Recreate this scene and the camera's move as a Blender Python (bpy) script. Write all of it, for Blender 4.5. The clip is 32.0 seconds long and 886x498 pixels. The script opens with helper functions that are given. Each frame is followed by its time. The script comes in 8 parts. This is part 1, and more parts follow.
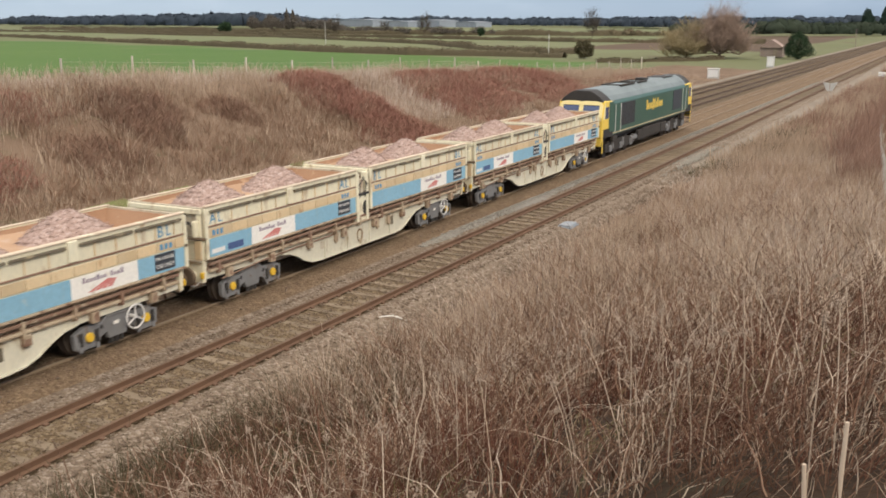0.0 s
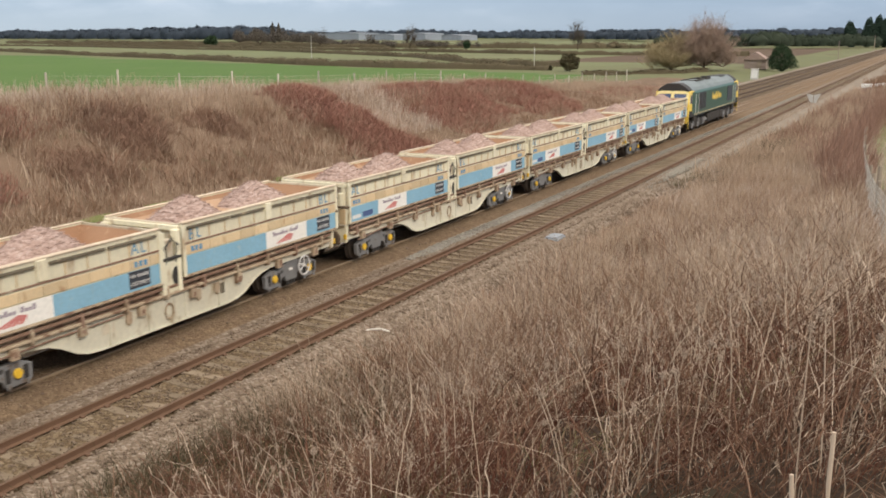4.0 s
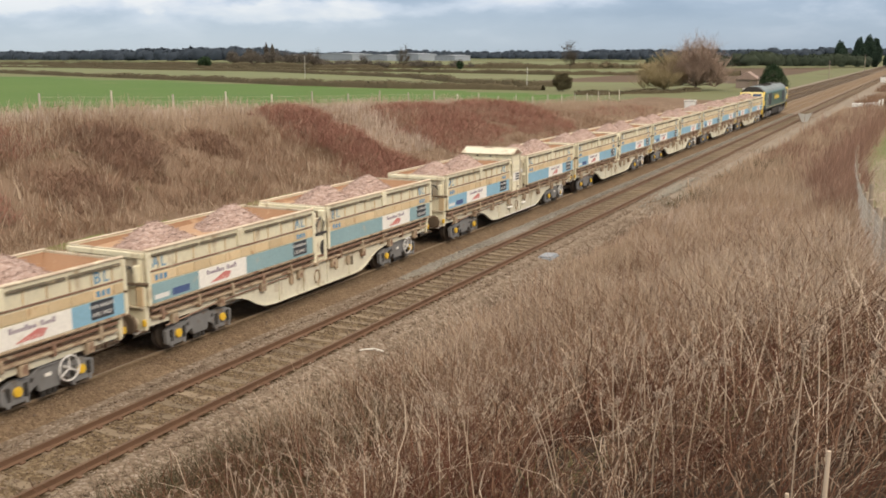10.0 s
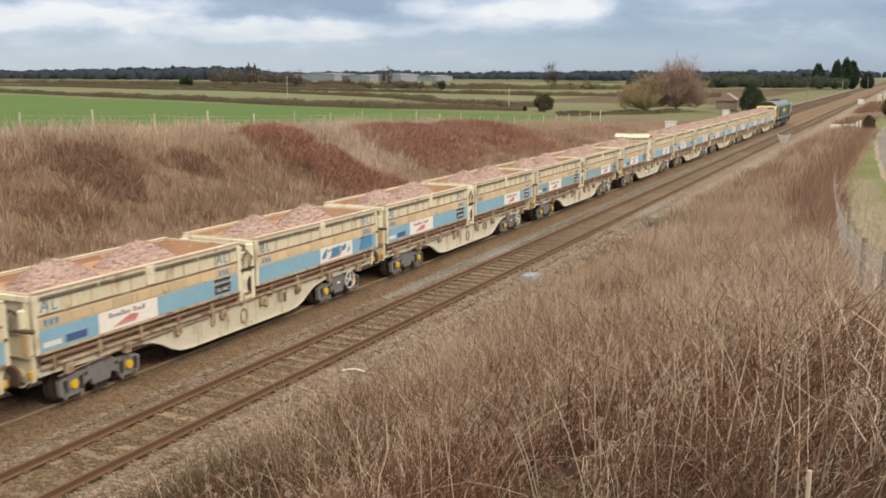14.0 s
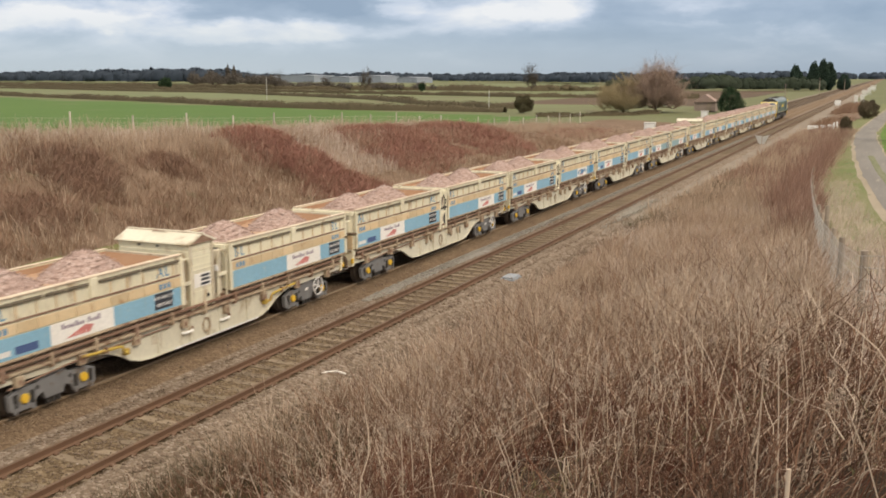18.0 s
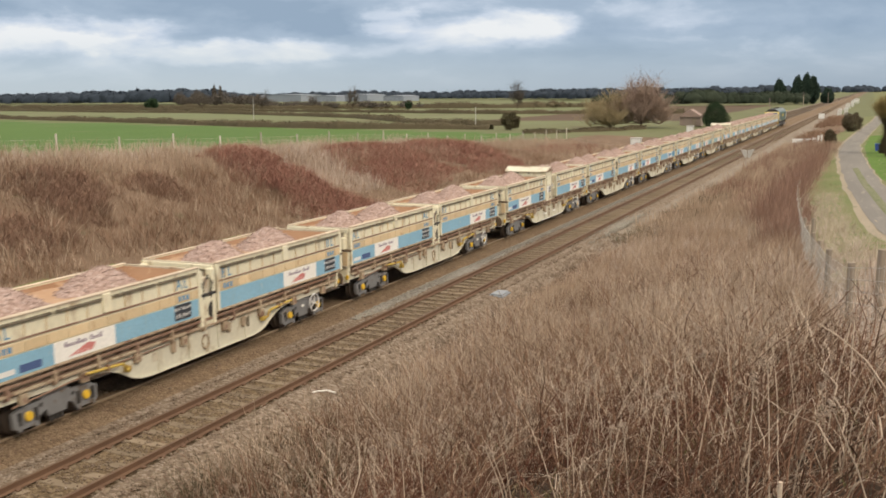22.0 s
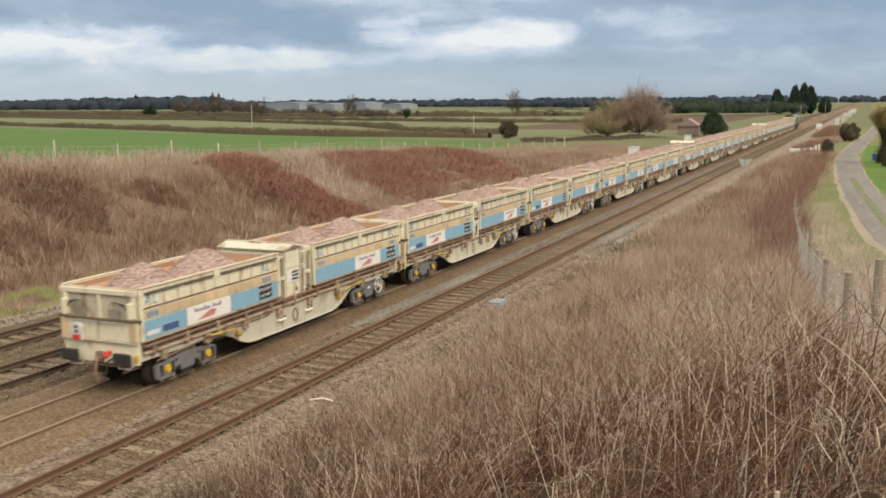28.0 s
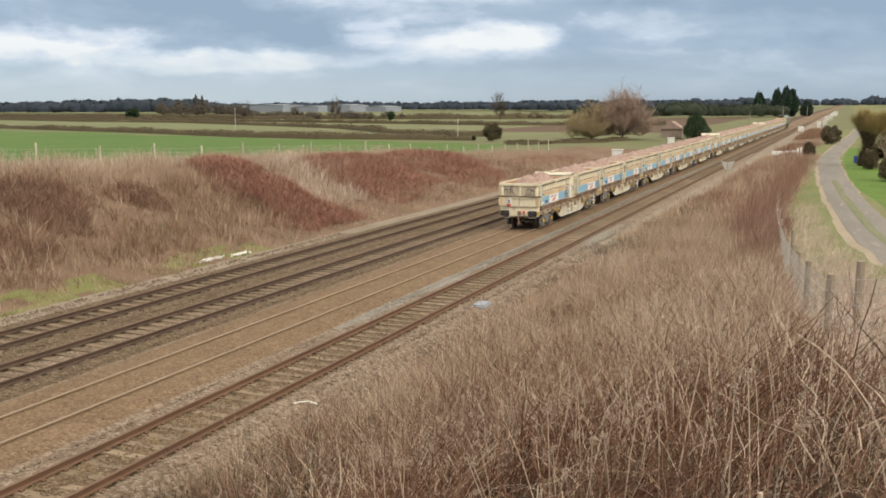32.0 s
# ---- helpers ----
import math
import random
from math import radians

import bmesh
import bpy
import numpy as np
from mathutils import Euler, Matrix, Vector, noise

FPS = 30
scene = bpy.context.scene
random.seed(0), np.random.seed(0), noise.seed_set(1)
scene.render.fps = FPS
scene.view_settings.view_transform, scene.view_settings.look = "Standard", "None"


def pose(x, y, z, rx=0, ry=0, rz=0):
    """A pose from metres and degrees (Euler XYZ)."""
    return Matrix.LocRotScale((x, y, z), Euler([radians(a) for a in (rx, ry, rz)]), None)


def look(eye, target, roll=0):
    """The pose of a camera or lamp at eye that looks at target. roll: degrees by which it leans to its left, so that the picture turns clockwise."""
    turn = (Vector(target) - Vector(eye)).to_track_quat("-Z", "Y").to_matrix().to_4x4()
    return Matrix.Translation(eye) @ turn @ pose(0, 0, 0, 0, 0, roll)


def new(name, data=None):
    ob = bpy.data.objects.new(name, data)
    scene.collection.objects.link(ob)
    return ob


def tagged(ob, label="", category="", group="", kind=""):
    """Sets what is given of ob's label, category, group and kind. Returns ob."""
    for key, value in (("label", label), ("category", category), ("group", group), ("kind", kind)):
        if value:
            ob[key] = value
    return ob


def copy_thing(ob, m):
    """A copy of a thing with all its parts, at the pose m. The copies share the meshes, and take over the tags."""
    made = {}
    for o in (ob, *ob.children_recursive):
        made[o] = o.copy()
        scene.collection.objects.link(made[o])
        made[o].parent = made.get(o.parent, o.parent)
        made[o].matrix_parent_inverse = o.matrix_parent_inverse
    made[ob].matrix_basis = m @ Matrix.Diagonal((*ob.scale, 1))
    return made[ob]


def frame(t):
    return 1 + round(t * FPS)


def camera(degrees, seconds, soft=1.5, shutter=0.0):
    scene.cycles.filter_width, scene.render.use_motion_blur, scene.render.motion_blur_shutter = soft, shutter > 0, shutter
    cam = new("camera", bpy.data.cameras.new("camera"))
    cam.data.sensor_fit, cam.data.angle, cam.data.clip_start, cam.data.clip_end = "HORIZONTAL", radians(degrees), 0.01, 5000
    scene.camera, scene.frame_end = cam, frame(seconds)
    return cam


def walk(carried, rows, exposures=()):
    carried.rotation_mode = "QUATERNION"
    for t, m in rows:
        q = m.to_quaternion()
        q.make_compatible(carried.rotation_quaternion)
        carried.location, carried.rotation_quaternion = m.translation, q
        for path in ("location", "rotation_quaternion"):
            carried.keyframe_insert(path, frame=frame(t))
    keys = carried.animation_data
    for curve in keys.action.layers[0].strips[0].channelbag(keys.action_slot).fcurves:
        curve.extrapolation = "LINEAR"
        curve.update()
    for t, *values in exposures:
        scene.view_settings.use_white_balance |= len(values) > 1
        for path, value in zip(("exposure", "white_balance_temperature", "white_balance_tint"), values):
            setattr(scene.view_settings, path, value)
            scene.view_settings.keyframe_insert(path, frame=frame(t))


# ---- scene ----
cam = camera(48.27, 32.0, 1.75, 0.4)
EYE = (0.0, 0.0, 7.54)
# seconds, turn to the left of the line, tilt, lean
PATH = [
    (0.0, 27.35, -12.96, 0.08), (0.5, 27.22, -13.05, 0.10), (1.0, 27.22, -13.03, 0.11), (1.5, 27.26, -12.90, 0.21),
    (2.0, 27.14, -12.68, 0.09), (2.5, 26.99, -12.43, 0.16), (3.0, 26.78, -12.25, 0.22), (3.5, 26.55, -12.25, 0.19),
    (5.5, 26.78, -12.02, 0.21), (6.0, 26.80, -11.90, 0.07), (6.5, 26.82, -11.83, -0.01), (7.0, 26.67, -11.66, -0.05),
    (7.5, 26.58, -11.60, -0.03), (8.0, 26.63, -11.55, 0.20), (8.5, 26.57, -11.51, 0.06), (9.0, 26.47, -11.38, 0.03),
    (9.5, 26.41, -11.22, 0.20), (10.0, 26.20, -11.10, 0.31), (10.5, 26.07, -10.95, 0.27), (11.0, 25.90, -10.86, 0.32),
    (11.5, 25.75, -10.58, 0.43), (12.0, 25.61, -10.48, 0.39), (12.5, 25.57, -10.32, 0.31), (13.0, 25.41, -10.12, 0.25),
    (13.5, 25.18, -10.04, 0.13), (14.0, 25.14, -9.96, 0.07), (14.5, 24.99, -9.95, -0.01), (16.5, 24.39, -10.37, -0.20),
    (17.0, 24.23, -10.15, -0.26), (17.5, 24.07, -9.95, -0.26), (18.0, 24.00, -9.87, 0.10), (18.5, 24.05, -9.75, 0.41),
    (19.0, 24.13, -9.68, 0.56), (19.5, 23.90, -9.52, 0.47), (20.0, 23.71, -9.24, 0.51), (20.5, 23.57, -9.02, 0.57),
    (21.0, 23.53, -8.96, 0.62), (21.5, 23.38, -8.92, 0.75), (22.0, 23.32, -8.87, 0.74), (22.5, 23.40, -8.93, 0.64),
    (23.0, 23.64, -8.93, 0.77), (23.5, 23.61, -8.88, 0.81), (24.0, 23.37, -8.69, 0.81), (24.5, 23.23, -8.54, 0.72),
    (25.0, 23.17, -8.51, 0.73), (25.5, 23.16, -8.52, 0.70), (27.5, 23.23, -8.50, 0.57), (28.0, 23.18, -8.40, 0.50),
    (28.5, 22.94, -8.30, 0.41), (29.0, 22.72, -8.19, 0.18), (29.5, 22.41, -8.15, 0.21), (30.0, 22.06, -8.12, 0.21),
    (30.5, 22.01, -8.13, 0.28), (31.0, 22.09, -8.32, 0.32), (31.5, 22.28, -8.26, 0.26), (32.0, 22.26, -8.26, 0.45),
]


def gaze(yaw, tilt, lean):
    return Matrix.Translation(EYE) @ (Matrix.Rotation(radians(yaw), 4, "Z") @ Matrix.Rotation(radians(tilt), 4, "X")
                                      @ Matrix.Rotation(radians(lean), 4, "Y") @ Matrix.Rotation(radians(90), 4, "X"))


walk(cam, [(t, gaze(a, b, c)) for t, a, b, c in PATH], [(0, 0.06, 6080, 10), (6, 0.03, 6230, 10), (12, 0.05, 6500, 10), (20, -0.03, 6500, 10), (25, -0.02, 6460, 8), (29, -0.02, 6460, 8), (32, 0.06, 6460, 8)])

# ---- light ----
world = bpy.data.worlds.new("world")
scene.world = world
world.use_nodes = True
wn, wl = world.node_tree.nodes, world.node_tree.links
wn.clear()


def link(tree, a, b):
    tree.links.new(a, b)


w_out = wn.new("ShaderNodeOutputWorld")
w_bg = wn.new("ShaderNodeBackground")
w_sky = wn.new("ShaderNodeTexSky")
w_sky.sky_type = "NISHITA"
w_sky.sun_disc = False
w_sky.sun_elevation, w_sky.sun_rotation = radians(38), radians(119)
w_geo = wn.new("ShaderNodeTexCoord")
w_sep = wn.new("ShaderNodeSeparateXYZ")
wl.new(w_geo.outputs["Generated"], w_sep.inputs[0])
w_up = wn.new("ShaderNodeMath")
w_up.operation = "MAXIMUM"
w_up.inputs[1].default_value = 0.0
wl.new(w_sep.outputs[2], w_up.inputs[0])
w_map = wn.new("ShaderNodeMapping")
w_map.inputs["Location"].default_value = (0.35, 0.1, 0.23)
w_map.inputs["Scale"].default_value = (1.0, 1.0, 3.3)
wl.new(w_geo.outputs["Generated"], w_map.inputs[0])
w_noise = wn.new("ShaderNodeTexNoise")
w_noise.inputs["Scale"].default_value = 6.6
w_noise.inputs["Detail"].default_value = 8.0
w_noise.inputs["Roughness"].default_value = 0.56
w_noise.inputs["Distortion"].default_value = 0.25
wl.new(w_map.outputs[0], w_noise.inputs["Vector"])
w_ramp = wn.new("ShaderNodeValToRGB")
cr = w_ramp.color_ramp
cr.elements[0].position, cr.elements[0].color = 0.40, (0.30, 0.395, 0.515, 1)
cr.elements[1].position, cr.elements[1].color = 0.69, (0.82, 0.84, 0.86, 1)
e = cr.elements.new(0.52)
e.color = (0.39, 0.485, 0.605, 1)
e = cr.elements.new(0.60)
e.color = (0.58, 0.655, 0.765, 1)
# banks of cloud low over the fields: turn and height above the horizon in degrees, half-widths, brightness
CLOUDS = [(-47, 2.9, 8.5, 0.75, 0.15), (-42, 3.6, 4.2, 0.8, 0.12), (-33.5, 2.5, 8.5, 0.6, 0.15), (-26.5, 4.2, 1.7, 0.9, 0.10), (-23.0, 3.2, 3.6, 0.9, 0.08),
          (-18.6, 3.9, 3.2, 0.85, 0.14), (-11.0, 4.6, 4.5, 0.7, 0.05), (-36.0, 5.2, 7.0, 1.4, -0.11), (-30.0, 3.9, 2.6, 0.6, -0.08), (-47.5, 5.2, 3.4, 0.9, -0.13),
          (-29.5, 5.9, 3.0, 0.7, 0.06), (-6.0, 5.6, 8.0, 0.8, -0.07), (-6.0, 3.3, 6.0, 0.5, -0.06), (-14.0, 2.4, 6.0, 0.45, -0.04), (-40, 1.7, 12, 0.5, 0.03), (-20, 6.6, 9, 0.7, 0.05), (0, 4.0, 9.0, 2.2, -0.06), (-38, 6.6, 5, 0.7, 0.05), (-4, 6.2, 11, 2.8, -0.07)]
w_turn = wn.new("ShaderNodeMath")
w_turn.operation = "ARCTAN2"
wl.new(w_sep.outputs[0], w_turn.inputs[0])
wl.new(w_sep.outputs[1], w_turn.inputs[1])
w_rise = wn.new("ShaderNodeMath")
w_rise.operation = "ARCSINE"
wl.new(w_sep.outputs[2], w_rise.inputs[0])
w_at = wn.new("ShaderNodeCombineXYZ")
wl.new(w_turn.outputs[0], w_at.inputs[0])
wl.new(w_rise.outputs[0], w_at.inputs[1])
w_warp = wn.new("ShaderNodeTexNoise")
w_warp.inputs["Scale"].default_value, w_warp.inputs["Detail"].default_value, w_warp.inputs["Roughness"].default_value = 17.0, 6.0, 0.6
w_flat = wn.new("ShaderNodeMapping")
w_flat.inputs["Scale"].default_value = (1.0, 2.1, 1.0)
wl.new(w_at.outputs[0], w_flat.inputs[0])
wl.new(w_flat.outputs[0], w_warp.inputs["Vector"])
w_off = wn.new("ShaderNodeVectorMath")
w_off.operation = "MULTIPLY_ADD"
wl.new(w_warp.outputs["Color"], w_off.inputs[0])
w_off.inputs[1].default_value, w_off.inputs[2].default_value = (0.10, 0.028, 0), (-0.05, -0.014, 0)
w_pos = wn.new("ShaderNodeVectorMath")
w_pos.operation = "ADD"
wl.new(w_at.outputs[0], w_pos.inputs[0])
wl.new(w_off.outputs[0], w_pos.inputs[1])
w_sum = wn.new("ShaderNodeMath")
w_sum.operation = "MULTIPLY_ADD"
wl.new(w_noise.outputs[0], w_sum.inputs[0])
w_sum.inputs[1].default_value, w_sum.inputs[2].default_value = 0.62, 0.225
for turn_, rise_, half_u, half_v, gain in CLOUDS:
    w_cl = wn.new("ShaderNodeMapping")
    w_cl.inputs["Scale"].default_value = (1 / radians(half_u), 1 / radians(half_v), 0)
    w_cl.inputs["Location"].default_value = (-turn_ / half_u, -rise_ / half_v, 0)
    wl.new(w_pos.outputs[0], w_cl.inputs[0])
    w_far = wn.new("ShaderNodeVectorMath")
    w_far.operation = "LENGTH"
    wl.new(w_cl.outputs[0], w_far.inputs[0])
    w_soft = wn.new("ShaderNodeMapRange")
    w_soft.interpolation_type = "SMOOTHSTEP"
    w_soft.inputs["From Min"].default_value, w_soft.inputs["From Max"].default_value = 1.35, 0.45
    w_soft.inputs["To Max"].default_value = gain
    wl.new(w_far.outputs["Value"], w_soft.inputs["Value"])
    w_add = wn.new("ShaderNodeMath")
    w_add.operation = "ADD"
    wl.new(w_sum.outputs[0], w_add.inputs[0])
    wl.new(w_soft.outputs[0], w_add.inputs[1])
    w_sum = w_add
wl.new(w_sum.outputs[0], w_ramp.inputs[0])
# a pale blue band of clear air low over the land
w_low = wn.new("ShaderNodeMapRange")
w_low.inputs["From Min"].default_value, w_low.inputs["From Max"].default_value = 0.004, 0.06
wl.new(w_up.outputs[0], w_low.inputs["Value"])
w_skys = wn.new("ShaderNodeMix")
w_skys.data_type = "RGBA"
w_skys.blend_type = "MULTIPLY"
w_skys.inputs["Factor"].default_value = 1.0
wl.new(w_sky.outputs[0], w_skys.inputs["A"])
w_skys.inputs["B"].default_value = (0.09, 0.09, 0.09, 1)
w_hor = wn.new("ShaderNodeMix")
w_hor.data_type = "RGBA"
w_hor.inputs["Factor"].default_value = 0.72
wl.new(w_skys.outputs["Result"], w_hor.inputs["A"])
w_air = wn.new("ShaderNodeMix")
w_air.data_type = "RGBA"
w_air.inputs["A"].default_value, w_air.inputs["B"].default_value = (0.385, 0.485, 0.615, 1), (0.55, 0.645, 0.74, 1)
w_open = wn.new("ShaderNodeMapRange")
w_open.inputs["From Min"].default_value, w_open.inputs["From Max"].default_value = -0.10, -0.60
wl.new(w_sep.outputs[0], w_open.inputs["Value"])
wl.new(w_open.outputs[0], w_air.inputs["Factor"])
wl.new(w_air.outputs["Result"], w_hor.inputs["B"])
w_mix = wn.new("ShaderNodeMix")
w_mix.data_type = "RGBA"
wl.new(w_low.outputs[0], w_mix.inputs["Factor"])
wl.new(w_hor.outputs["Result"], w_mix.inputs["A"])
# the veil of cloud overhead is thinner and brighter than the banks near the horizon
w_high = wn.new("ShaderNodeMapRange")
w_high.inputs["From Min"].default_value, w_high.inputs["From Max"].default_value = 0.2, 0.6
w_high.inputs["To Min"].default_value, w_high.inputs["To Max"].default_value = 0.0, 0.8
wl.new(w_up.outputs[0], w_high.inputs["Value"])
w_veil = wn.new("ShaderNodeMix")
w_veil.data_type = "RGBA"
wl.new(w_high.outputs[0], w_veil.inputs["Factor"])
wl.new(w_ramp.outputs[0], w_veil.inputs["A"])
w_veil.inputs["B"].default_value = (1.82, 1.62, 1.39, 1)
wl.new(w_veil.outputs["Result"], w_mix.inputs["B"])
wl.new(w_mix.outputs["Result"], w_bg.inputs[0])
w_bg.inputs[1].default_value = 1.05
wl.new(w_bg.outputs[0], w_out.inputs[0])

sun = new("sun", bpy.data.lights.new("sun", "SUN"))
sun.data.energy, sun.data.angle, sun.data.color = 1.9, radians(16), (1.0, 0.87, 0.70)
sun.matrix_world = look((58, -32, 52), (0, 0, 0))


# ---- materials ----
def mat(name, c1, c2=None, rough=0.8, metal=0.0, fine=30.0, coarse=1.2, bump=0.15, c3=None, spots=0.62, stretch=(1, 1, 1), island=None, per_object=0.0, detail=4.0, bump_dist=0.02, share=0.75, cells=None, runs=None):
    """Two colours mixed by a coarse and a fine noise, with stains of a third colour, fine relief and, for strewn things, a tone for each piece."""
    m = bpy.data.materials.new(name)
    m.use_nodes = True
    t = m.node_tree
    n = t.nodes
    bsdf = n["Principled BSDF"]
    bsdf.inputs["Roughness"].default_value, bsdf.inputs["Metallic"].default_value = rough, metal
    if rough >= 0.8 and not metal:
        bsdf.inputs["Specular IOR Level"].default_value = 0.12
    tc = n.new("ShaderNodeTexCoord")
    mp = n.new("ShaderNodeMapping")
    mp.inputs["Scale"].default_value = stretch
    link(t, tc.outputs["Object"], mp.inputs[0])

    def tex(scale, det=detail):
        x = n.new("ShaderNodeTexNoise")
        x.inputs["Scale"].default_value, x.inputs["Detail"].default_value = scale, det
        link(t, mp.outputs[0], x.inputs["Vector"])
        return x.outputs[0]

    def blend(fac, a, b, lo=0.35, hi=0.65):
        r = n.new("ShaderNodeMapRange")
        r.inputs["From Min"].default_value, r.inputs["From Max"].default_value = lo, hi
        link(t, fac, r.inputs["Value"])
        x = n.new("ShaderNodeMix")
        x.data_type = "RGBA"
        link(t, r.outputs[0], x.inputs["Factor"])
        for sock, v in (("A", a), ("B", b)):
            if isinstance(v, tuple):
                x.inputs[sock].default_value = (*v, 1)
            else:
                link(t, v, x.inputs[sock])
        return x.outputs["Result"]

    c2 = c2 or tuple(v * 0.8 for v in c1)
    f_out, c_out = tex(fine), tex(coarse)
    col = blend(c_out, c1, c2)
    dark = blend(f_out, tuple(v * 0.72 for v in c1), tuple(min(1, v * 1.18) for v in c2), 0.3, 0.7)
    mx = n.new("ShaderNodeMix")
    mx.data_type = "RGBA"
    mx.inputs["Factor"].default_value = 0.4
    link(t, col, mx.inputs["A"])
    link(t, dark, mx.inputs["B"])
    col = mx.outputs["Result"]
    if c3:
        col = blend(tex(coarse * 3.1, 6.0), col, c3, spots, spots + 0.12)
    if runs:
        # thin runs of rust down the paint, broken up along their length
        mr = n.new("ShaderNodeMapping")
        mr.inputs["Scale"].default_value = (5.5, 5.5, 0.55)
        link(t, tc.outputs["Object"], mr.inputs[0])
        rn = n.new("ShaderNodeTexNoise")
        rn.inputs["Scale"].default_value, rn.inputs["Detail"].default_value, rn.inputs["Roughness"].default_value = 1.5, 5.0, 0.65
        link(t, mr.outputs[0], rn.inputs["Vector"])
        col = blend(rn.outputs[0], col, runs[0], runs[1], runs[1] + 0.16)
    if island or per_object:
        if island:
            src = n.new("ShaderNodeNewGeometry").outputs["Random Per Island"]
        else:
            src = n.new("ShaderNodeObjectInfo").outputs["Random"]
        if island:
            ramp = n.new("ShaderNodeValToRGB")
            els = ramp.color_ramp.elements
            for i, c in enumerate(island):
                pos = i / (len(island) - 1)
                el = els[0] if i == 0 else (els[1] if i == len(island) - 1 else els.new(pos))
                el.position, el.color = pos, (*c, 1)
            if len(island) > 2:
                for i, c in enumerate(island):
                    els[i].color = (*c, 1)
            link(t, src, ramp.inputs[0])
            mx = n.new("ShaderNodeMix")
            mx.data_type = "RGBA"
            mx.inputs["Factor"].default_value = share
            link(t, col, mx.inputs["A"])
            link(t, ramp.outputs[0], mx.inputs["B"])
            col = mx.outputs["Result"]
        else:
            r = n.new("ShaderNodeMapRange")
            r.inputs["To Min"].default_value, r.inputs["To Max"].default_value = 1 - per_object, 1 + per_object
            link(t, src, r.inputs["Value"])
            hs = n.new("ShaderNodeHueSaturation")
            link(t, r.outputs[0], hs.inputs["Value"])
            link(t, col, hs.inputs["Color"])
            col = hs.outputs[0]
    if cells:
        # crushed stones too small to model singly: each cell has its own tone and a rounded face
        vo = n.new("ShaderNodeTexVoronoi")
        vo.inputs["Scale"].default_value = cells[0]
        link(t, mp.outputs[0], vo.inputs["Vector"])
        sep = n.new("ShaderNodeSeparateColor")
        link(t, vo.outputs["Color"], sep.inputs[0])
        ramp = n.new("ShaderNodeValToRGB")
        els = ramp.color_ramp.elements
        els[0].color, els[1].color = (*cells[1], 1), (*cells[3], 1)
        els.new(0.55).color = (*cells[2], 1)
        link(t, sep.outputs[0], ramp.inputs[0])
        mx = n.new("ShaderNodeMix")
        mx.data_type = "RGBA"
        mx.inputs["Factor"].default_value = 0.5
        link(t, col, mx.inputs["A"])
        link(t, ramp.outputs[0], mx.inputs["B"])
        col = mx.outputs["Result"]
        inv = n.new("ShaderNodeMath")
        inv.operation = "SUBTRACT"
        inv.inputs[0].default_value = 1.0
        link(t, vo.outputs["Distance"], inv.inputs[1])
        f_out = inv.outputs[0]
    link(t, col, bsdf.inputs["Base Color"])
    if bump:
        b = n.new("ShaderNodeBump")
        b.inputs["Strength"].default_value, b.inputs["Distance"].default_value = bump, bump_dist
        link(t, f_out, b.inputs["Height"])
        link(t, b.outputs[0], bsdf.inputs["Normal"])
    return m


M = {}
M["ballast"] = mat("ballast", (0.245, 0.19, 0.139), (0.164, 0.119, 0.0818), 0.95, 0, 14, 0.35, 0.9, (0.3, 0.245, 0.186), 0.60, bump_dist=0.06, cells=(13, (0.0853, 0.0609, 0.0435), (0.222, 0.17, 0.124), (0.444, 0.374, 0.304)))
M["crib"] = mat("crib", (0.179, 0.127, 0.0774), (0.127, 0.09, 0.0518), 0.95, 0, 14, 0.6, 0.9, (0.242, 0.18, 0.113), 0.60, bump_dist=0.06, cells=(14, (0.0659, 0.0454, 0.0283), (0.172, 0.122, 0.0734), (0.362, 0.286, 0.188)))
M["ballast_brown"] = mat("ballast_brown", (0.23, 0.166, 0.111), (0.163, 0.113, 0.075), 0.95, 0, 22, 0.6, 1.0, (0.29, 0.208, 0.131), 0.58, bump_dist=0.05, cells=(17, (0.097, 0.0607, 0.0345), (0.195, 0.131, 0.0749), (0.357, 0.258, 0.164)))
M["ballast_pale"] = mat("ballast_pale", (0.311, 0.294, 0.268), (0.225, 0.203, 0.177), 0.95, 0, 16, 1.4, 0.9, bump_dist=0.05)
M["stones"] = mat("stones", (0.223, 0.172, 0.133), (0.161, 0.121, 0.0889), 0.92, 0, 30, 2, 0.3, island=((0.151, 0.111, 0.0808), (0.25, 0.19, 0.141), (0.32, 0.259, 0.202), (0.463, 0.388, 0.322)))
M["stones_grey"] = mat("stones_grey", (0.303, 0.296, 0.267), (0.224, 0.216, 0.191), 0.92, 0, 30, 2, 0.3, island=((0.19, 0.17, 0.135), (0.33, 0.3, 0.252), (0.46, 0.425, 0.365)))
M["rail"] = mat("rail", (0.18, 0.102, 0.06), (0.13, 0.074, 0.045), 0.85, 0.1, 40, 0.8, 0.2)
M["rail_dark"] = mat("rail_dark", (0.115, 0.075, 0.05), (0.08, 0.052, 0.036), 0.8, 0.15, 40, 0.8, 0.2)
M["rail_dusty"] = mat("rail_dusty", (0.32, 0.24, 0.16), (0.25, 0.184, 0.12), 0.9, 0.0, 40, 0.8, 0.2)
M["rail_head"] = mat("rail_head", (0.31, 0.24, 0.165), (0.25, 0.19, 0.128), 0.6, 0.1, 40, 2, 0.1)
M["rail_head_rust"] = mat("rail_head_rust", (0.17, 0.105, 0.062), (0.115, 0.066, 0.04), 0.7, 0.2, 40, 2, 0.1)
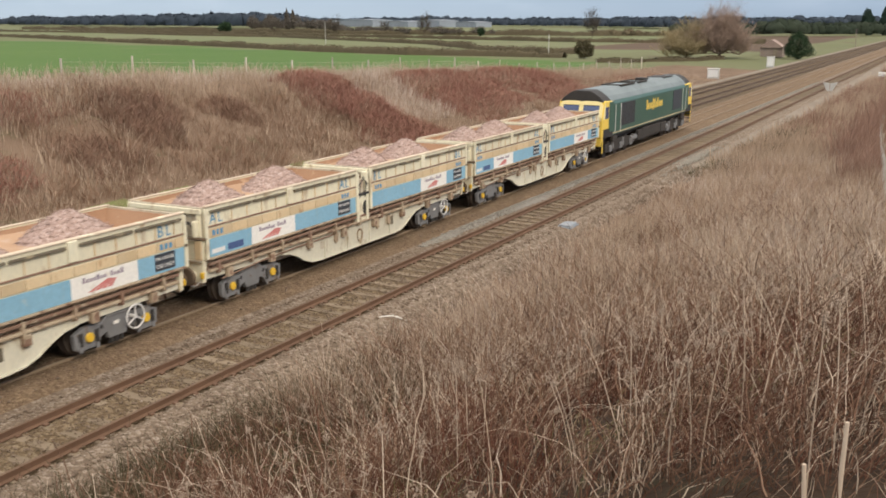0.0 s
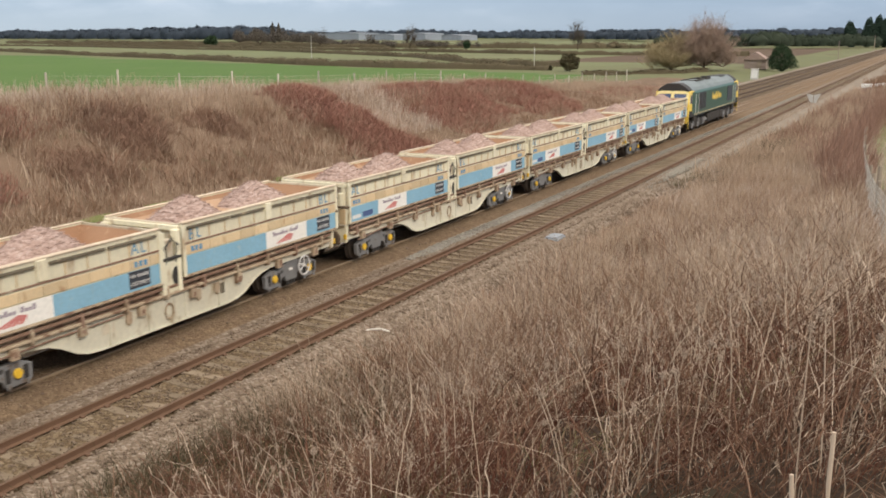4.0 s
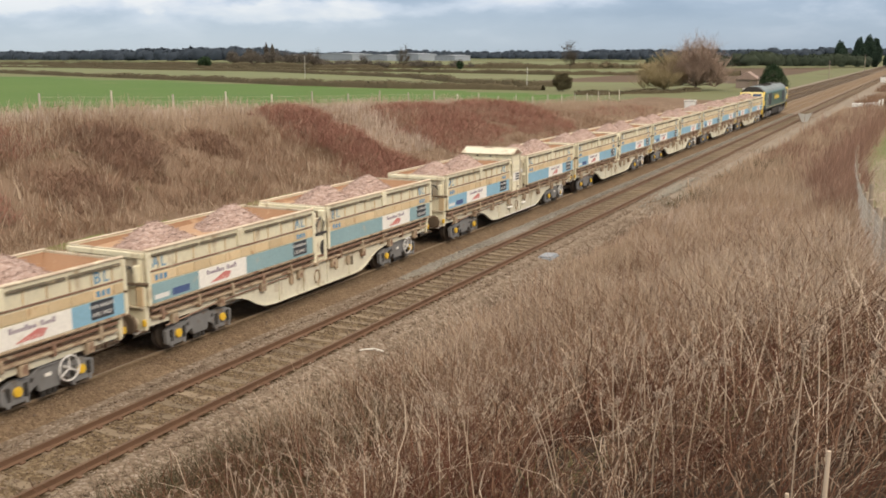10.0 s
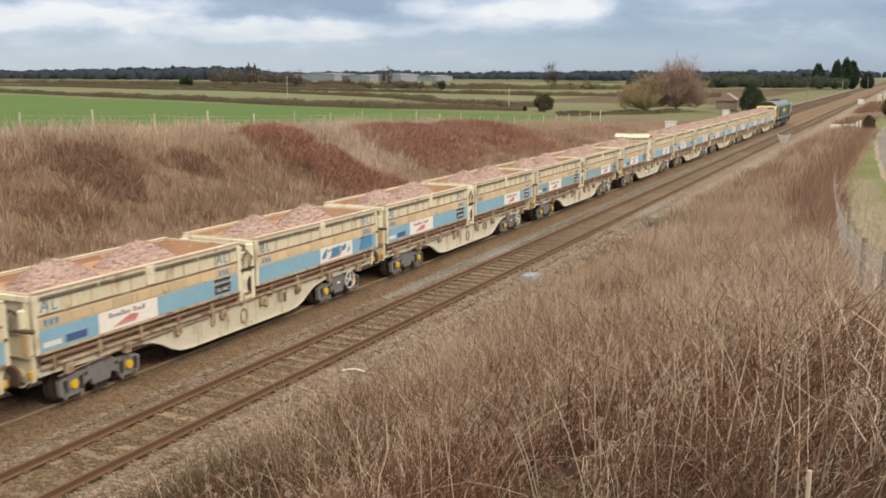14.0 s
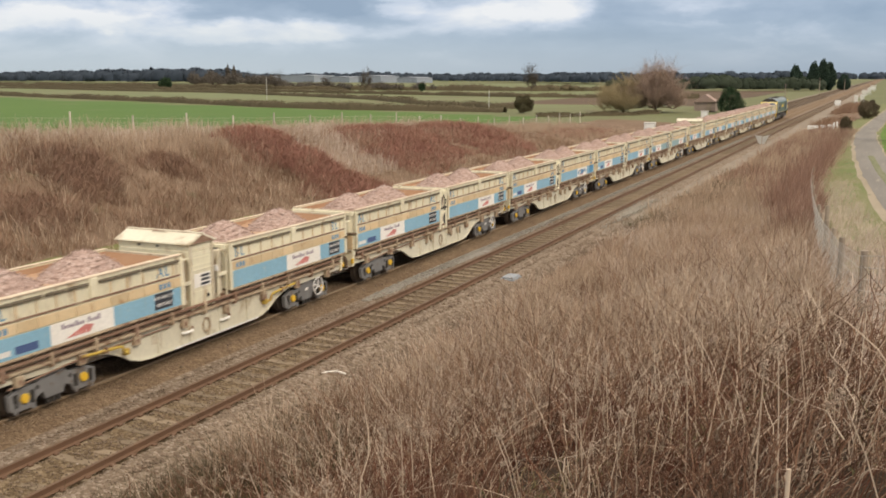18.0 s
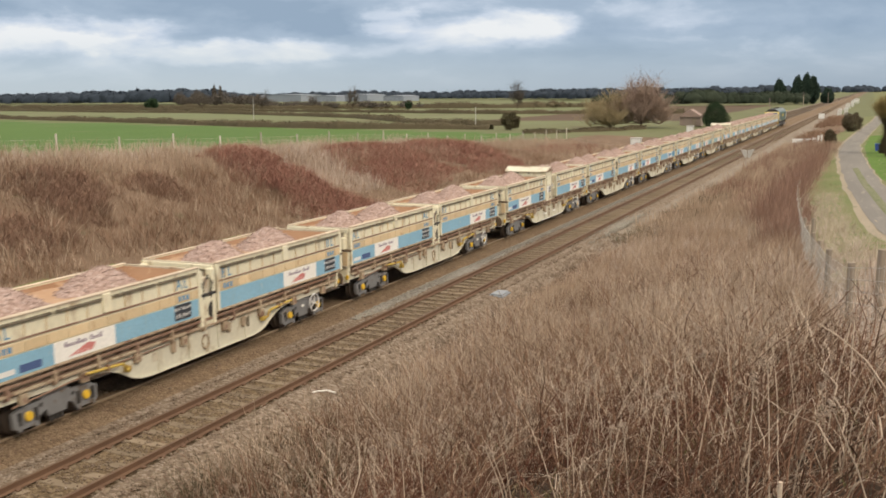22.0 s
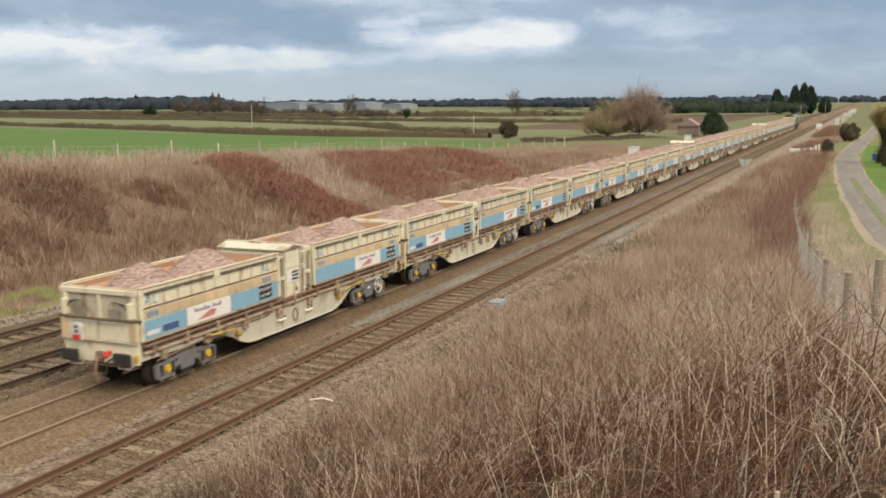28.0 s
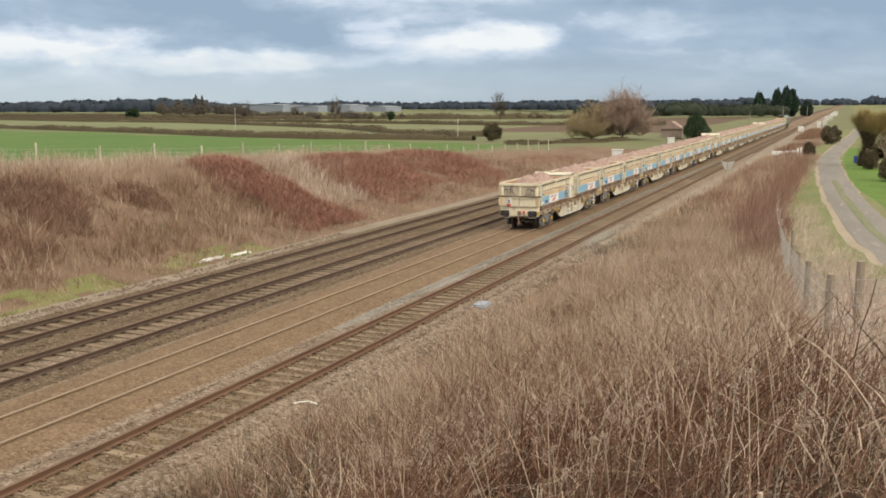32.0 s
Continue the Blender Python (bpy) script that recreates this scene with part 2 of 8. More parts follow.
M["sleeper"] = mat("sleeper", (0.276, 0.218, 0.152), (0.209, 0.162, 0.112), 0.9, 0, 25, 1.5, 0.4, (0.124, 0.0889, 0.0605), 0.58, per_object=0.16)
M["sleeper_pale"] = mat("sleeper_pale", (0.231, 0.181, 0.126), (0.154, 0.117, 0.0815), 0.9, 0, 25, 1.5, 0.4, (0.128, 0.0929, 0.0667), 0.58, per_object=0.2)
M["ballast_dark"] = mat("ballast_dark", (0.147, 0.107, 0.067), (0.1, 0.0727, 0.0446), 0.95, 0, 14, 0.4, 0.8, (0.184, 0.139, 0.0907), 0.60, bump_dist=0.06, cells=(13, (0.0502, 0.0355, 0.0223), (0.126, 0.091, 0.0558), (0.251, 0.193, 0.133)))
# near-black: shade between the weed stems is put into the ground's colour
M["shaded_soil"] = mat("shaded_soil", (0.06, 0.038, 0.024), (0.042, 0.028, 0.018), 1.0, 0, 9, 0.5, 0.8, (0.06, 0.05, 0.03), 0.58, bump_dist=0.08)
M["litter"] = mat("litter", (0.235, 0.165, 0.115), (0.155, 0.105, 0.072), 1.0, 0, 11, 0.22, 0.9, (0.125, 0.105, 0.06), 0.6, bump_dist=0.1)
M["moss"] = mat("moss", (0.13, 0.17, 0.05), (0.21, 0.17, 0.09), 1.0, 0, 9, 0.5, 0.7, bump_dist=0.06)
M["crop"] = mat("crop", (0.076, 0.138, 0.036), (0.098, 0.156, 0.043), 0.95, 0, 2.5, 0.02, 0.4, (0.125, 0.15, 0.06), 0.60, bump_dist=0.1)
M["pasture"] = mat("pasture", (0.138, 0.165, 0.078), (0.172, 0.176, 0.094), 0.95, 0, 0.8, 0.012, 0.3, (0.14, 0.12, 0.075), 0.56)
M["rough_field"] = mat("rough_field", (0.16, 0.162, 0.086), (0.132, 0.142, 0.07), 0.95, 0, 0.9, 0.02, 0.3, (0.12, 0.095, 0.06), 0.60)
M["plough"] = mat("plough", (0.13, 0.09, 0.062), (0.10, 0.072, 0.05), 1.0, 0, 0.8, 0.03, 0.3)
M["verge"] = mat("verge", (0.125, 0.16, 0.055), (0.2, 0.185, 0.1), 0.95, 0, 6, 0.22, 0.7, (0.20, 0.165, 0.10), 0.58, bump_dist=0.05)
M["lawn"] = mat("lawn", (0.085, 0.16, 0.03), (0.125, 0.185, 0.045), 0.95, 0, 6, 0.3, 0.7, (0.055, 0.1, 0.022), 0.58, bump_dist=0.05)
M["lane"] = mat("lane", (0.235, 0.217, 0.192), (0.182, 0.168, 0.15), 0.9, 0, 9, 0.4, 0.4, (0.26, 0.235, 0.2), 0.6, bump_dist=0.03, stretch=(1.6, 0.22, 1))
M["lane_mid"] = mat("lane_mid", (0.15, 0.165, 0.085), (0.195, 0.19, 0.125), 0.95, 0, 7, 0.6, 0.7, (0.13, 0.145, 0.07), 0.58, stretch=(1.6, 0.22, 1))
M["cess"] = mat("cess", (0.275, 0.232, 0.185), (0.21, 0.172, 0.132), 0.95, 0, 12, 0.3, 0.7, (0.2, 0.156, 0.112), 0.58, bump_dist=0.04)
M["lane_edge"] = mat("lane_edge", (0.35, 0.295, 0.222), (0.27, 0.228, 0.166), 0.95, 0, 8, 0.4, 0.5, (0.17, 0.163, 0.088), 0.56, stretch=(1, 0.35, 1))
STRAW = ((0.06, 0.03, 0.019), (0.235, 0.14, 0.089), (0.43, 0.305, 0.206), (0.125, 0.06, 0.04), (0.32, 0.205, 0.136), (0.72, 0.575, 0.42))
M["weeds"] = mat("weeds", (0.42, 0.272, 0.182), (0.1, 0.045, 0.03), 0.85, 0, 60, 0.55, 0, island=STRAW, share=0.68)
M["grass"] = mat("grass", (0.54, 0.445, 0.337), (0.286, 0.197, 0.139), 0.85, 0, 20, 0.16, 0, island=((0.32, 0.226, 0.16), (0.485, 0.382, 0.281), (0.584, 0.498, 0.384), (0.396, 0.289, 0.211)), share=0.6)
M["grass_green"] = mat("grass_green", (0.17, 0.17, 0.07), (0.25, 0.2, 0.1), 0.85, 0, 20, 0.4, 0, island=((0.12, 0.13, 0.05), (0.25, 0.2, 0.10), (0.17, 0.19, 0.075)))
M["bramble"] = mat("bramble", (0.347, 0.18, 0.133), (0.257, 0.133, 0.0993), 0.85, 0, 30, 0.3, 0, island=((0.224, 0.112, 0.0853), (0.323, 0.165, 0.123), (0.414, 0.229, 0.176), (0.28, 0.16, 0.117)))
M["rust_weeds"] = mat("rust_weeds", (0.33, 0.212, 0.158), (0.24, 0.148, 0.11), 0.85, 0, 30, 0.3, 0, island=((0.21, 0.125, 0.093), (0.31, 0.195, 0.145), (0.41, 0.28, 0.212), (0.27, 0.172, 0.128)))
M["grass_pale"] = mat("grass_pale", (0.62, 0.525, 0.443), (0.48, 0.381, 0.308), 0.85, 0, 20, 0.16, 0, island=((0.44, 0.345, 0.281), (0.6, 0.505, 0.422), (0.68, 0.587, 0.508)), share=0.6)
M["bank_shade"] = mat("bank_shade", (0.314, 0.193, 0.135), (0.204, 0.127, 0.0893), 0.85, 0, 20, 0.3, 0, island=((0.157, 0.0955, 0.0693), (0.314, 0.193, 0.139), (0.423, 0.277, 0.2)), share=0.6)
# reddish stems, darkened so their colour gives the shaded gaps among weeds
M["shaded_stems"] = mat("shaded_stems", (0.183, 0.0755, 0.0478), (0.118, 0.0502, 0.0318), 0.9, 0, 20, 0.2, 0, island=((0.0807, 0.0336, 0.0215), (0.173, 0.0695, 0.0438), (0.248, 0.109, 0.0677)), share=0.6)
M["olive_stems"] = mat("olive_stems", (0.10, 0.085, 0.045), (0.075, 0.06, 0.033), 0.9, 0, 20, 0.4, 0, island=((0.05, 0.043, 0.024), (0.11, 0.095, 0.05), (0.15, 0.115, 0.07)), share=0.6)
M["dead_brown"] = mat("dead_brown", (0.36, 0.236, 0.157), (0.199, 0.122, 0.0822), 0.85, 0, 20, 0.2, 0, island=((0.159, 0.102, 0.0691), (0.293, 0.189, 0.131), (0.399, 0.278, 0.189), (0.227, 0.149, 0.104)), share=0.6)
M["fluff"] = mat("fluff", (0.45, 0.36, 0.28), (0.36, 0.28, 0.21), 0.95, 0, 60, 3, 0.6, island=((0.3, 0.22, 0.165), (0.45, 0.36, 0.28), (0.56, 0.46, 0.37)))
M["twig"] = mat("twig", (0.105, 0.08, 0.06), (0.07, 0.05, 0.04), 0.9, 0, 30, 2, 0.2)
M["willow"] = mat("willow", (0.37, 0.3, 0.175), (0.29, 0.235, 0.135), 0.9, 0, 10, 0.5, 0, island=((0.26, 0.205, 0.118), (0.37, 0.3, 0.178), (0.43, 0.345, 0.215)))
M["purple_twigs"] = mat("purple_twigs", (0.36, 0.27, 0.215), (0.29, 0.212, 0.168), 0.9, 0, 10, 0.5, 0, island=((0.27, 0.195, 0.155), (0.36, 0.268, 0.212), (0.42, 0.32, 0.258)))
M["hedge"] = mat("hedge", (0.126, 0.104, 0.0634), (0.0936, 0.0814, 0.049), 0.95, 0, 3, 0.05, 0, island=((0.0864, 0.0696, 0.0432), (0.13, 0.105, 0.0648), (0.104, 0.0999, 0.0533)), share=0.5)
# blue-grey tint: the distance haze over the woods is in this colour
M["hazed_wood"] = mat("hazed_wood", (0.0415, 0.0533, 0.07), (0.0337, 0.0444, 0.0574), 0.95, 0, 0.4, 0.01, 0, island=((0.0337, 0.0444, 0.0592), (0.0467, 0.0577, 0.0753), (0.0402, 0.0518, 0.0628)), share=0.5)
M["bare_wood"] = mat("bare_wood", (0.118, 0.102, 0.085), (0.094, 0.082, 0.07), 0.95, 0, 0.4, 0.01, 0, island=((0.086, 0.077, 0.066), (0.134, 0.112, 0.09), (0.108, 0.098, 0.074)), share=0.6)
M["belt_wood"] = mat("belt_wood", (0.0306, 0.0408, 0.0272), (0.0255, 0.034, 0.0221), 0.95, 0, 0.6, 0.02, 0, island=((0.0238, 0.0323, 0.0213), (0.0382, 0.0467, 0.0306), (0.0425, 0.0408, 0.0289)), share=0.5)
M["evergreen"] = mat("evergreen", (0.022, 0.045, 0.022), (0.035, 0.055, 0.025), 0.9, 0, 3, 0.2, 0, island=((0.022, 0.042, 0.022), (0.04, 0.066, 0.032), (0.06, 0.078, 0.038)))
# evergreen made lighter and bluer, with distance haze mixed into the colour
M["hazed_conifer"] = mat("hazed_conifer", (0.034, 0.056, 0.04), (0.045, 0.066, 0.043), 0.9, 0, 3, 0.2, 0, island=((0.026, 0.046, 0.036), (0.042, 0.066, 0.046), (0.056, 0.075, 0.05)))
M["concrete"] = mat("concrete", (0.52, 0.51, 0.48), (0.42, 0.41, 0.38), 0.85, 0, 20, 1.5, 0.3, (0.3, 0.28, 0.24), 0.62)
M["white_paint"] = mat("white_paint", (0.78, 0.78, 0.75), (0.66, 0.65, 0.61), 0.55, 0, 15, 1.5, 0.05, (0.45, 0.4, 0.33), 0.66)
M["brick"] = mat("brick", (0.306, 0.251, 0.218), (0.264, 0.209, 0.178), 0.9, 0, 8, 0.5, 0.3)
M["roof_tile"] = mat("roof_tile", (0.342, 0.263, 0.22), (0.285, 0.21, 0.182), 0.9, 0, 6, 0.6, 0.3)
M["shed"] = mat("shed", (0.306, 0.339, 0.387), (0.264, 0.296, 0.342), 0.7, 0, 0.5, 0.05, 0, per_object=0.1)
M["shed_roof"] = mat("shed_roof", (0.27, 0.297, 0.34), (0.234, 0.257, 0.294), 0.7, 0, 0.5, 0.05, 0)
M["post"] = mat("post", (0.37, 0.31, 0.24), (0.25, 0.205, 0.16), 0.9, 0, 30, 2, 0.5, per_object=0.2, stretch=(1, 1, 0.2))
M["pale_post"] = mat("pale_post", (0.56, 0.51, 0.43), (0.43, 0.385, 0.32), 0.9, 0, 30, 2, 0.4, per_object=0.25, stretch=(1, 1, 0.2))
M["wire"] = mat("wire", (0.50, 0.47, 0.42), (0.40, 0.37, 0.33), 0.8, 0, 30, 2, 0)
M["blue_plastic"] = mat("blue_plastic", (0.2, 0.235, 0.275), (0.27, 0.285, 0.3), 0.45, 0, 9, 2, 0.1)
# rolling stock
M["cream"] = mat("cream", (0.76, 0.72, 0.55), (0.68, 0.62, 0.45), 0.6, 0, 14, 0.8, 0.08, (0.40, 0.29, 0.175), 0.585, stretch=(1, 1, 0.4), per_object=0.08, runs=((0.46, 0.36, 0.235), 0.635))
M["cream_dirty"] = mat("cream_dirty", (0.60, 0.54, 0.42), (0.46, 0.40, 0.295), 0.7, 0, 12, 0.9, 0.1, (0.27, 0.17, 0.10), 0.545, stretch=(1, 1, 0.55), per_object=0.1, runs=((0.3, 0.22, 0.145), 0.6))
M["sill_cream"] = mat("sill_cream", (0.66, 0.63, 0.51), (0.57, 0.53, 0.41), 0.7, 0, 10, 0.6, 0.1, (0.38, 0.31, 0.21), 0.555, stretch=(1, 1, 0.8), per_object=0.06, runs=((0.4, 0.33, 0.24), 0.66))
M["rim"] = mat("rim", (0.6, 0.51, 0.385), (0.5, 0.39, 0.285), 0.75, 0, 14, 0.9, 0.12, (0.7, 0.63, 0.47), 0.56, per_object=0.1)
M["slot_dark"] = mat("slot_dark", (0.19, 0.165, 0.12), (0.12, 0.10, 0.07), 0.85, 0, 20, 1.5, 0.2, (0.36, 0.30, 0.2), 0.6)
M["rust_band"] = mat("rust_band", (0.66, 0.53, 0.34), (0.58, 0.43, 0.25), 0.75, 0, 12, 0.7, 0.12, (0.38, 0.21, 0.1), 0.60, stretch=(1, 1.4, 0.7), per_object=0.13, runs=((0.36, 0.22, 0.11), 0.61))
M["rust_rail"] = mat("rust_rail", (0.30, 0.205, 0.15), (0.21, 0.125, 0.085), 0.85, 0, 20, 1.1, 0.25, (0.45, 0.38, 0.28), 0.60)
M["runner"] = mat("runner", (0.46, 0.385, 0.275), (0.34, 0.25, 0.17), 0.8, 0, 16, 1.3, 0.2, (0.2, 0.12, 0.08), 0.52, per_object=0.12)
M["tray"] = mat("tray", (0.37, 0.235, 0.15), (0.30, 0.17, 0.10), 0.85, 0, 18, 0.8, 0.15, (0.50, 0.34, 0.22), 0.60)
M["panel_blue"] = mat("panel_blue", (0.259, 0.462, 0.594), (0.22, 0.407, 0.539), 0.5, 0, 14, 0.7, 0.04, (0.396, 0.484, 0.506), 0.66, runs=((0.341, 0.396, 0.396), 0.60))
M["panel_teal"] = mat("panel_teal", (0.275, 0.41, 0.44), (0.235, 0.36, 0.39), 0.55, 0, 14, 0.7, 0.04, (0.38, 0.40, 0.36), 0.62)
M["panel_white"] = mat("panel_white", (0.85, 0.83, 0.78), (0.77, 0.74, 0.68), 0.55, 0, 12, 0.8, 0.04, (0.55, 0.46, 0.36), 0.66)
M["sign_black"] = mat("sign_black", (0.03, 0.035, 0.045), (0.045, 0.05, 0.06), 0.5, 0, 20, 2, 0)
M["letter_white"] = mat("letter_white", (0.78, 0.77, 0.74), (0.68, 0.67, 0.64), 0.6, 0, 20, 2, 0)
M["letter_blue"] = mat("letter_blue", (0.06, 0.22, 0.42), (0.1, 0.28, 0.44), 0.6, 0, 20, 2, 0)
M["mark_grey"] = mat("mark_grey", (0.27, 0.22, 0.27), (0.36, 0.30, 0.33), 0.6, 0, 20, 2, 0)
M["mark_navy"] = mat("mark_navy", (0.05, 0.09, 0.22), (0.08, 0.12, 0.26), 0.6, 0, 20, 2, 0)
M["mark_red"] = mat("mark_red", (0.58, 0.17, 0.15), (0.56, 0.26, 0.24), 0.6, 0, 20, 2, 0)
M["bogie"] = mat("bogie", (0.235, 0.235, 0.235), (0.165, 0.162, 0.16), 0.75, 0.1, 16, 1.6, 0.15, (0.15, 0.115, 0.085), 0.58)
M["black_steel"] = mat("black_steel", (0.028, 0.027, 0.026), (0.045, 0.04, 0.036), 0.7, 0.2, 16, 1.2, 0.1)
M["wheel"] = mat("wheel", (0.06, 0.05, 0.043), (0.09, 0.07, 0.055), 0.6, 0.4, 16, 1.2, 0.1)
M["yellow"] = mat("yellow", (0.78, 0.50, 0.03), (0.66, 0.41, 0.035), 0.5, 0, 20, 1.8, 0.05)
M["lever_yellow"] = mat("lever_yellow", (0.56, 0.4, 0.06), (0.42, 0.29, 0.06), 0.65, 0, 20, 1.8, 0.1, (0.28, 0.17, 0.08), 0.56)
M["loco_yellow"] = mat("loco_yellow", (0.80, 0.58, 0.09), (0.70, 0.49, 0.08), 0.45, 0, 20, 1.2, 0.03)
M["hand_white"] = mat("hand_white", (0.75, 0.74, 0.72), (0.6, 0.58, 0.55), 0.5, 0, 20, 1.8, 0.05)
M["gravel"] = mat("gravel", (0.5, 0.37, 0.318), (0.41, 0.29, 0.242), 0.95, 0, 22, 1.5, 0.8, (0.475, 0.377, 0.344), 0.58, bump_dist=0.05, cells=(16, (0.213, 0.143, 0.117), (0.42, 0.302, 0.257), (0.586, 0.483, 0.438)))
M["gravel_stones"] = mat("gravel_stones", (0.364, 0.278, 0.247), (0.283, 0.201, 0.178), 0.95, 0, 30, 2, 0.3, island=((0.27, 0.188, 0.158), (0.47, 0.352, 0.308), (0.58, 0.46, 0.415), (0.72, 0.61, 0.57)))
M["cane"] = mat("cane", (0.62, 0.505, 0.39), (0.48, 0.368, 0.272), 0.8, 0, 40, 1.5, 0, island=((0.406, 0.306, 0.221), (0.609, 0.503, 0.391), (0.745, 0.634, 0.502)))
M["sand"] = mat("sand", (0.48, 0.325, 0.215), (0.40, 0.255, 0.16), 0.95, 0, 20, 0.9, 0.5, (0.48, 0.36, 0.28), 0.60, bump_dist=0.03)
M["dusty"] = mat("dusty", (0.0527, 0.0446, 0.0372), (0.0341, 0.0291, 0.0248), 0.85, 0.1, 14, 1.0, 0.2, (0.0806, 0.0651, 0.0527), 0.60)
M["bar_brown"] = mat("bar_brown", (0.17, 0.125, 0.085), (0.11, 0.082, 0.058), 0.8, 0, 14, 1.0, 0.2)
M["loco_cream"] = mat("loco_cream", (0.82, 0.70, 0.33), (0.74, 0.62, 0.27), 0.5, 0, 20, 1.2, 0.03)
M["loco_green"] = mat("loco_green", (0.03, 0.088, 0.062), (0.042, 0.10, 0.074), 0.4, 0, 14, 0.6, 0.03, (0.07, 0.09, 0.065), 0.64)
M["loco_roof"] = mat("loco_roof", (0.20, 0.235, 0.24), (0.155, 0.185, 0.19), 0.6, 0, 12, 0.7, 0.05, (0.11, 0.12, 0.115), 0.62)
M["glass"] = mat("glass", (0.05, 0.075, 0.16), (0.07, 0.1, 0.2), 0.12, 0, 10, 1, 0)
M["grey_rubber"] = mat("grey_rubber", (0.05, 0.05, 0.05), (0.07, 0.07, 0.068), 0.8, 0, 16, 1.2, 0.1)
M["aspect_red"] = mat("aspect_red", (0.6, 0.03, 0.02), (0.55, 0.04, 0.03), 0.4, 0, 20, 1, 0)
M["car_blue"] = mat("car_blue", (0.03, 0.08, 0.35), (0.04, 0.09, 0.4), 0.3, 0, 20, 1, 0)


# ---- mesh tools ----
class Geo:
    """Collects verts and faces of one part."""

    def __init__(self):
        self.v, self.f = [], []

    def add(self, verts, faces):
        o = len(self.v)
        self.v += [tuple(p) for p in verts]
        self.f += [tuple(i + o for i in f) for f in faces]
        return self

    def box(self, x0, x1, y0, y1, z0, z1):
        return self.add([(x0, y0, z0), (x1, y0, z0), (x1, y1, z0), (x0, y1, z0), (x0, y0, z1), (x1, y0, z1), (x1, y1, z1), (x0, y1, z1)],
                        [(3, 2, 1, 0), (4, 5, 6, 7), (0, 1, 5, 4), (1, 2, 6, 5), (2, 3, 7, 6), (3, 0, 4, 7)])

    def prism(self, outline, a, b, axis="x"):
        """An outline in the two other axes, drawn out from a to b."""
        n = len(outline)

        def put(p, q, d):
            return {"x": (d, p, q), "y": (p, d, q), "z": (p, q, d)}[axis]
        vs = [put(p, q, a) for p, q in outline] + [put(p, q, b) for p, q in outline]
        fs = [tuple(range(n)), tuple(range(2 * n - 1, n - 1, -1))] + [(i, n + i, n + (i + 1) % n, (i + 1) % n) for i in range(n)]
        return self.add(vs, fs)

    def tube(self, points, r, sides=6, r2=None):
        """A tube along points."""
        pts = [Vector(p) for p in points]
        n, vs, fs = len(pts), [], []
        for i, p in enumerate(pts):
            d = (pts[min(i + 1, n - 1)] - pts[max(i - 1, 0)]).normalized()
            u = d.orthogonal().normalized() if abs(d.z) > 0.9 else d.cross(Vector((0, 0, 1))).normalized()
            w = d.cross(u)
            rr = r if r2 is None else r + (r2 - r) * i / (n - 1)
            vs += [p + (u * math.cos(a) + w * math.sin(a)) * rr for a in (2 * math.pi * k / sides for k in range(sides))]
        for i in range(n - 1):
            fs += [(i * sides + k, i * sides + (k + 1) % sides, (i + 1) * sides + (k + 1) % sides, (i + 1) * sides + k) for k in range(sides)]
        fs += [tuple(range(sides - 1, -1, -1)), tuple(range((n - 1) * sides, n * sides))]
        return self.add(vs, fs)

    def disc(self, x0, x1, y, z, r, sides=20):
        return self.prism([(y + r * math.cos(2 * math.pi * k / sides), z + r * math.sin(2 * math.pi * k / sides)) for k in range(sides)], x0, x1, "x")

    def mesh(self, name, material, bevel=0.0, smooth=False):
        me = bpy.data.meshes.new(name)
        me.from_pydata(self.v, [], self.f)
        bm = bmesh.new()
        bm.from_mesh(me)
        bmesh.ops.recalc_face_normals(bm, faces=bm.faces)
        if bevel:
            bmesh.ops.bevel(bm, geom=[e for e in bm.edges if len(e.link_faces) == 2 and e.calc_face_angle(0) > 0.5], offset=bevel, segments=1, affect="EDGES", clamp_overlap=True)
        if smooth:
            for fc in bm.faces:
                fc.smooth = True
        bm.to_mesh(me)
        bm.free()
        me.materials.append(material)
        return me


def part(name, geo, material, parent, label="", bevel=0.0, smooth=False):
    """Links a mesh as one part under a thing or under a part."""
    me = geo if isinstance(geo, bpy.types.Mesh) else geo.mesh(name, material, bevel, smooth)
    ob = new(name, me)
    ob.parent = parent
    if label:
        ob["label"] = label
    return ob


def thing(name, label, category, group="", at=None):
    ob = new(name)
    ob.empty_display_size = 0.3
    if at is not None:
        ob.matrix_world = at
    return tagged(ob, label, category, group)


def solid(name, geo, material, label, category="", group="", kind="", at=None, bevel=0.0, smooth=False):
    me = geo if isinstance(geo, bpy.types.Mesh) else geo.mesh(name, material, bevel, smooth)
    ob = new(name, me)
    if at is not None:
        ob.matrix_world = at
    return tagged(ob, label, category, group, kind)


def np_mesh(name, verts, quads, material):
    """A mesh from arrays; quads of four or faces of three."""
    verts, quads = np.asarray(verts, np.float32), np.asarray(quads, np.int32)
    me = bpy.data.meshes.new(name)
    k = quads.shape[1]
    me.vertices.add(len(verts))
    me.vertices.foreach_set("co", verts.ravel())
    me.loops.add(quads.size)
    me.loops.foreach_set("vertex_index", quads.ravel())
    me.polygons.add(len(quads))
    me.polygons.foreach_set("loop_start", np.arange(len(quads), dtype=np.int32) * k)
    me.update(calc_edges=True)
    me.validate()
    for m in (material if isinstance(material, list) else [material]):
        me.materials.append(m)
    return me


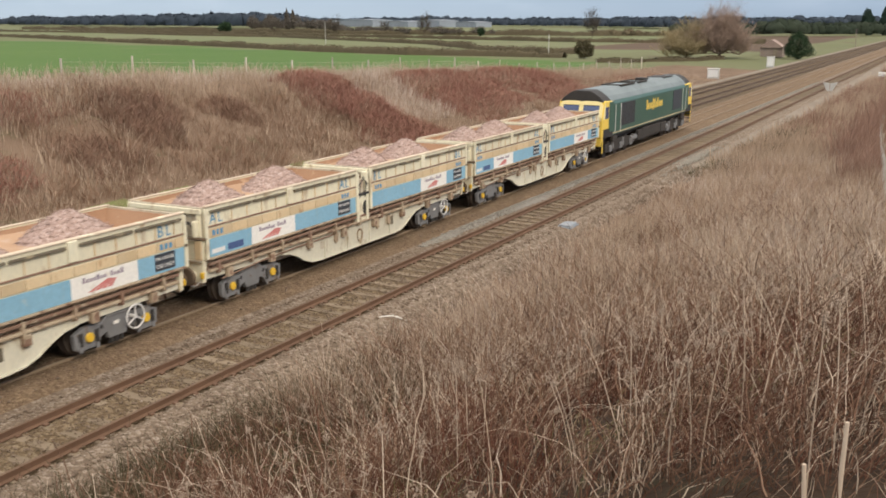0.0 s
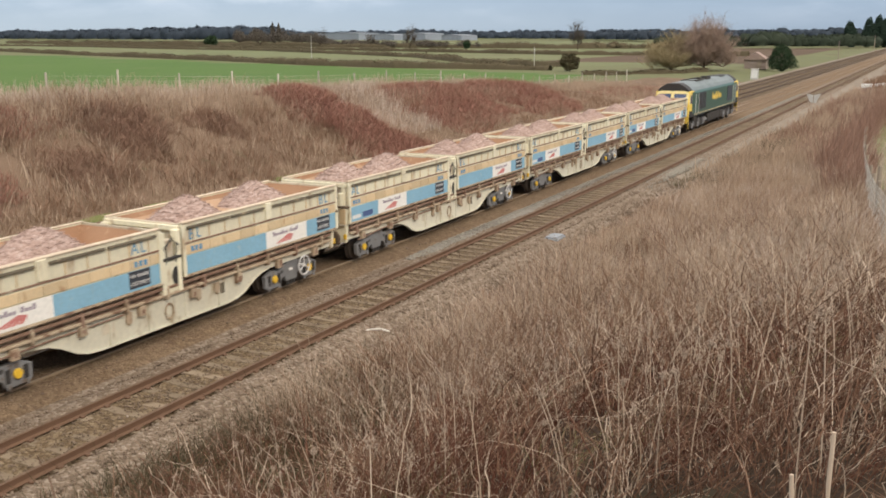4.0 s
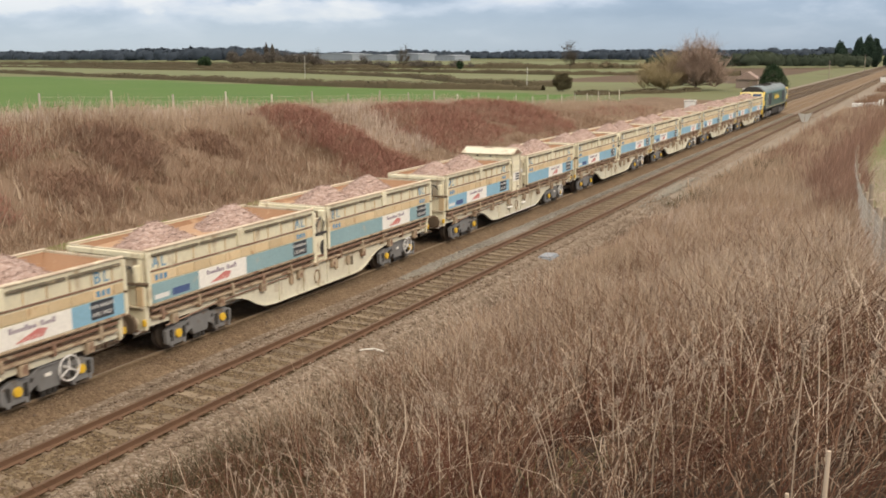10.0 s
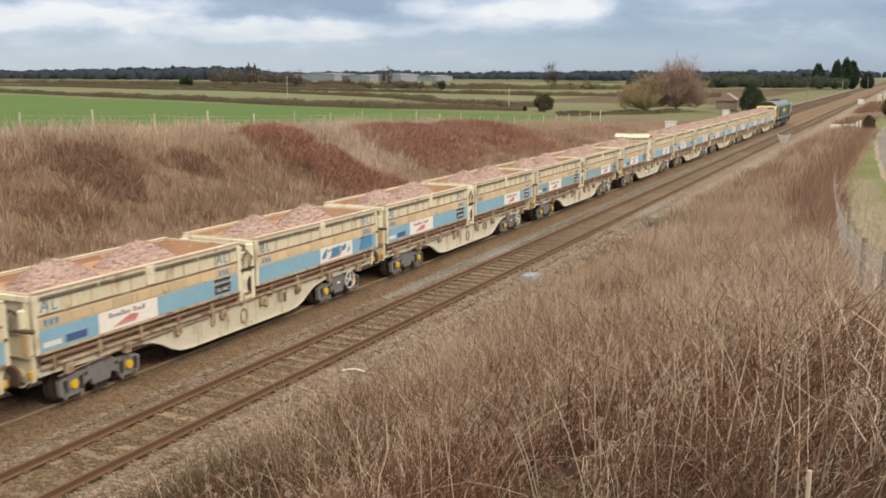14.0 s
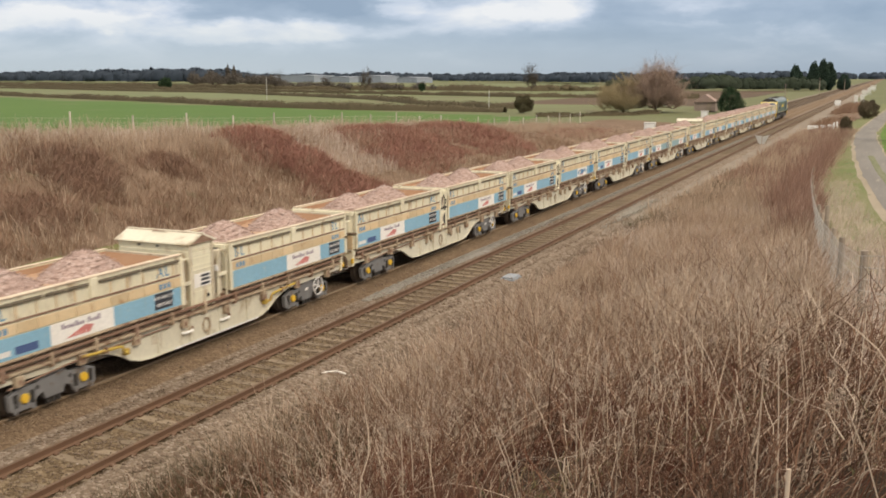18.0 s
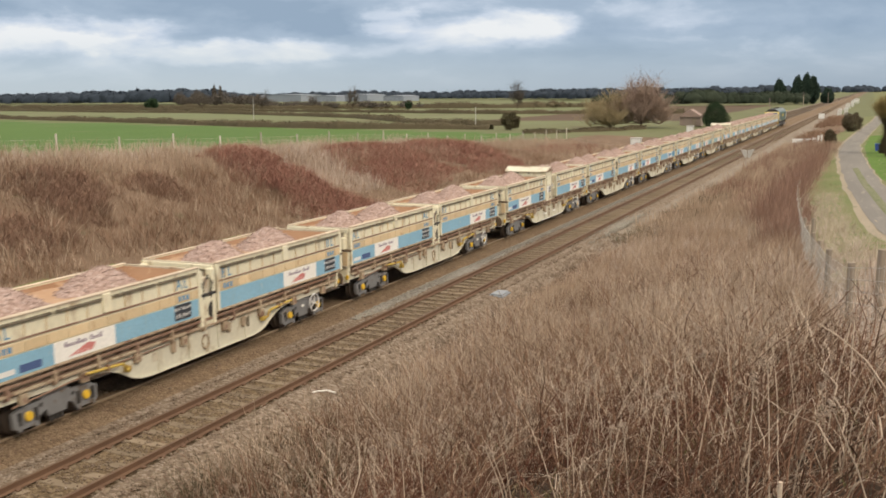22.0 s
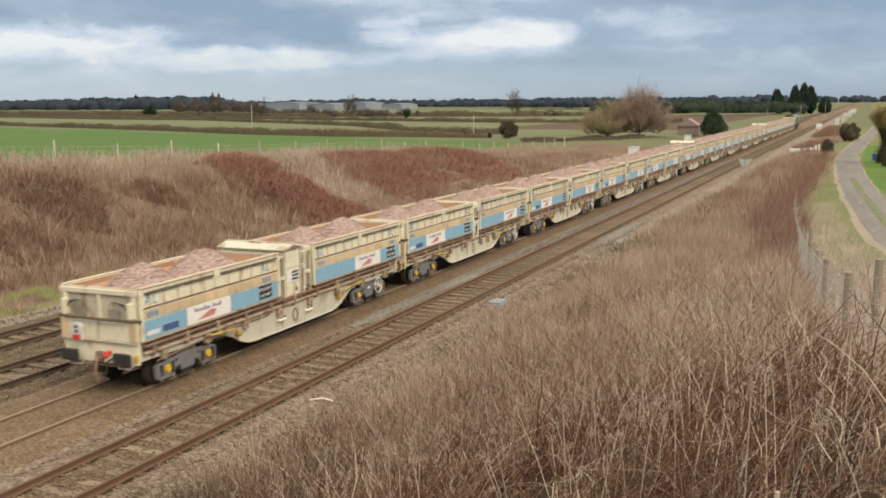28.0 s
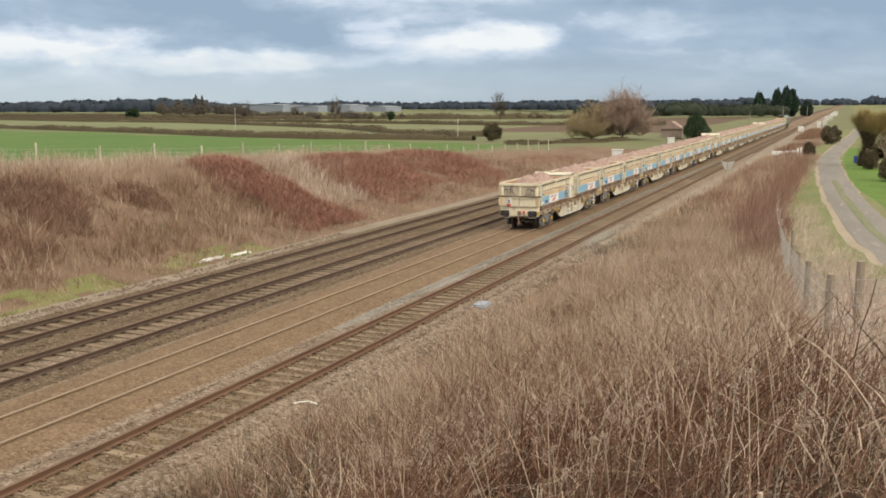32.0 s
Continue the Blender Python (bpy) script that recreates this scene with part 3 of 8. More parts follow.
def lettering(text, size, material, extrude=0.003):
    """Words as a flat mesh with a little depth, centred, in the xy plane."""
    cu = bpy.data.curves.new("lettering", "FONT")
    cu.body, cu.size, cu.extrude, cu.align_x, cu.align_y, cu.resolution_u = text, size, extrude, "CENTER", "CENTER", 2
    ob = bpy.data.objects.new("lettering", cu)
    scene.collection.objects.link(ob)
    bpy.context.view_layer.update()
    me = bpy.data.meshes.new_from_object(ob)
    bpy.data.objects.remove(ob)
    me.materials.clear()
    me.materials.append(material)
    return me


RNG = np.random.default_rng(7)


def stalks(base, height, lean, droop, width, segs=3, sides=3, taper=0.35, kink=0.022):
    """Many bent stalks. base n x 3; lean n x 2 (sideways reach at the top as a share of height); droop n (curl of the tip)."""
    n = len(base)
    t = np.linspace(0, 1, segs + 1)
    k = RNG.normal(0, kink, (n, segs + 1, 2)) * (np.arange(segs + 1) > 0)[None, :, None]
    side = lean[:, None, :] * (t ** 1.6)[None, :, None] + k
    cen = np.empty((n, segs + 1, 3))
    cen[:, :, :2] = base[:, None, :2] + side * height[:, None, None]
    cen[:, :, 2] = base[:, None, 2] + height[:, None] * (t[None, :] - droop[:, None] * t[None, :] ** 3)
    w = width[:, None] * (1 - (1 - taper) * t)[None, :]
    if sides == 2:
        a = RNG.uniform(0, np.pi, n)
        off = np.stack([np.cos(a), np.sin(a), 0 * a], 1)[:, None, :] * w[:, :, None] * 0.5
        verts = np.stack([cen - off, cen + off], 2).reshape(-1, 3)
        i = np.arange(n)[:, None] * (segs + 1) * 2 + np.arange(segs)[None, :] * 2
        quads = np.stack([i, i + 1, i + 3, i + 2], 2).reshape(-1, 4)
        return verts, quads
    a0 = RNG.uniform(0, 2 * np.pi, n)
    rings = []
    for s in range(sides):
        a = a0 + 2 * np.pi * s / sides
        rings.append(cen + np.stack([np.cos(a), np.sin(a), 0 * a], 1)[:, None, :] * w[:, :, None] * 0.5)
    verts = np.stack(rings, 2).reshape(-1, 3)
    quads = []
    i = np.arange(n)[:, None] * (segs + 1) * sides + np.arange(segs)[None, :] * sides
    for s in range(sides):
        s2 = (s + 1) % sides
        quads.append(np.stack([i + s, i + s2, i + sides + s2, i + sides + s], 2).reshape(-1, 4))
    return verts, np.concatenate(quads)


def pebbles(centre, size):
    """Many small uneven six-cornered stones."""
    n = len(centre)
    unit = np.array([(1, 0, 0), (0, 1, 0), (-1, 0, 0), (0, -1, 0), (0, 0, 0.75), (0, 0, -0.75)], float)
    v = unit[None] * size[:, None, None] * RNG.uniform(0.6, 1.25, (n, 6, 1))
    a = RNG.uniform(0, 2 * np.pi, n)
    c, s = np.cos(a)[:, None], np.sin(a)[:, None]
    v = np.stack([v[..., 0] * c - v[..., 1] * s, v[..., 0] * s + v[..., 1] * c, v[..., 2] + v[..., 0] * 0.25], 2) + centre[:, None, :]
    f = np.array([(0, 1, 4), (1, 2, 4), (2, 3, 4), (3, 0, 4), (1, 0, 5), (2, 1, 5), (3, 2, 5), (0, 3, 5)])
    return v.reshape(-1, 3), (np.arange(n)[:, None, None] * 6 + f[None]).reshape(-1, 3)


def join(lists):
    vs, fs, o = [], [], 0
    for v, f in lists:
        vs.append(v)
        fs.append(f + o)
        o += len(v)
    return np.concatenate(vs), np.concatenate(fs)


# ---- ground ----
def smooth(t):
    t = np.clip(t, 0, 1)
    return t * t * (3 - 2 * t)


def left_top(y):
    return np.interp(y, [-50, 0, 40, 60, 90, 110, 130, 160, 300, 4000], [4.6, 4.5, 4.0, 3.2, 2.3, 1.1, 0.45, 0.1, 0, -1])


def right_top(y):
    return np.interp(y, [-60, 0, 6, 12, 19, 28, 40, 55, 80, 150, 400, 4000], [6, 5.9, 5.3, 4.4, 3.4, 2.6, 1.6, 0.95, 0.6, 0.2, 0, -1])


def ground(x, y):
    """Height of the land: a flat trackbed between a cutting's slope and the slope on which the camera stands."""
    x, y = np.asarray(x, float), np.asarray(y, float)
    a = np.clip((x + 12) / 12.5, 0, 1)
    return -0.32 + (left_top(y) + 0.32) * smooth((-29 - x) / 13) + (right_top(y) + 0.32) * (0.25 * smooth(a) + 0.75 * a)


def steps(fine_a, fine_b, step, far_a, far_b, grow=1.16):
    inner = list(np.arange(fine_a, fine_b + 1e-6, step))
    lo, hi, d = [], [], step
    p = fine_a
    while p > far_a:
        d *= grow
        p -= d
        lo.append(max(p, far_a))
    p, d = fine_b, step
    while p < far_b:
        d *= grow
        p += d
        hi.append(min(p, far_b))
    return np.array(lo[::-1] + inner + hi)


XS, YS = steps(-62, 8, 0.5, -4200, 4200), steps(-20, 150, 1.0, -1500, 4500)
GX, GY = np.meshgrid(XS, YS)
GZ = ground(GX, GY)
wob = np.array([noise.noise((x * 0.55, y * 0.55, 0.3)) * 0.16 + noise.noise((x * 0.13, y * 0.13, 4.1)) * 0.3 for x, y in zip(GX.ravel(), GY.ravel())]).reshape(GX.shape)
on_bank = np.clip((GX + 11.5) / 3, 0, 1) * (np.hypot(GX, GY) < 300) * ((GX < -5.5) | (GY < 24)) + np.clip((-30 - GX) / 4, 0, 1) * (GX > -70)
GZ = GZ + wob * np.clip(on_bank, 0, 1) * np.clip(np.hypot(GX, GY) / 6, 0, 1)
GZ += (np.clip((GX + 29.2) / 0.5, 0, 1) * np.clip((-11.9 - GX) / 0.5, 0, 1)) * 0.08
# dirt lies almost to the rail tops on the second track
GZ += np.clip((GX + 20.6) / 0.5, 0, 1) * np.clip((-16.3 - GX) / 0.5, 0, 1) * 0.175
nx, ny = len(XS), len(YS)
idx = np.arange(nx * ny).reshape(ny, nx)
quads = np.stack([idx[:-1, :-1], idx[:-1, 1:], idx[1:, 1:], idx[1:, :-1]], 2).reshape(-1, 4)
GROUND = ["cess", "crib", "ballast_dark", "ballast", "ballast_brown", "litter", "moss", "crop", "pasture", "rough_field", "plough", "verge", "shaded_soil"]
me = np_mesh("ground", np.stack([GX, GY, GZ], 2).reshape(-1, 3), quads, [M[k] for k in GROUND])
fx, fy = (GX[:-1, :-1] + GX[1:, 1:]).ravel() / 2, (GY[:-1, :-1] + GY[1:, 1:]).ravel() / 2
kind = np.full(len(fx), GROUND.index("pasture"))


def zone(name, where):
    kind[where] = GROUND.index(name)


band = np.sin(fx * 0.011 + 1.3) + np.sin(fy * 0.014 + fx * 0.004)
zone("rough_field", band > 0.55)
zone("plough", (fx > -104) & (fx < -29.5) & (fy > 262) & (fy < 520))
zone("rough_field", (fx < -46) & (fy > 120) & (fy < 232 + 0.42 * np.maximum(0, -66 - fx)) & (fx > -700))
zone("crop", (fx < -46) & (fy < 181 + 0.4 * np.maximum(0, -66 - fx)) & (fy > -400) & ((fx < -58) | (fy < 128)) & (fx > -900))
zone("litter", (fx > -46) & (fx < -29.5) & (fy < 240))
zone("rough_field", (fx > -46) & (fx < -29.5) & (fy > 170))
zone("moss", (fx > -31.4) & (fx < -29.2) & (((fy > 26) & (fy < 35.5)) | ((fy > 38.5) & (fy < 47.5))) & (np.sin(fy * 1.9) + np.sin(fy * 0.83 + fx * 3.1) > -0.5))
zone("ballast", (fx > -29.0) & (fx < -11.8))
zone("crib", (fx > -15.6) & (fx < -13.7))
zone("ballast_brown", (fx > -20.6) & (fx < -16.4))
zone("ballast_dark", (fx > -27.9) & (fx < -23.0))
zone("cess", (fx > -29.3) & (fx < -27.9))
zone("litter", (fx > -11.8) & (fx < 40) & (fy < 160))
zone("shaded_soil", (fx > -9.5) & (fx < 40) & (fy < 17))
zone("cess", (fx > -12.8) & (fx < -11.6) & (fy > 48) & (fy < 400))
zone("verge", (fx > 2.0) & (fx < 60) & (fy > 85))
zone("rough_field", (fx > -11.8) & (fx < 2.0) & (fy > 160))
zone("litter", (fx > -11.8) & (fx < -3.5) & (fy > 150) & (fy < 330))
zone("cess", (fx > -12.8) & (fx < -10.0) & (fy > 150) & (fy < 900))
me.polygons.foreach_set("material_index", kind.astype(np.int32))
solid("ground", me, None, "rolling ground with ballast, dead grass banks and green fields", "ground", kind="structure")

# the lane with its worn sandy edge
LANE = [(3.6, 27), (3.0, 34), (2.45, 40), (1.75, 48), (0.95, 60), (-0.2, 79), (-1.05, 96), (-2.05, 124), (-2.3, 142), (-1.4, 172), (-0.1, 208), (1.5, 250), (2.6, 300)]


def strip(points, half, lift, material, name, seg=0.8):
    pts = [Vector((*p, 0)) for p in points]
    dense = []
    for a, b in zip(pts, pts[1:]):
        n = max(1, int((b - a).length / seg))
        dense += [a.lerp(b, i / n) for i in range(n)]
    dense.append(pts[-1])
    g = Geo()
    rows = []
    for i, p in enumerate(dense):
        d = (dense[min(i + 1, len(dense) - 1)] - dense[max(0, i - 1)]).normalized()
        s = Vector((d.y, -d.x, 0))
        row = []
        for k in (-1, -0.5, 0, 0.5, 1):
            q = p + s * half * k * (1 + 0.14 * noise.noise((p.y * 0.22, k * 3, 1)))
            row.append((q.x, q.y, float(ground(q.x, q.y)) + lift + (0.03 if abs(k) < 0.9 else 0)))
        rows.append(row)
    g.add([q for r in rows for q in r], [(i * 5 + k, i * 5 + k + 1, i * 5 + k + 6, i * 5 + k + 5) for i in range(len(rows) - 1) for k in range(4)])
    return g.mesh(name, material)


solid("road_verge", strip([(x + 0.5, y) for x, y in LANE], 4.4, 0.05, M["verge"], "road_verge"), None, "tussocky green and straw verge along the lane", "verge", kind="structure")
solid("road_lawn", strip([(x + 3.3, y) for x, y in LANE[3:10]], 1.9, 0.065, M["lawn"], "road_lawn"), None, "mown green grass beside the lane", "verge", kind="structure")
solid("road_edge", strip([(x - 0.15, y) for x, y in LANE], 1.5, 0.075, M["lane_edge"], "road_edge"), None, "sandy worn edge of the lane", "road edge", kind="structure")
solid("road", strip(LANE, 1.2, 0.10, M["lane"], "road"), None, "narrow grey country lane with wheel tracks", "road", kind="structure")
solid("road_grass", strip(LANE[1:7], 0.27, 0.125, M["lane_mid"], "road_grass"), None, "grass strip between the wheel tracks of the lane", "grass strip", kind="structure")

# ---- tracks ----
TRACKS = [-14.63, -18.36, -22.35, -25.85]
GAUGE = 0.7525


def rail_outline(x, z=0.0):
    return [(x - 0.07, z - 0.16), (x + 0.07, z - 0.16), (x + 0.07, z - 0.145), (x + 0.012, z - 0.12), (x + 0.012, z - 0.045), (x + 0.036, z - 0.035), (x + 0.036, z - 0.004),
            (x - 0.036, z - 0.004), (x - 0.036, z - 0.035), (x - 0.012, z - 0.045), (x - 0.012, z - 0.12), (x - 0.07, z - 0.145)]


def sleeper_geo():
    g = Geo()
    g.prism([(-1.25, -0.36), (1.25, -0.36), (1.25, -0.19), (0.95, -0.165), (0.55, -0.165), (0.3, -0.185), (-0.3, -0.185), (-0.55, -0.165), (-0.95, -0.165), (-1.25, -0.19)], -0.13, 0.13, "y")
    return g


sleeper_mesh = {k: sleeper_geo().mesh("sleeper", M[k], 0.012) for k in ("sleeper", "sleeper_pale")}
clip_geo = Geo().box(-0.05, 0.05, -0.06, 0.06, -0.168, -0.115)
clip_mesh = clip_geo.mesh("rail_clip", M["rail"], 0.015)
# ballast heaped over the sleepers' ends
for cx in (TRACKS[0], TRACKS[2], TRACKS[3]):
    for s in (-1, 1):
        rows = []
        for k in range(260):
            y = 5 + 0.6 * k
            for dx, z in ((0.84, -0.27), (0.93, -0.172), (1.12, -0.150), (1.38, -0.158), (1.66, -0.20), (1.95, -0.275)):
                j = noise.noise((cx + dx * 3, y * 0.8, s * 2.0))
                rows.append((cx + s * (dx + 0.05 * j), y + 0.1 * j, z + 0.025 * j + 0.02 * noise.noise((dx * 9, y * 3, cx))))
        g = Geo().add(rows, [(6 * k + i, 6 * k + i + 1, 6 * k + i + 7, 6 * k + i + 6) for k in range(259) for i in range(5)])
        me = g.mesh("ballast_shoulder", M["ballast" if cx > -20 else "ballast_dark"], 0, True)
        solid("ballast_shoulder", me, None, "ballast heaped along the ends of sleepers", "ballast", kind="structure")
# dirt and small stones washed over the sleepers of the near track
rows = []
for k in range(440):
    y = 6 + 0.2 * k
    for i in range(13):
        dx = -0.66 + 0.11 * i
        z = -0.208 - 0.03 * dx + 0.05 * noise.noise((dx * 1.4, y * 0.9, 7.0)) + 0.03 * noise.noise((dx * 5, y * 4, 2.0))
        rows.append((TRACKS[0] + dx, y, z - 0.07 * smooth((k - 50) / 110)))
g = Geo().add(rows, [(13 * k + i, 13 * k + i + 1, 13 * k + i + 14, 13 * k + i + 13) for k in range(439) for i in range(12)])
solid("crib_fill", g.mesh("crib_fill", M["crib"], 0, True), None, "dirt and small stones washed over sleepers", "ballast", kind="structure")
track_things = []
for i, cx in enumerate(TRACKS):
    name = "railway_track"
    tr = thing(name, ["railway track with rust-brown rails on worn sleepers", "railway track with polished rails sunk in brown dirt",
                      "railway track with dark rails on grey sleepers", "railway track with dark rails beside the cutting"][i], "railway track", "railway tracks", Matrix.Translation((cx, 0, 0)))
    track_things.append(tr)
    for s in (-1, 1):
        r = part("rail", Geo().prism(rail_outline(s * GAUGE), -40, 1600, "y"), M[("rail", "rail_dusty", "rail_dark", "rail_dark")[i]], tr)
        part("rail_head", Geo().box(s * GAUGE - 0.034, s * GAUGE + 0.034, -40, 1600, -0.006, 0.0), M["rail_head" if i == 1 else "rail_head_rust"], r, "worn running surface")

def patchy_xy(x, y, scale, seed=3.0):
    return np.array([noise.noise((a * scale, b * scale, seed)) for a, b in zip(x, y)])


# loose stones over the ballast
n = 44000
px = RNG.uniform(-29.0, -11.6, n)
py = 9 + 45 * RNG.uniform(0, 1, n) ** 1.4
near = np.min(np.abs(px[:, None] - np.array([c + s * GAUGE for c in TRACKS for s in (-1, 1)])[None]), 1) > 0.10
dirt = (px > -20.3) & (px < -16.7)
on_sleeper = (np.min(np.abs(px[:, None] - np.array(TRACKS)[None]), 1) < 1.2) & (RNG.uniform(0, 1, n) < 0.35)
keep = near & ~(dirt & (RNG.uniform(0, 1, n) < 0.93)) & ~on_sleeper & (patchy_xy(px, py, 0.8) > -0.35)
off = np.min(np.abs(np.abs(px[:, None] - np.array(TRACKS)[None]) - 1.25), 1)
zz = np.where(dirt, -0.07, np.where(off < 0.35, -0.158, -0.235))
m = 3800
qx, qy = TRACKS[0] + RNG.uniform(-0.66, 0.66, m), 8 + 42 * RNG.uniform(0, 1, m) ** 1.3
v, f = join([pebbles(np.stack([px, py, zz], 1)[keep], (RNG.uniform(0.02, 0.05, n) * (1 + py / 90))[keep]), pebbles(np.stack([qx, qy, np.full(m, -0.168)], 1), RNG.uniform(0.015, 0.036, m))])
solid("ballast_stones", np_mesh("ballast_stones", v, f, M["stones"]), None, "loose brown and grey ballast stones between rails", "ballast", kind="stuff")
g = Geo()
rows = [(-16.2 + dx * w, y, -0.21 + dz * min(1, w)) for y, w in [(29.4 + 2.2 * k, min(1, 0.05 + k * 0.6) * (1 + 0.25 * math.sin(k * 1.7)) * (1 if k < 8 else 0.6 if k < 44 else 0.3)) for k in range(48)] for dx, dz in ((-0.44, 0), (-0.22, 0.09), (0, 0.12), (0.22, 0.09), (0.44, 0))]
g.add(rows, [(5 * j + i, 5 * j + i + 1, 5 * j + i + 6, 5 * j + i + 5) for j in range(47) for i in range(4)])
solid("pale_ballast_ridge", g, M["ballast_pale"], "low ridge of pale grey ballast between tracks", "ballast", kind="stuff", smooth=True)
n = 7500
py = 29.8 + RNG.uniform(0, 1, n) ** 1.5 * 105
px = -16.2 + RNG.normal(0, 0.24, n) * np.clip((py - 29) / 3, 0.3, 1) * np.where(py > 47, 0.6, 1)
v, f = pebbles(np.stack([px, py, -0.20 + 0.115 * np.exp(-((px + 16.2) / 0.3) ** 2) * np.clip((py - 29) / 4, 0.1, 1)], 1), RNG.uniform(0.025, 0.06, n))
n = 1500
px, py = -13.25 + RNG.normal(0, 0.24, n), 57 + RNG.normal(0, 3.2, n)
v, f = join([(v, f), pebbles(np.stack([px, py, np.full(n, -0.17)], 1), RNG.uniform(0.03, 0.07, n))])
solid("fresh_ballast", np_mesh("fresh_ballast", v, f, M["stones_grey"]), None, "ridge of fresh pale grey ballast between tracks", "ballast", kind="stuff")


# ---- dead grass and weeds ----
def scatter(n, x0, x1, y0, y1, power=1.0):
    return np.stack([RNG.uniform(x0, x1, n), y0 + (y1 - y0) * RNG.uniform(0, 1, n) ** power], 1)


def on_ground(p, sink=0.05):
    return np.concatenate([p, (ground(p[:, 0], p[:, 1]) - sink)[:, None]], 1)


def patchy(p, scale, seed=0.0):
    return np.array([noise.noise((x * scale, y * scale, seed)) for x, y in p])


def clumps(n, x0, x1, y0, y1, lo, hi, radius, power=1.0, ok=None, fan=0.35, wild=0.14, segs=3, sides=2, w=0.012, droop=0.12, hlo=0.5, hhi=1.0, size_noise=0.3, kink=0.022):
    """Tussocks: stems that fan out from a common foot, each tussock with its own size and tilt."""
    c = scatter(n, x0, x1, y0, y1, power)
    if ok is not None:
        c = c[ok(c)]
    k = RNG.integers(lo, hi + 1, len(c))
    who = np.repeat(np.arange(len(c)), k)
    m = len(who)
    a, r = RNG.uniform(0, 2 * np.pi, m), np.sqrt(RNG.uniform(0, 1, m))
    out = np.stack([np.cos(a), np.sin(a)], 1) * r[:, None]
    big = 0.75 + size_noise * RNG.normal(0, 1, len(c)) + 0.35 * patchy(c, 0.22, 12.0)
    big = np.clip(big, 0.3, 1.35)[who]
    p = c[who] + out * radius * big[:, None]
    tilt = RNG.normal(0, wild, (len(c), 2))[who] + np.stack([0.05 + 0.24 * np.clip((c[:, 0] + 6) / 5, 0, 1) * (c[:, 1] < 16), 0 * c[:, 0] - 0.02], 1)[who]
    h = RNG.uniform(hlo, hhi, m) * big * np.clip(np.hypot(p[:, 0], p[:, 1]) / 8, 0.55, 1)
    return stalks(on_ground(p, 0.08), h, out * fan + tilt + RNG.normal(0, wild, (m, 2)), np.abs(RNG.normal(0, droop, m)), w * RNG.uniform(0.6, 1.5, m) * (np.clip(np.hypot(p[:, 0], p[:, 1]) / 9, 0.45, 1.3) if y1 < 20 else 1.0), segs, sides, 0.35, kink), p, h


def clear_of_eye(c):
    return np.hypot(c[:, 0], c[:, 1]) > 3.7


# nearest stand of tall dead stems
near_ok = lambda c: clear_of_eye(c) & (patchy(c, 0.5, 2.0) > -0.22) & ((c[:, 0] > -10.2) | (RNG.uniform(0, 1, len(c)) < 0.35)) & (c[:, 0] < np.interp(c[:, 1], [3, 8, 11, 17], [1.4, 0.9, 0.1, -0.7]))
tall, tp, th_ = clumps(1450, -11.3, 3.0, 2.8, 19, 4, 10, 0.34, 0.85, near_ok, 0.5, 0.27, 6, 3, 0.0165, 0.28, 0.4, 1.25, 0.36, 0.02)
arch, _, _ = clumps(420, -9.0, 2.5, 3.2, 15, 1, 4, 0.2, 1.0, near_ok, 0.9, 0.55, 8, 3, 0.018, 0.55, 0.7, 1.4, 0.3, 0.03)
thin, _, _ = clumps(820, -11.3, 3.0, 2.8, 19, 7, 14, 0.36, 0.9, near_ok, 0.6, 0.3, 5, 3, 0.009, 0.35, 0.35, 1.05, 0.3, 0.025)
solid("tall_weeds", np_mesh("tall_weeds", *join([tall, arch, thin]), M["weeds"]), None, "tangle of tall dead brown weed stems", "weeds", kind="stuff")
canes, _, _ = clumps(230, -7.5, 1.8, 4.2, 14, 1, 4, 0.25, 1.0, near_ok, 0.7, 0.5, 9, 3, 0.013, 0.6, 0.7, 1.4, 0.3, 0.02)
straw, _, _ = clumps(950, -10.4, 1.8, 3.6, 19, 3, 7, 0.28, 0.8, near_ok, 0.6, 0.3, 6, 3, 0.0125, 0.4, 0.4, 1.2, 0.3, 0.02)
soft, _, _ = clumps(460, -10.6, 1.8, 3.6, 17, 9, 16, 0.34, 0.9, near_ok, 1.0, 0.35, 4, 2, 0.0065, 0.7, 0.4, 0.9)


def fallen(n, x0, x1, y0, y1, reach, w):
    """Snapped stems that lie slantwise across the others."""
    c = scatter(n, x0, x1, y0, y1)
    c = c[near_ok(c)]
    n = len(c)
    base = on_ground(c, 0)
    base[:, 2] += RNG.uniform(0.12, 0.6, n)
    a, rise = RNG.uniform(0, 2 * np.pi, n), RNG.uniform(0.08, 0.4, n)
    out = np.stack([np.cos(a), np.sin(a)], 1) * (RNG.uniform(0.4, 1.0, n) * reach / rise)[:, None]
    return stalks(base, rise, out, np.abs(RNG.normal(0, 0.3, n)), w * RNG.uniform(0.6, 1.4, n), 5, 3, 0.5, 0.1)


solid("pale_canes", np_mesh("pale_canes", *join([canes, straw, fallen(260, -10, 1.8, 4, 16, 0.7, 0.011)]), M["cane"]), None, "pale grey arching dead canes among weeds", "weeds", kind="stuff")
solid("fallen_stems", np_mesh("fallen_stems", *fallen(1200, -11, 1.8, 3.6, 19, 0.6, 0.010), M["weeds"]), None, "snapped dead stems lying across the weeds", "weeds", kind="stuff")
solid("drooping_grass", np_mesh("drooping_grass", *soft, M["grass"]), None, "pale drooping dead grass among weeds", "grass", kind="stuff")
# side twigs and seed heads near the tops of the tall stems
pick = RNG.choice(len(tp), 5200)
bz = on_ground(tp[pick], 0)
bz[:, 2] += th_[pick] * RNG.uniform(0.35, 0.8, len(pick))
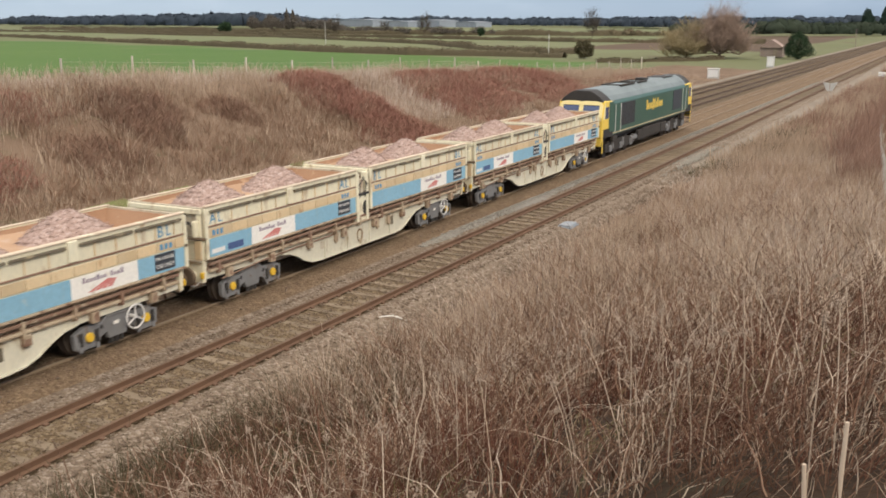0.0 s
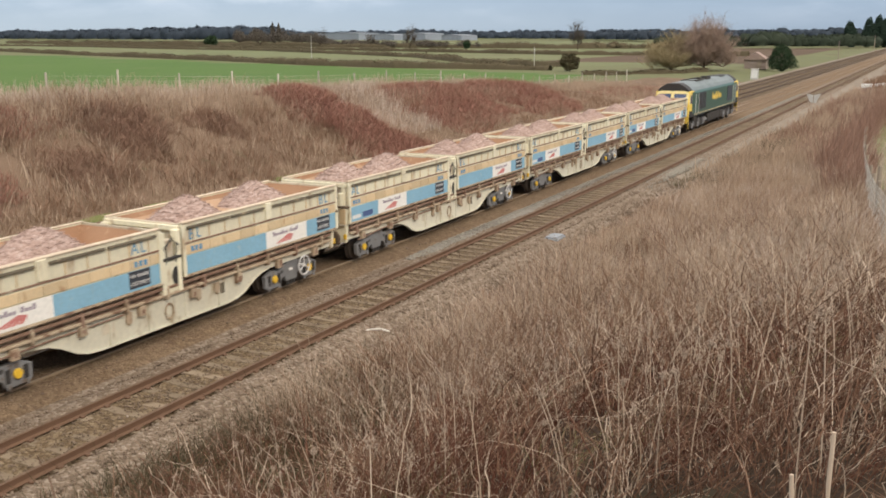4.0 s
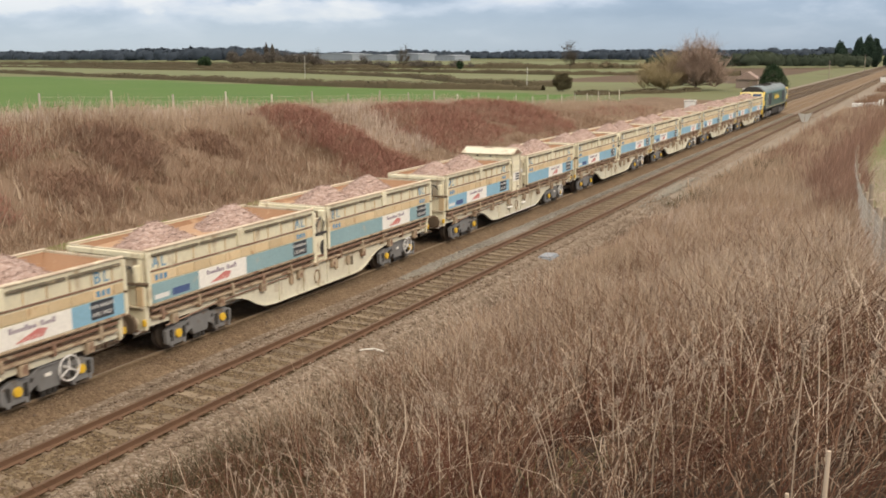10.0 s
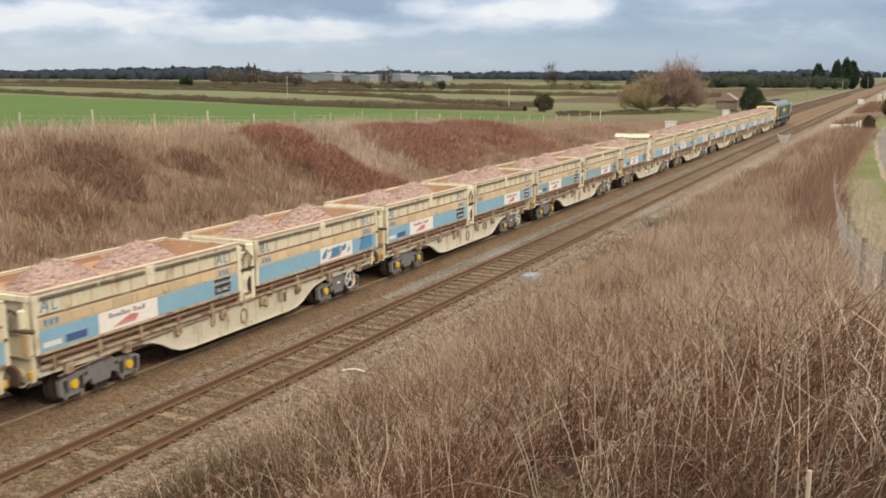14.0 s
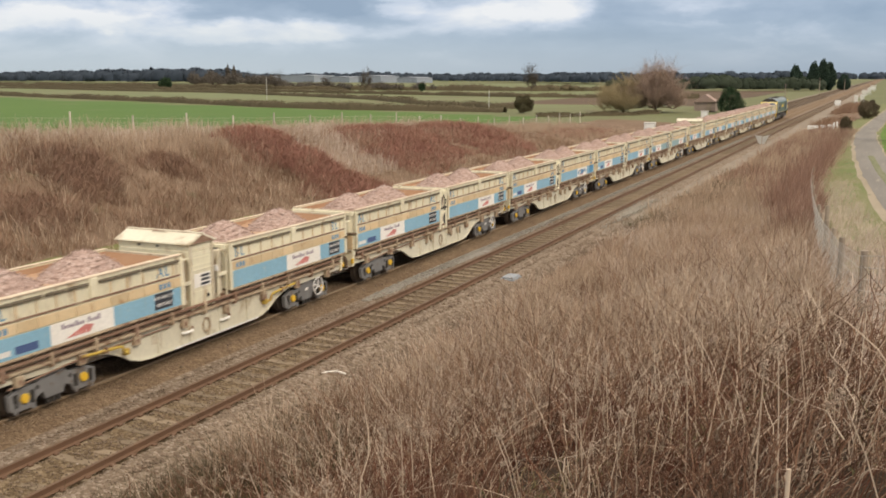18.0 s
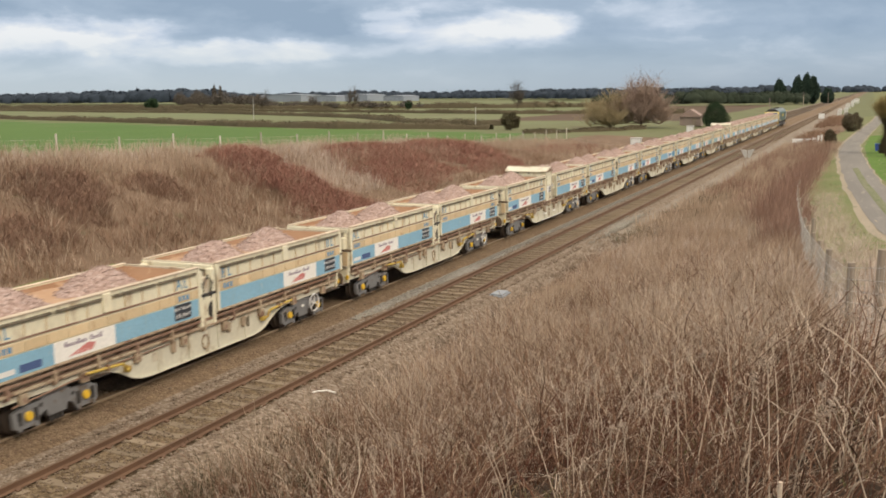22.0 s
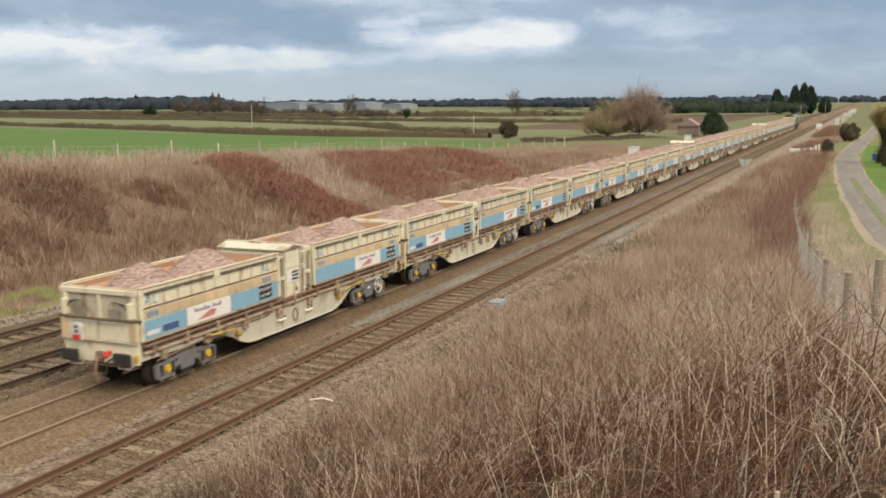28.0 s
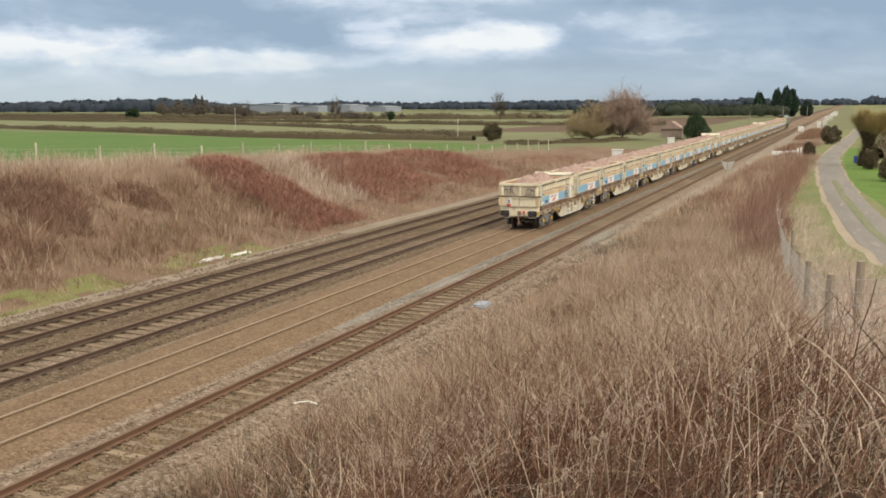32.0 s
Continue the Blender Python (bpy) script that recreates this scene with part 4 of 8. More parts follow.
a = RNG.uniform(0, 2 * np.pi, len(pick))
tw = stalks(bz, RNG.uniform(0.10, 0.34, len(pick)), np.stack([np.cos(a), np.sin(a)], 1) * RNG.uniform(0.5, 1.5, (len(pick), 1)), np.abs(RNG.normal(0, 0.25, len(pick))), np.full(len(pick), 0.011), 3, 3)
solid("weed_twigs", np_mesh("weed_twigs", *tw, M["weeds"]), None, "fine side twigs of dead weeds", "weeds", kind="stuff")
dark, _, _ = clumps(2000, -10.5, 2.2, 3.0, 13, 6, 13, 0.3, 1.0, lambda c: clear_of_eye(c) & (patchy(c, 0.6, 31.0) > -0.1) & ((c[:, 0] < -1.6) | (RNG.uniform(0, 1, len(c)) < 0.5)), 0.6, 0.25, 4, 3, 0.011, 0.2, 0.3, 0.9)
low, _, _ = clumps(1500, -12.9, -5.8, 8, 19, 8, 14, 0.32, 1.0, lambda c: (c[:, 0] > np.interp(c[:, 1], [8, 13, 19], [-12.7, -12.5, -11.7]) + 0.5 * patchy(c, 0.5, 61.0)) & (c[:, 0] < np.interp(c[:, 1], [9, 12.5, 15], [-6.6, -7.0, -8.6]) + 1.2 * patchy(c, 0.3, 62.0)), 0.55, 0.2, 3, 3, 0.009, 0.2, 0.25, 0.95)
solid("olive_weeds", np_mesh("olive_weeds", *low, M["olive_stems"]), None, "dark olive dead weeds at the slope's foot", "weeds", kind="stuff")
solid("red_stems", np_mesh("red_stems", *dark, M["shaded_stems"]), None, "reddish stems darkened for shaded gaps deep among the weeds", "weeds", kind="stuff")
n = 900
c = scatter(n, -10.8, 1.4, 4.2, 24, 0.9)
c = c[near_ok(c) & (c[:, 0] < 1.0 - 0.09 * c[:, 1])]
n = len(c)
base, h, bend = on_ground(c), RNG.uniform(0.55, 1.15, n), RNG.normal(0, 0.2, (n, 2))
head_stems = stalks(base, h, bend, np.zeros(n), np.full(n, 0.012), 3, 3, 0.6, 0.0)
tip = np.concatenate([base[:, :2] + bend * h[:, None], (base[:, 2] + h)[:, None]], 1)
solid("seed_stems", np_mesh("seed_stems", *head_stems, M["cane"]), None, "thin stems that carry seed heads", "weeds", kind="stuff")
clus = (tip[:, None, :] + RNG.normal(0, 1, (n, 44, 3)) * RNG.uniform(0.011, 0.026, n)[:, None, None]).reshape(-1, 3)
v, f = pebbles(clus, RNG.uniform(0.005, 0.010, len(clus)))
solid("seed_heads", np_mesh("seed_heads", v, f, M["fluff"]), None, "pale fluffy seed heads on dead stems", "seed heads", kind="stuff")
# fine grass between them, greener at the foot
g1, _, _ = clumps(380, -9.5, 3.4, 2.6, 18, 8, 14, 0.3, 0.9, clear_of_eye, 0.8, 0.25, 3, 2, 0.009, 0.35, 0.25, 0.7)
solid("dry_grass_near", np_mesh("dry_grass_near", *g1, M["grass"]), None, "dry straw grass under the weeds", "grass", kind="stuff")
g2, _, _ = clumps(520, -11.0, 3.0, 2.8, 13, 12, 24, 0.3, 1.0, lambda c: clear_of_eye(c) & (patchy(c, 0.45, 9.0) > -0.05), 0.7, 0.2, 3, 2, 0.008, 0.3, 0.25, 0.6)
solid("green_grass", np_mesh("green_grass", *g2, M["grass_green"]), None, "sparse green grass low among dead weeds", "grass", kind="stuff")


# the slope further along
def slope_ok(c):
    lim = np.interp(c[:, 1], [15, 19, 40, 60], [-0.5, -0.75, -2.4, -3.6])
    foot = np.interp(c[:, 1], [15, 60], [-11.4, -11.0]) + 0.5 * patchy(c, 0.4, 17.0)
    return (c[:, 0] < lim) & (c[:, 0] > foot)


s1, _, _ = clumps(5200, -11.9, 0.5, 14, 62, 8, 16, 0.32, 1.25, slope_ok, 0.32, 0.12, 3, 2, 0.015, 0.14, 0.5, 1.15)
solid("dry_grass_slope", np_mesh("dry_grass_slope", *s1, M["grass"]), None, "tall tan dead grass on the slope", "grass", kind="stuff")
s2, _, _ = clumps(2600, -11.0, 0.5, 13, 55, 5, 12, 0.3, 1.25, lambda c: slope_ok(c) & (patchy(c, 0.2, 41.0) > 0.04), 0.4, 0.15, 3, 2, 0.016, 0.14, 0.5, 1.1)
solid("brown_weeds_slope", np_mesh("brown_weeds_slope", *s2, M["dead_brown"]), None, "brown dead stems among the grass of the slope", "weeds", kind="stuff")


def strip_ok(c):
    return c[:, 0] > np.interp(c[:, 1], [55, 90, 150], [-11.5, -11.0, -10.6]) - 0.4 + 0.4 * patchy(c, 0.3, 5.0)


s3, _, _ = clumps(3400, -12.1, -3.6, 56, 150, 7, 12, 0.45, 1.25, strip_ok, 0.3, 0.12, 2, 2, 0.035, 0.1, 0.4, 0.95)
solid("dry_grass_far", np_mesh("dry_grass_far", *s3, M["grass"]), None, "tan dead grass beside the line", "grass", kind="stuff")
s4, _, _ = clumps(800, -10.6, -4.2, 62, 140, 8, 15, 0.5, 1.1, lambda c: strip_ok(c) & (patchy(c, 0.12, 6.0) > 0.02), 0.3, 0.12, 3, 2, 0.03, 0.1, 0.7, 1.5)
s5, _, _ = clumps(520, -5.6, -4.0, 52, 110, 8, 15, 0.35, 1.1, None, 0.25, 0.1, 3, 2, 0.03, 0.1, 1.0, 2.1)
s6, _, _ = clumps(260, -4.2, -2.8, 44, 58, 8, 15, 0.3, 1.1, None, 0.25, 0.1, 3, 2, 0.022, 0.1, 0.7, 1.5)
solid("red_weeds", np_mesh("red_weeds", *join([s4, s5, s6]), M["rust_weeds"]), None, "reddish brown dead stems beside the line", "weeds", kind="stuff")


e1, _, _ = clumps(420, -12.2, -9.2, 50, 84, 10, 18, 0.4, 1.0, lambda c: patchy(c, 0.22, 33.0) > -0.1, 0.6, 0.2, 3, 2, 0.022, 0.2, 0.3, 0.8)
solid("olive_scrub", np_mesh("olive_scrub", *e1, M["olive_stems"]), None, "dark olive scrub along the ballast's edge", "scrub", kind="stuff")


# the cutting's slope: pale along the top, browner below
def cut_ok(c):
    return (patchy(c, 0.16, 5.0) > -0.5) & ((c[:, 0] < -31.8) | (RNG.uniform(0, 1, len(c)) < 0.25))


c1, _, _ = clumps(3000, -46.5, -38, 14, 140, 8, 14, 0.45, 1.15, cut_ok, 0.25, 0.1, 3, 2, 0.03, 0.1, 0.6, 1.35)
c2, _, _ = clumps(3000, -40, -29.8, 14, 140, 7, 13, 0.45, 1.15, cut_ok, 0.35, 0.14, 3, 2, 0.03, 0.14, 0.45, 1.1)
solid("dry_grass_cutting", np_mesh("dry_grass_cutting", *join([c1, c2]), M["grass"]), None, "tall tan dead grass over the cutting slope", "grass", kind="stuff")
c3, _, _ = clumps(5200, -43.5, -30.5, 14, 110, 8, 14, 0.6, 1.1, lambda c: cut_ok(c) & (patchy(c, 0.13, 15.0) + 0.07 * (c[:, 0] + 38) / 6 + 0.16 * np.clip((58 - c[:, 1]) / 30, 0, 1) > 0.03), 0.5, 0.18, 3, 2, 0.032, 0.25, 0.4, 1.15)
solid("brown_weeds_cutting", np_mesh("brown_weeds_cutting", *c3, M["dead_brown"]), None, "darker brown dead weeds over the cutting slope", "weeds", kind="stuff")


def mound(cx, cy, rx, ry, turn, n, top):
    r, a = np.sqrt(RNG.uniform(0, 1, n)), RNG.uniform(0, 2 * np.pi, n)
    r = r * (1 + 0.2 * np.sin(a * 3 + cx) + 0.12 * np.sin(a * 7 + cy))
    u, w = r * np.cos(a) * rx, r * np.sin(a) * ry
    c, s = math.cos(radians(turn)), math.sin(radians(turn))
    pos = np.stack([cx + u * c - w * s, cy + u * s + w * c], 1)
    in_ = pos[:, 0] < -30.4
    return pos[in_], (top * np.sqrt(np.maximum(0.04, 1 - np.minimum(r, 1) ** 2)))[in_]


MOUNDS = [(-40.0, 58, 3.0, 4.4, 20, 9000, 1.35), (-36.2, 57.2, 3.4, 4.2, 0, 9000, 1.15), (-32.6, 56.8, 2.6, 4.4, 0, 7000, 0.9), (-39.2, 76, 3.6, 9.0, 0, 14000, 1.3), (-39.0, 93, 4.0, 11.0, 0, 16000, 1.5),
          (-34.8, 74, 2.8, 9.0, 0, 10000, 1.0), (-34.6, 92, 3.2, 8.0, 0, 9000, 0.9), (-36.0, 124, 4.0, 15, 0, 3500, 0.7), (-39.5, 31, 2.4, 3.4, 0, 3500, 0.6), (-34.5, 26, 2.0, 2.6, 0, 2500, 0.5)]
sets = []
for m in MOUNDS:
    p, top = mound(*m[:5], int(m[5] * 1.1), m[6])
    n = len(p)
    base = on_ground(p)
    base[:, 2] += top * RNG.uniform(0.0, 0.75, n)
    sets.append(stalks(base, RNG.uniform(0.22, 0.5, n), RNG.normal(0, 0.8, (n, 2)), np.abs(RNG.normal(0.2, 0.25, n)), RNG.uniform(0.016, 0.032, n), 2, 2))
solid("brambles", np_mesh("brambles", *join(sets), M["bramble"]), None, "red-brown bramble thickets on the cutting slope", "brambles", kind="stuff")
t1, _, _ = clumps(1100, -31.2, -29.2, 25, 47, 8, 16, 0.25, 1.0, lambda c: (patchy(c, 0.45, 8.0) > 0.0) & (np.abs(c[:, 1] - 36.4) > 1.0), 0.6, 0.2, 2, 2, 0.02, 0.2, 0.08, 0.28)
t2, _, _ = clumps(2200, -32.2, -29.2, 14, 150, 6, 12, 0.35, 1.3, None, 0.6, 0.2, 2, 2, 0.02, 0.25, 0.12, 0.45)
solid("foot_grass", np_mesh("foot_grass", *t2, M["grass"]), None, "short straw grass along the cutting's foot", "grass", kind="stuff")
solid("green_tufts", np_mesh("green_tufts", *t1, M["grass_green"]), None, "patches of green grass at the cutting's foot", "grass", kind="stuff")
v1, _, _ = clumps(1500, -4.6, 1.5, 30, 110, 8, 14, 0.3, 1.2, lambda c: np.abs(c[:, 0] - np.interp(c[:, 1], [27, 34, 40, 48, 60, 79, 96, 124], [3.6, 3.0, 2.45, 1.75, 0.95, -0.2, -1.05, -2.05])) > 2.0, 0.7, 0.2, 2, 2, 0.018, 0.3, 0.12, 0.4)
solid("verge_tussocks", np_mesh("verge_tussocks", *v1, M["grass"]), None, "short straw tussocks along the lane's verge", "grass", kind="stuff")


# pale feathery grass along the cutting's crest and between the thickets, darkened weeds lower down
def band_ok(c):
    mid = np.interp(c[:, 0], [-40, -36, -34], [64.5, 63.0, 63.5])
    return (np.abs(c[:, 1] - mid) < 3.4 + 1.5 * patchy(c, 0.4, 21.0)) | ((c[:, 0] < -41.3 - 0.02 * (c[:, 1] - 30)) & (patchy(c, 0.2, 22.0) > -0.35))


p1, _, _ = clumps(3800, -46.2, -33.5, 22, 100, 8, 14, 0.4, 1.0, band_ok, 0.25, 0.1, 3, 2, 0.03, 0.1, 0.6, 1.3)
solid("pale_grass_crest", np_mesh("pale_grass_crest", *p1, M["grass_pale"]), None, "pale feathery dead grass along the cutting's crest", "grass", kind="stuff")
# mounds of weeds whose brown is darkened to give the slope's shaded hollows
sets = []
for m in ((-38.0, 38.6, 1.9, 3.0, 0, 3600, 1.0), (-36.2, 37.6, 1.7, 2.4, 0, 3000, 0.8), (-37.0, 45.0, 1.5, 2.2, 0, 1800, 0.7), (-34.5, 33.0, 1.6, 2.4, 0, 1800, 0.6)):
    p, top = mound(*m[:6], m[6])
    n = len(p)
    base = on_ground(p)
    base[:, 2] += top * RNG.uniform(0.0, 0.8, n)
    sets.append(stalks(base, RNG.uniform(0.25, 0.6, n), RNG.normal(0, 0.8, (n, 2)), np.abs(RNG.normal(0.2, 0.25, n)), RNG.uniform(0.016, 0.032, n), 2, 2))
solid("dark_thickets", np_mesh("dark_thickets", *join(sets), M["bank_shade"]), None, "tangled brown weeds darkened for shaded hollows on the cutting slope", "weeds", kind="stuff")
# bleached grass grown through the wire fence
p2_, _, _ = clumps(3000, -4.4, 2.8, 14, 70, 8, 14, 0.35, 1.1, lambda c: np.abs(c[:, 0] - np.interp(c[:, 1], [13, 18.3, 28, 46, 70], [1.6, 0.9, 0.1, -1.5, -3.2])) < np.interp(c[:, 1], [13, 26, 34], [1.6, 1.5, 1.2]), 0.4, 0.15, 3, 2, 0.014, 0.16, 0.3, 0.8)
solid("bleached_grass", np_mesh("bleached_grass", *p2_, M["grass_pale"]), None, "bleached grey straw grass through the wire fence", "grass", kind="stuff")


def verge_ok(c):
    mid = np.interp(c[:, 1], [20, 27, 34, 40, 48, 60, 79, 96, 124], [4.2, 3.6, 3.0, 2.45, 1.75, 0.95, -0.2, -1.05, -2.05])
    fence = np.interp(c[:, 1], [20, 28, 46, 70, 110], [0.3, -0.7, -2.3, -4.0, -4.6])
    return (np.abs(c[:, 0] - mid) > 1.8) & (c[:, 0] > fence)


q1, _, _ = clumps(2600, -4.6, 7.0, 20, 112, 8, 14, 0.3, 1.25, lambda c: verge_ok(c) & (patchy(c, 0.3, 51.0) > -0.1), 0.7, 0.2, 2, 2, 0.02, 0.3, 0.08, 0.26)
solid("verge_grass", np_mesh("verge_grass", *q1, M["grass_green"]), None, "short green grass along the lane's verge", "grass", kind="stuff")
q2, _, _ = clumps(1500, -4.6, 4.0, 20, 80, 8, 14, 0.3, 1.25, lambda c: verge_ok(c) & (patchy(c, 0.3, 52.0) > 0.0), 0.7, 0.2, 2, 2, 0.016, 0.3, 0.1, 0.35)
solid("verge_straw", np_mesh("verge_straw", *q2, M["grass"]), None, "dry straw among the verge's grass", "grass", kind="stuff")

w1, _, _ = clumps(2100, -11.2, 0.0, 13, 56, 8, 14, 0.34, 1.1, lambda c: slope_ok(c) & (patchy(c, 0.25, 71.0) > -0.06), 0.4, 0.14, 3, 2, 0.013, 0.2, 0.5, 1.1)
solid("pale_grass_slope", np_mesh("pale_grass_slope", *w1, M["grass_pale"]), None, "pale straw patches on the near slope", "grass", kind="stuff")

w2, _, _ = clumps(800, -0.8, 2.6, 4.2, 15, 8, 14, 0.3, 1.0, lambda c: c[:, 0] > np.interp(c[:, 1], [4, 6, 8, 11, 15], [0.6, 0.5, 0.3, -0.2, -0.5]), 0.5, 0.2, 3, 2, 0.009, 0.25, 0.3, 0.8)
solid("bleached_straw", np_mesh("bleached_straw", *w2, M["grass_pale"]), None, "bleached straw grass beside the weeds", "grass", kind="stuff")

k1, _, _ = clumps(1000, -10.8, 0.0, 13.5, 34, 3, 8, 0.32, 1.1, slope_ok, 0.6, 0.3, 4, 3, 0.021, 0.25, 0.55, 1.3, 0.3, 0.035)
solid("tall_weeds_slope", np_mesh("tall_weeds_slope", *k1, M["weeds"]), None, "tall dead weed stems on the near slope", "weeds", kind="stuff")
k2, _, _ = clumps(560, -10.8, 0.0, 13.5, 36, 2, 6, 0.3, 1.1, slope_ok, 0.6, 0.3, 4, 3, 0.02, 0.3, 0.55, 1.3, 0.3, 0.035)
k3, _, _ = clumps(900, -10.8, 0.2, 12.5, 32, 3, 8, 0.3, 1.1, slope_ok, 0.45, 0.22, 5, 3, 0.0125, 0.25, 0.5, 1.25, 0.3, 0.02)
solid("pale_canes_slope", np_mesh("pale_canes_slope", *join([k2, k3]), M["cane"]), None, "pale dead stems among the slope's grass", "weeds", kind="stuff")


# ---- the train ----
X2 = TRACKS[1]
PITCH = 16.196  # wagon to wagon within a set of five
GAP = 0.68  # the longer buffered coupling between sets
FIRST = 51.35
REAR = 51.96
WIDE = 1.31


WHEELS = {}


def wheelset(r):
    """Two flanged wheels with dished, bolted faces on one axle."""
    if r not in WHEELS:
        g = Geo().tube([(-0.98, 0, 0), (0.98, 0, 0)], 0.075, 10)
        for s in (-1, 1):
            g.disc(*sorted((s * 0.70, s * 0.82)), 0, 0, r, 24)
            g.disc(*sorted((s * 0.665, s * 0.70)), 0, 0, r + 0.03, 24)
            g.disc(*sorted((s * 0.82, s * 0.88)), 0, 0, 0.14, 12)
            for k in range(6):
                a = 2 * math.pi * k / 6
                g.disc(*sorted((s * 0.82, s * 0.835)), 0.25 * math.cos(a), 0.25 * math.sin(a), 0.03, 6)
        WHEELS[r] = g.mesh("wheelset", M["wheel"], 0.008)
    return WHEELS[r]


def bogie(th, cy, brake):
    g = Geo()
    for s in (-1, 1):
        a, b = sorted((s * 0.98, s * 1.12))
        g.prism([(cy - 1.32, 0.60), (cy - 1.30, 0.24), (cy - 1.18, 0.18), (cy - 0.62, 0.18), (cy - 0.52, 0.36), (cy - 0.34, 0.44), (cy - 0.28, 0.26), (cy + 0.28, 0.26), (cy + 0.34, 0.44),
                 (cy + 0.52, 0.36), (cy + 0.62, 0.18), (cy + 1.18, 0.18), (cy + 1.30, 0.24), (cy + 1.32, 0.60), (cy + 1.0, 0.72), (cy + 0.5, 0.70), (cy + 0.3, 0.84), (cy - 0.3, 0.84), (cy - 0.5, 0.70), (cy - 1.0, 0.72)], a, b, "x")
    g.box(-0.98, 0.98, cy - 0.22, cy + 0.22, 0.42, 0.78)
    bo = part("bogie", g, M["bogie"], th, "grey cast steel bogie", 0.015)
    for s in (-1, 1):
        for dy in (-0.9, 0.9):
            a, b = sorted((s * 1.12, s * 1.19))
            part("axle_cap", Geo().disc(a, b, cy + dy, 0.46, 0.115, 14), M["yellow"], bo, "yellow axlebox cap", 0.012)
            for k in (-0.24, 0.24):
                part("spring", Geo().tube([(s * 1.10, cy + dy + k, 0.30), (s * 1.10, cy + dy + k, 0.60)], 0.07, 8), M["black_steel"], bo)
        for dy in (-0.5, 0.5):
            # black discs laid on the solid frame give the shade inside its holes
            part("frame_hole", Geo().disc(*sorted((s * 1.12, s * 1.124)), cy + dy, 0.60, 0.055, 10), M["black_steel"], bo)
        for dy in (-1.16, -0.66, 0.66, 1.16):
            part("horn_guide", Geo().prism([(cy + dy - 0.05, 0.16), (cy + dy + 0.05, 0.13), (cy + dy + 0.06, 0.4), (cy + dy - 0.04, 0.42)], *sorted((s * 1.12, s * 1.15)), "x"), M["bogie"], bo, "", 0.008)
        part("frame_flange", Geo().box(*sorted((s * 1.12, s * 1.16)), cy - 0.32, cy + 0.32, 0.80, 0.84), M["bogie"], bo, "", 0.006)
        for dy in (-0.16, 0.0, 0.16):
            part("spring", Geo().tube([(s * 1.05, cy + dy, 0.12), (s * 1.05, cy + dy, 0.27)], 0.06, 8), M["black_steel"], bo)
        if brake:
            part("data_plate", Geo().box(*sorted((s * 1.12, s * 1.128)), cy - 0.12, cy + 0.05, 0.56, 0.64), M["panel_white"], bo)
    for dy in (-0.9, 0.9):
        ws = part("wheelset", wheelset(0.46), None, bo, "dark steel wheels on an axle")
        ws.matrix_local = Matrix.Translation((0, cy + dy, 0.46))
        ws["radius"] = 0.46
    if brake:
        g = Geo()
        cyw, cz, r = cy + 0.42, 0.64, 0.29
        ring = [(1.30, cyw + r * math.cos(2 * math.pi * k / 24), cz + r * math.sin(2 * math.pi * k / 24)) for k in range(25)]
        g.tube(ring, 0.022, 6)
        for k in range(3):
            ang = 2 * math.pi * k / 3 + math.pi / 2
            g.tube([(1.30, cyw, cz), (1.30, cyw + r * math.cos(ang), cz + r * math.sin(ang))], 0.02, 6)
        g.disc(1.12, 1.33, cyw, cz, 0.045, 10)
        part("brake_wheel", g, M["hand_white"], bo, "white three-spoked hand brake wheel")
    return bo


def logo_bars(parent, y0, x, panel):
    """The white panel's mark: a slanted bar of writing above a red arrow of stripes."""
    g = Geo()
    for k in list(range(7)) + list(range(8, 12)):
        a, tall = y0 + 0.34 + 0.105 * k, 0.05 if k in (0, 4, 8, 11) else 0
        g.box(x, x + 0.004, a, a + 0.08, 1.81, 1.885 + tall)
    part("writing_bar", g, M["mark_grey"], parent, "grey-violet line of writing")["kind"] = "stuff"
    g = Geo()
    for k in range(4):
        a = y0 + 0.46 + 0.2 * k
        g.prism([(a, 1.57), (a + 0.15, 1.57), (y0 + 1.36 - 0.1 * (3 - k) * 0.6, 1.77 - 0.012 * k), (y0 + 1.26 - 0.1 * (3 - k) * 0.6, 1.775 - 0.012 * k)], x, x + 0.004, "x")
    part("arrow_mark", g, M["mark_red"], parent)


TEXT = {}


def words(text, size, m, parent, y, z, x=WIDE + 0.012, name="lettering"):
    key = (text, size, m)
    if key not in TEXT:
        TEXT[key] = lettering(text, size, M[m])
    ob = part(name, TEXT[key], None, parent)
    ob.matrix_local = Matrix(((0, 0, 1, x), (1, 0, 0, y), (0, 1, 0, z), (0, 0, 0, 1)))
    return ob


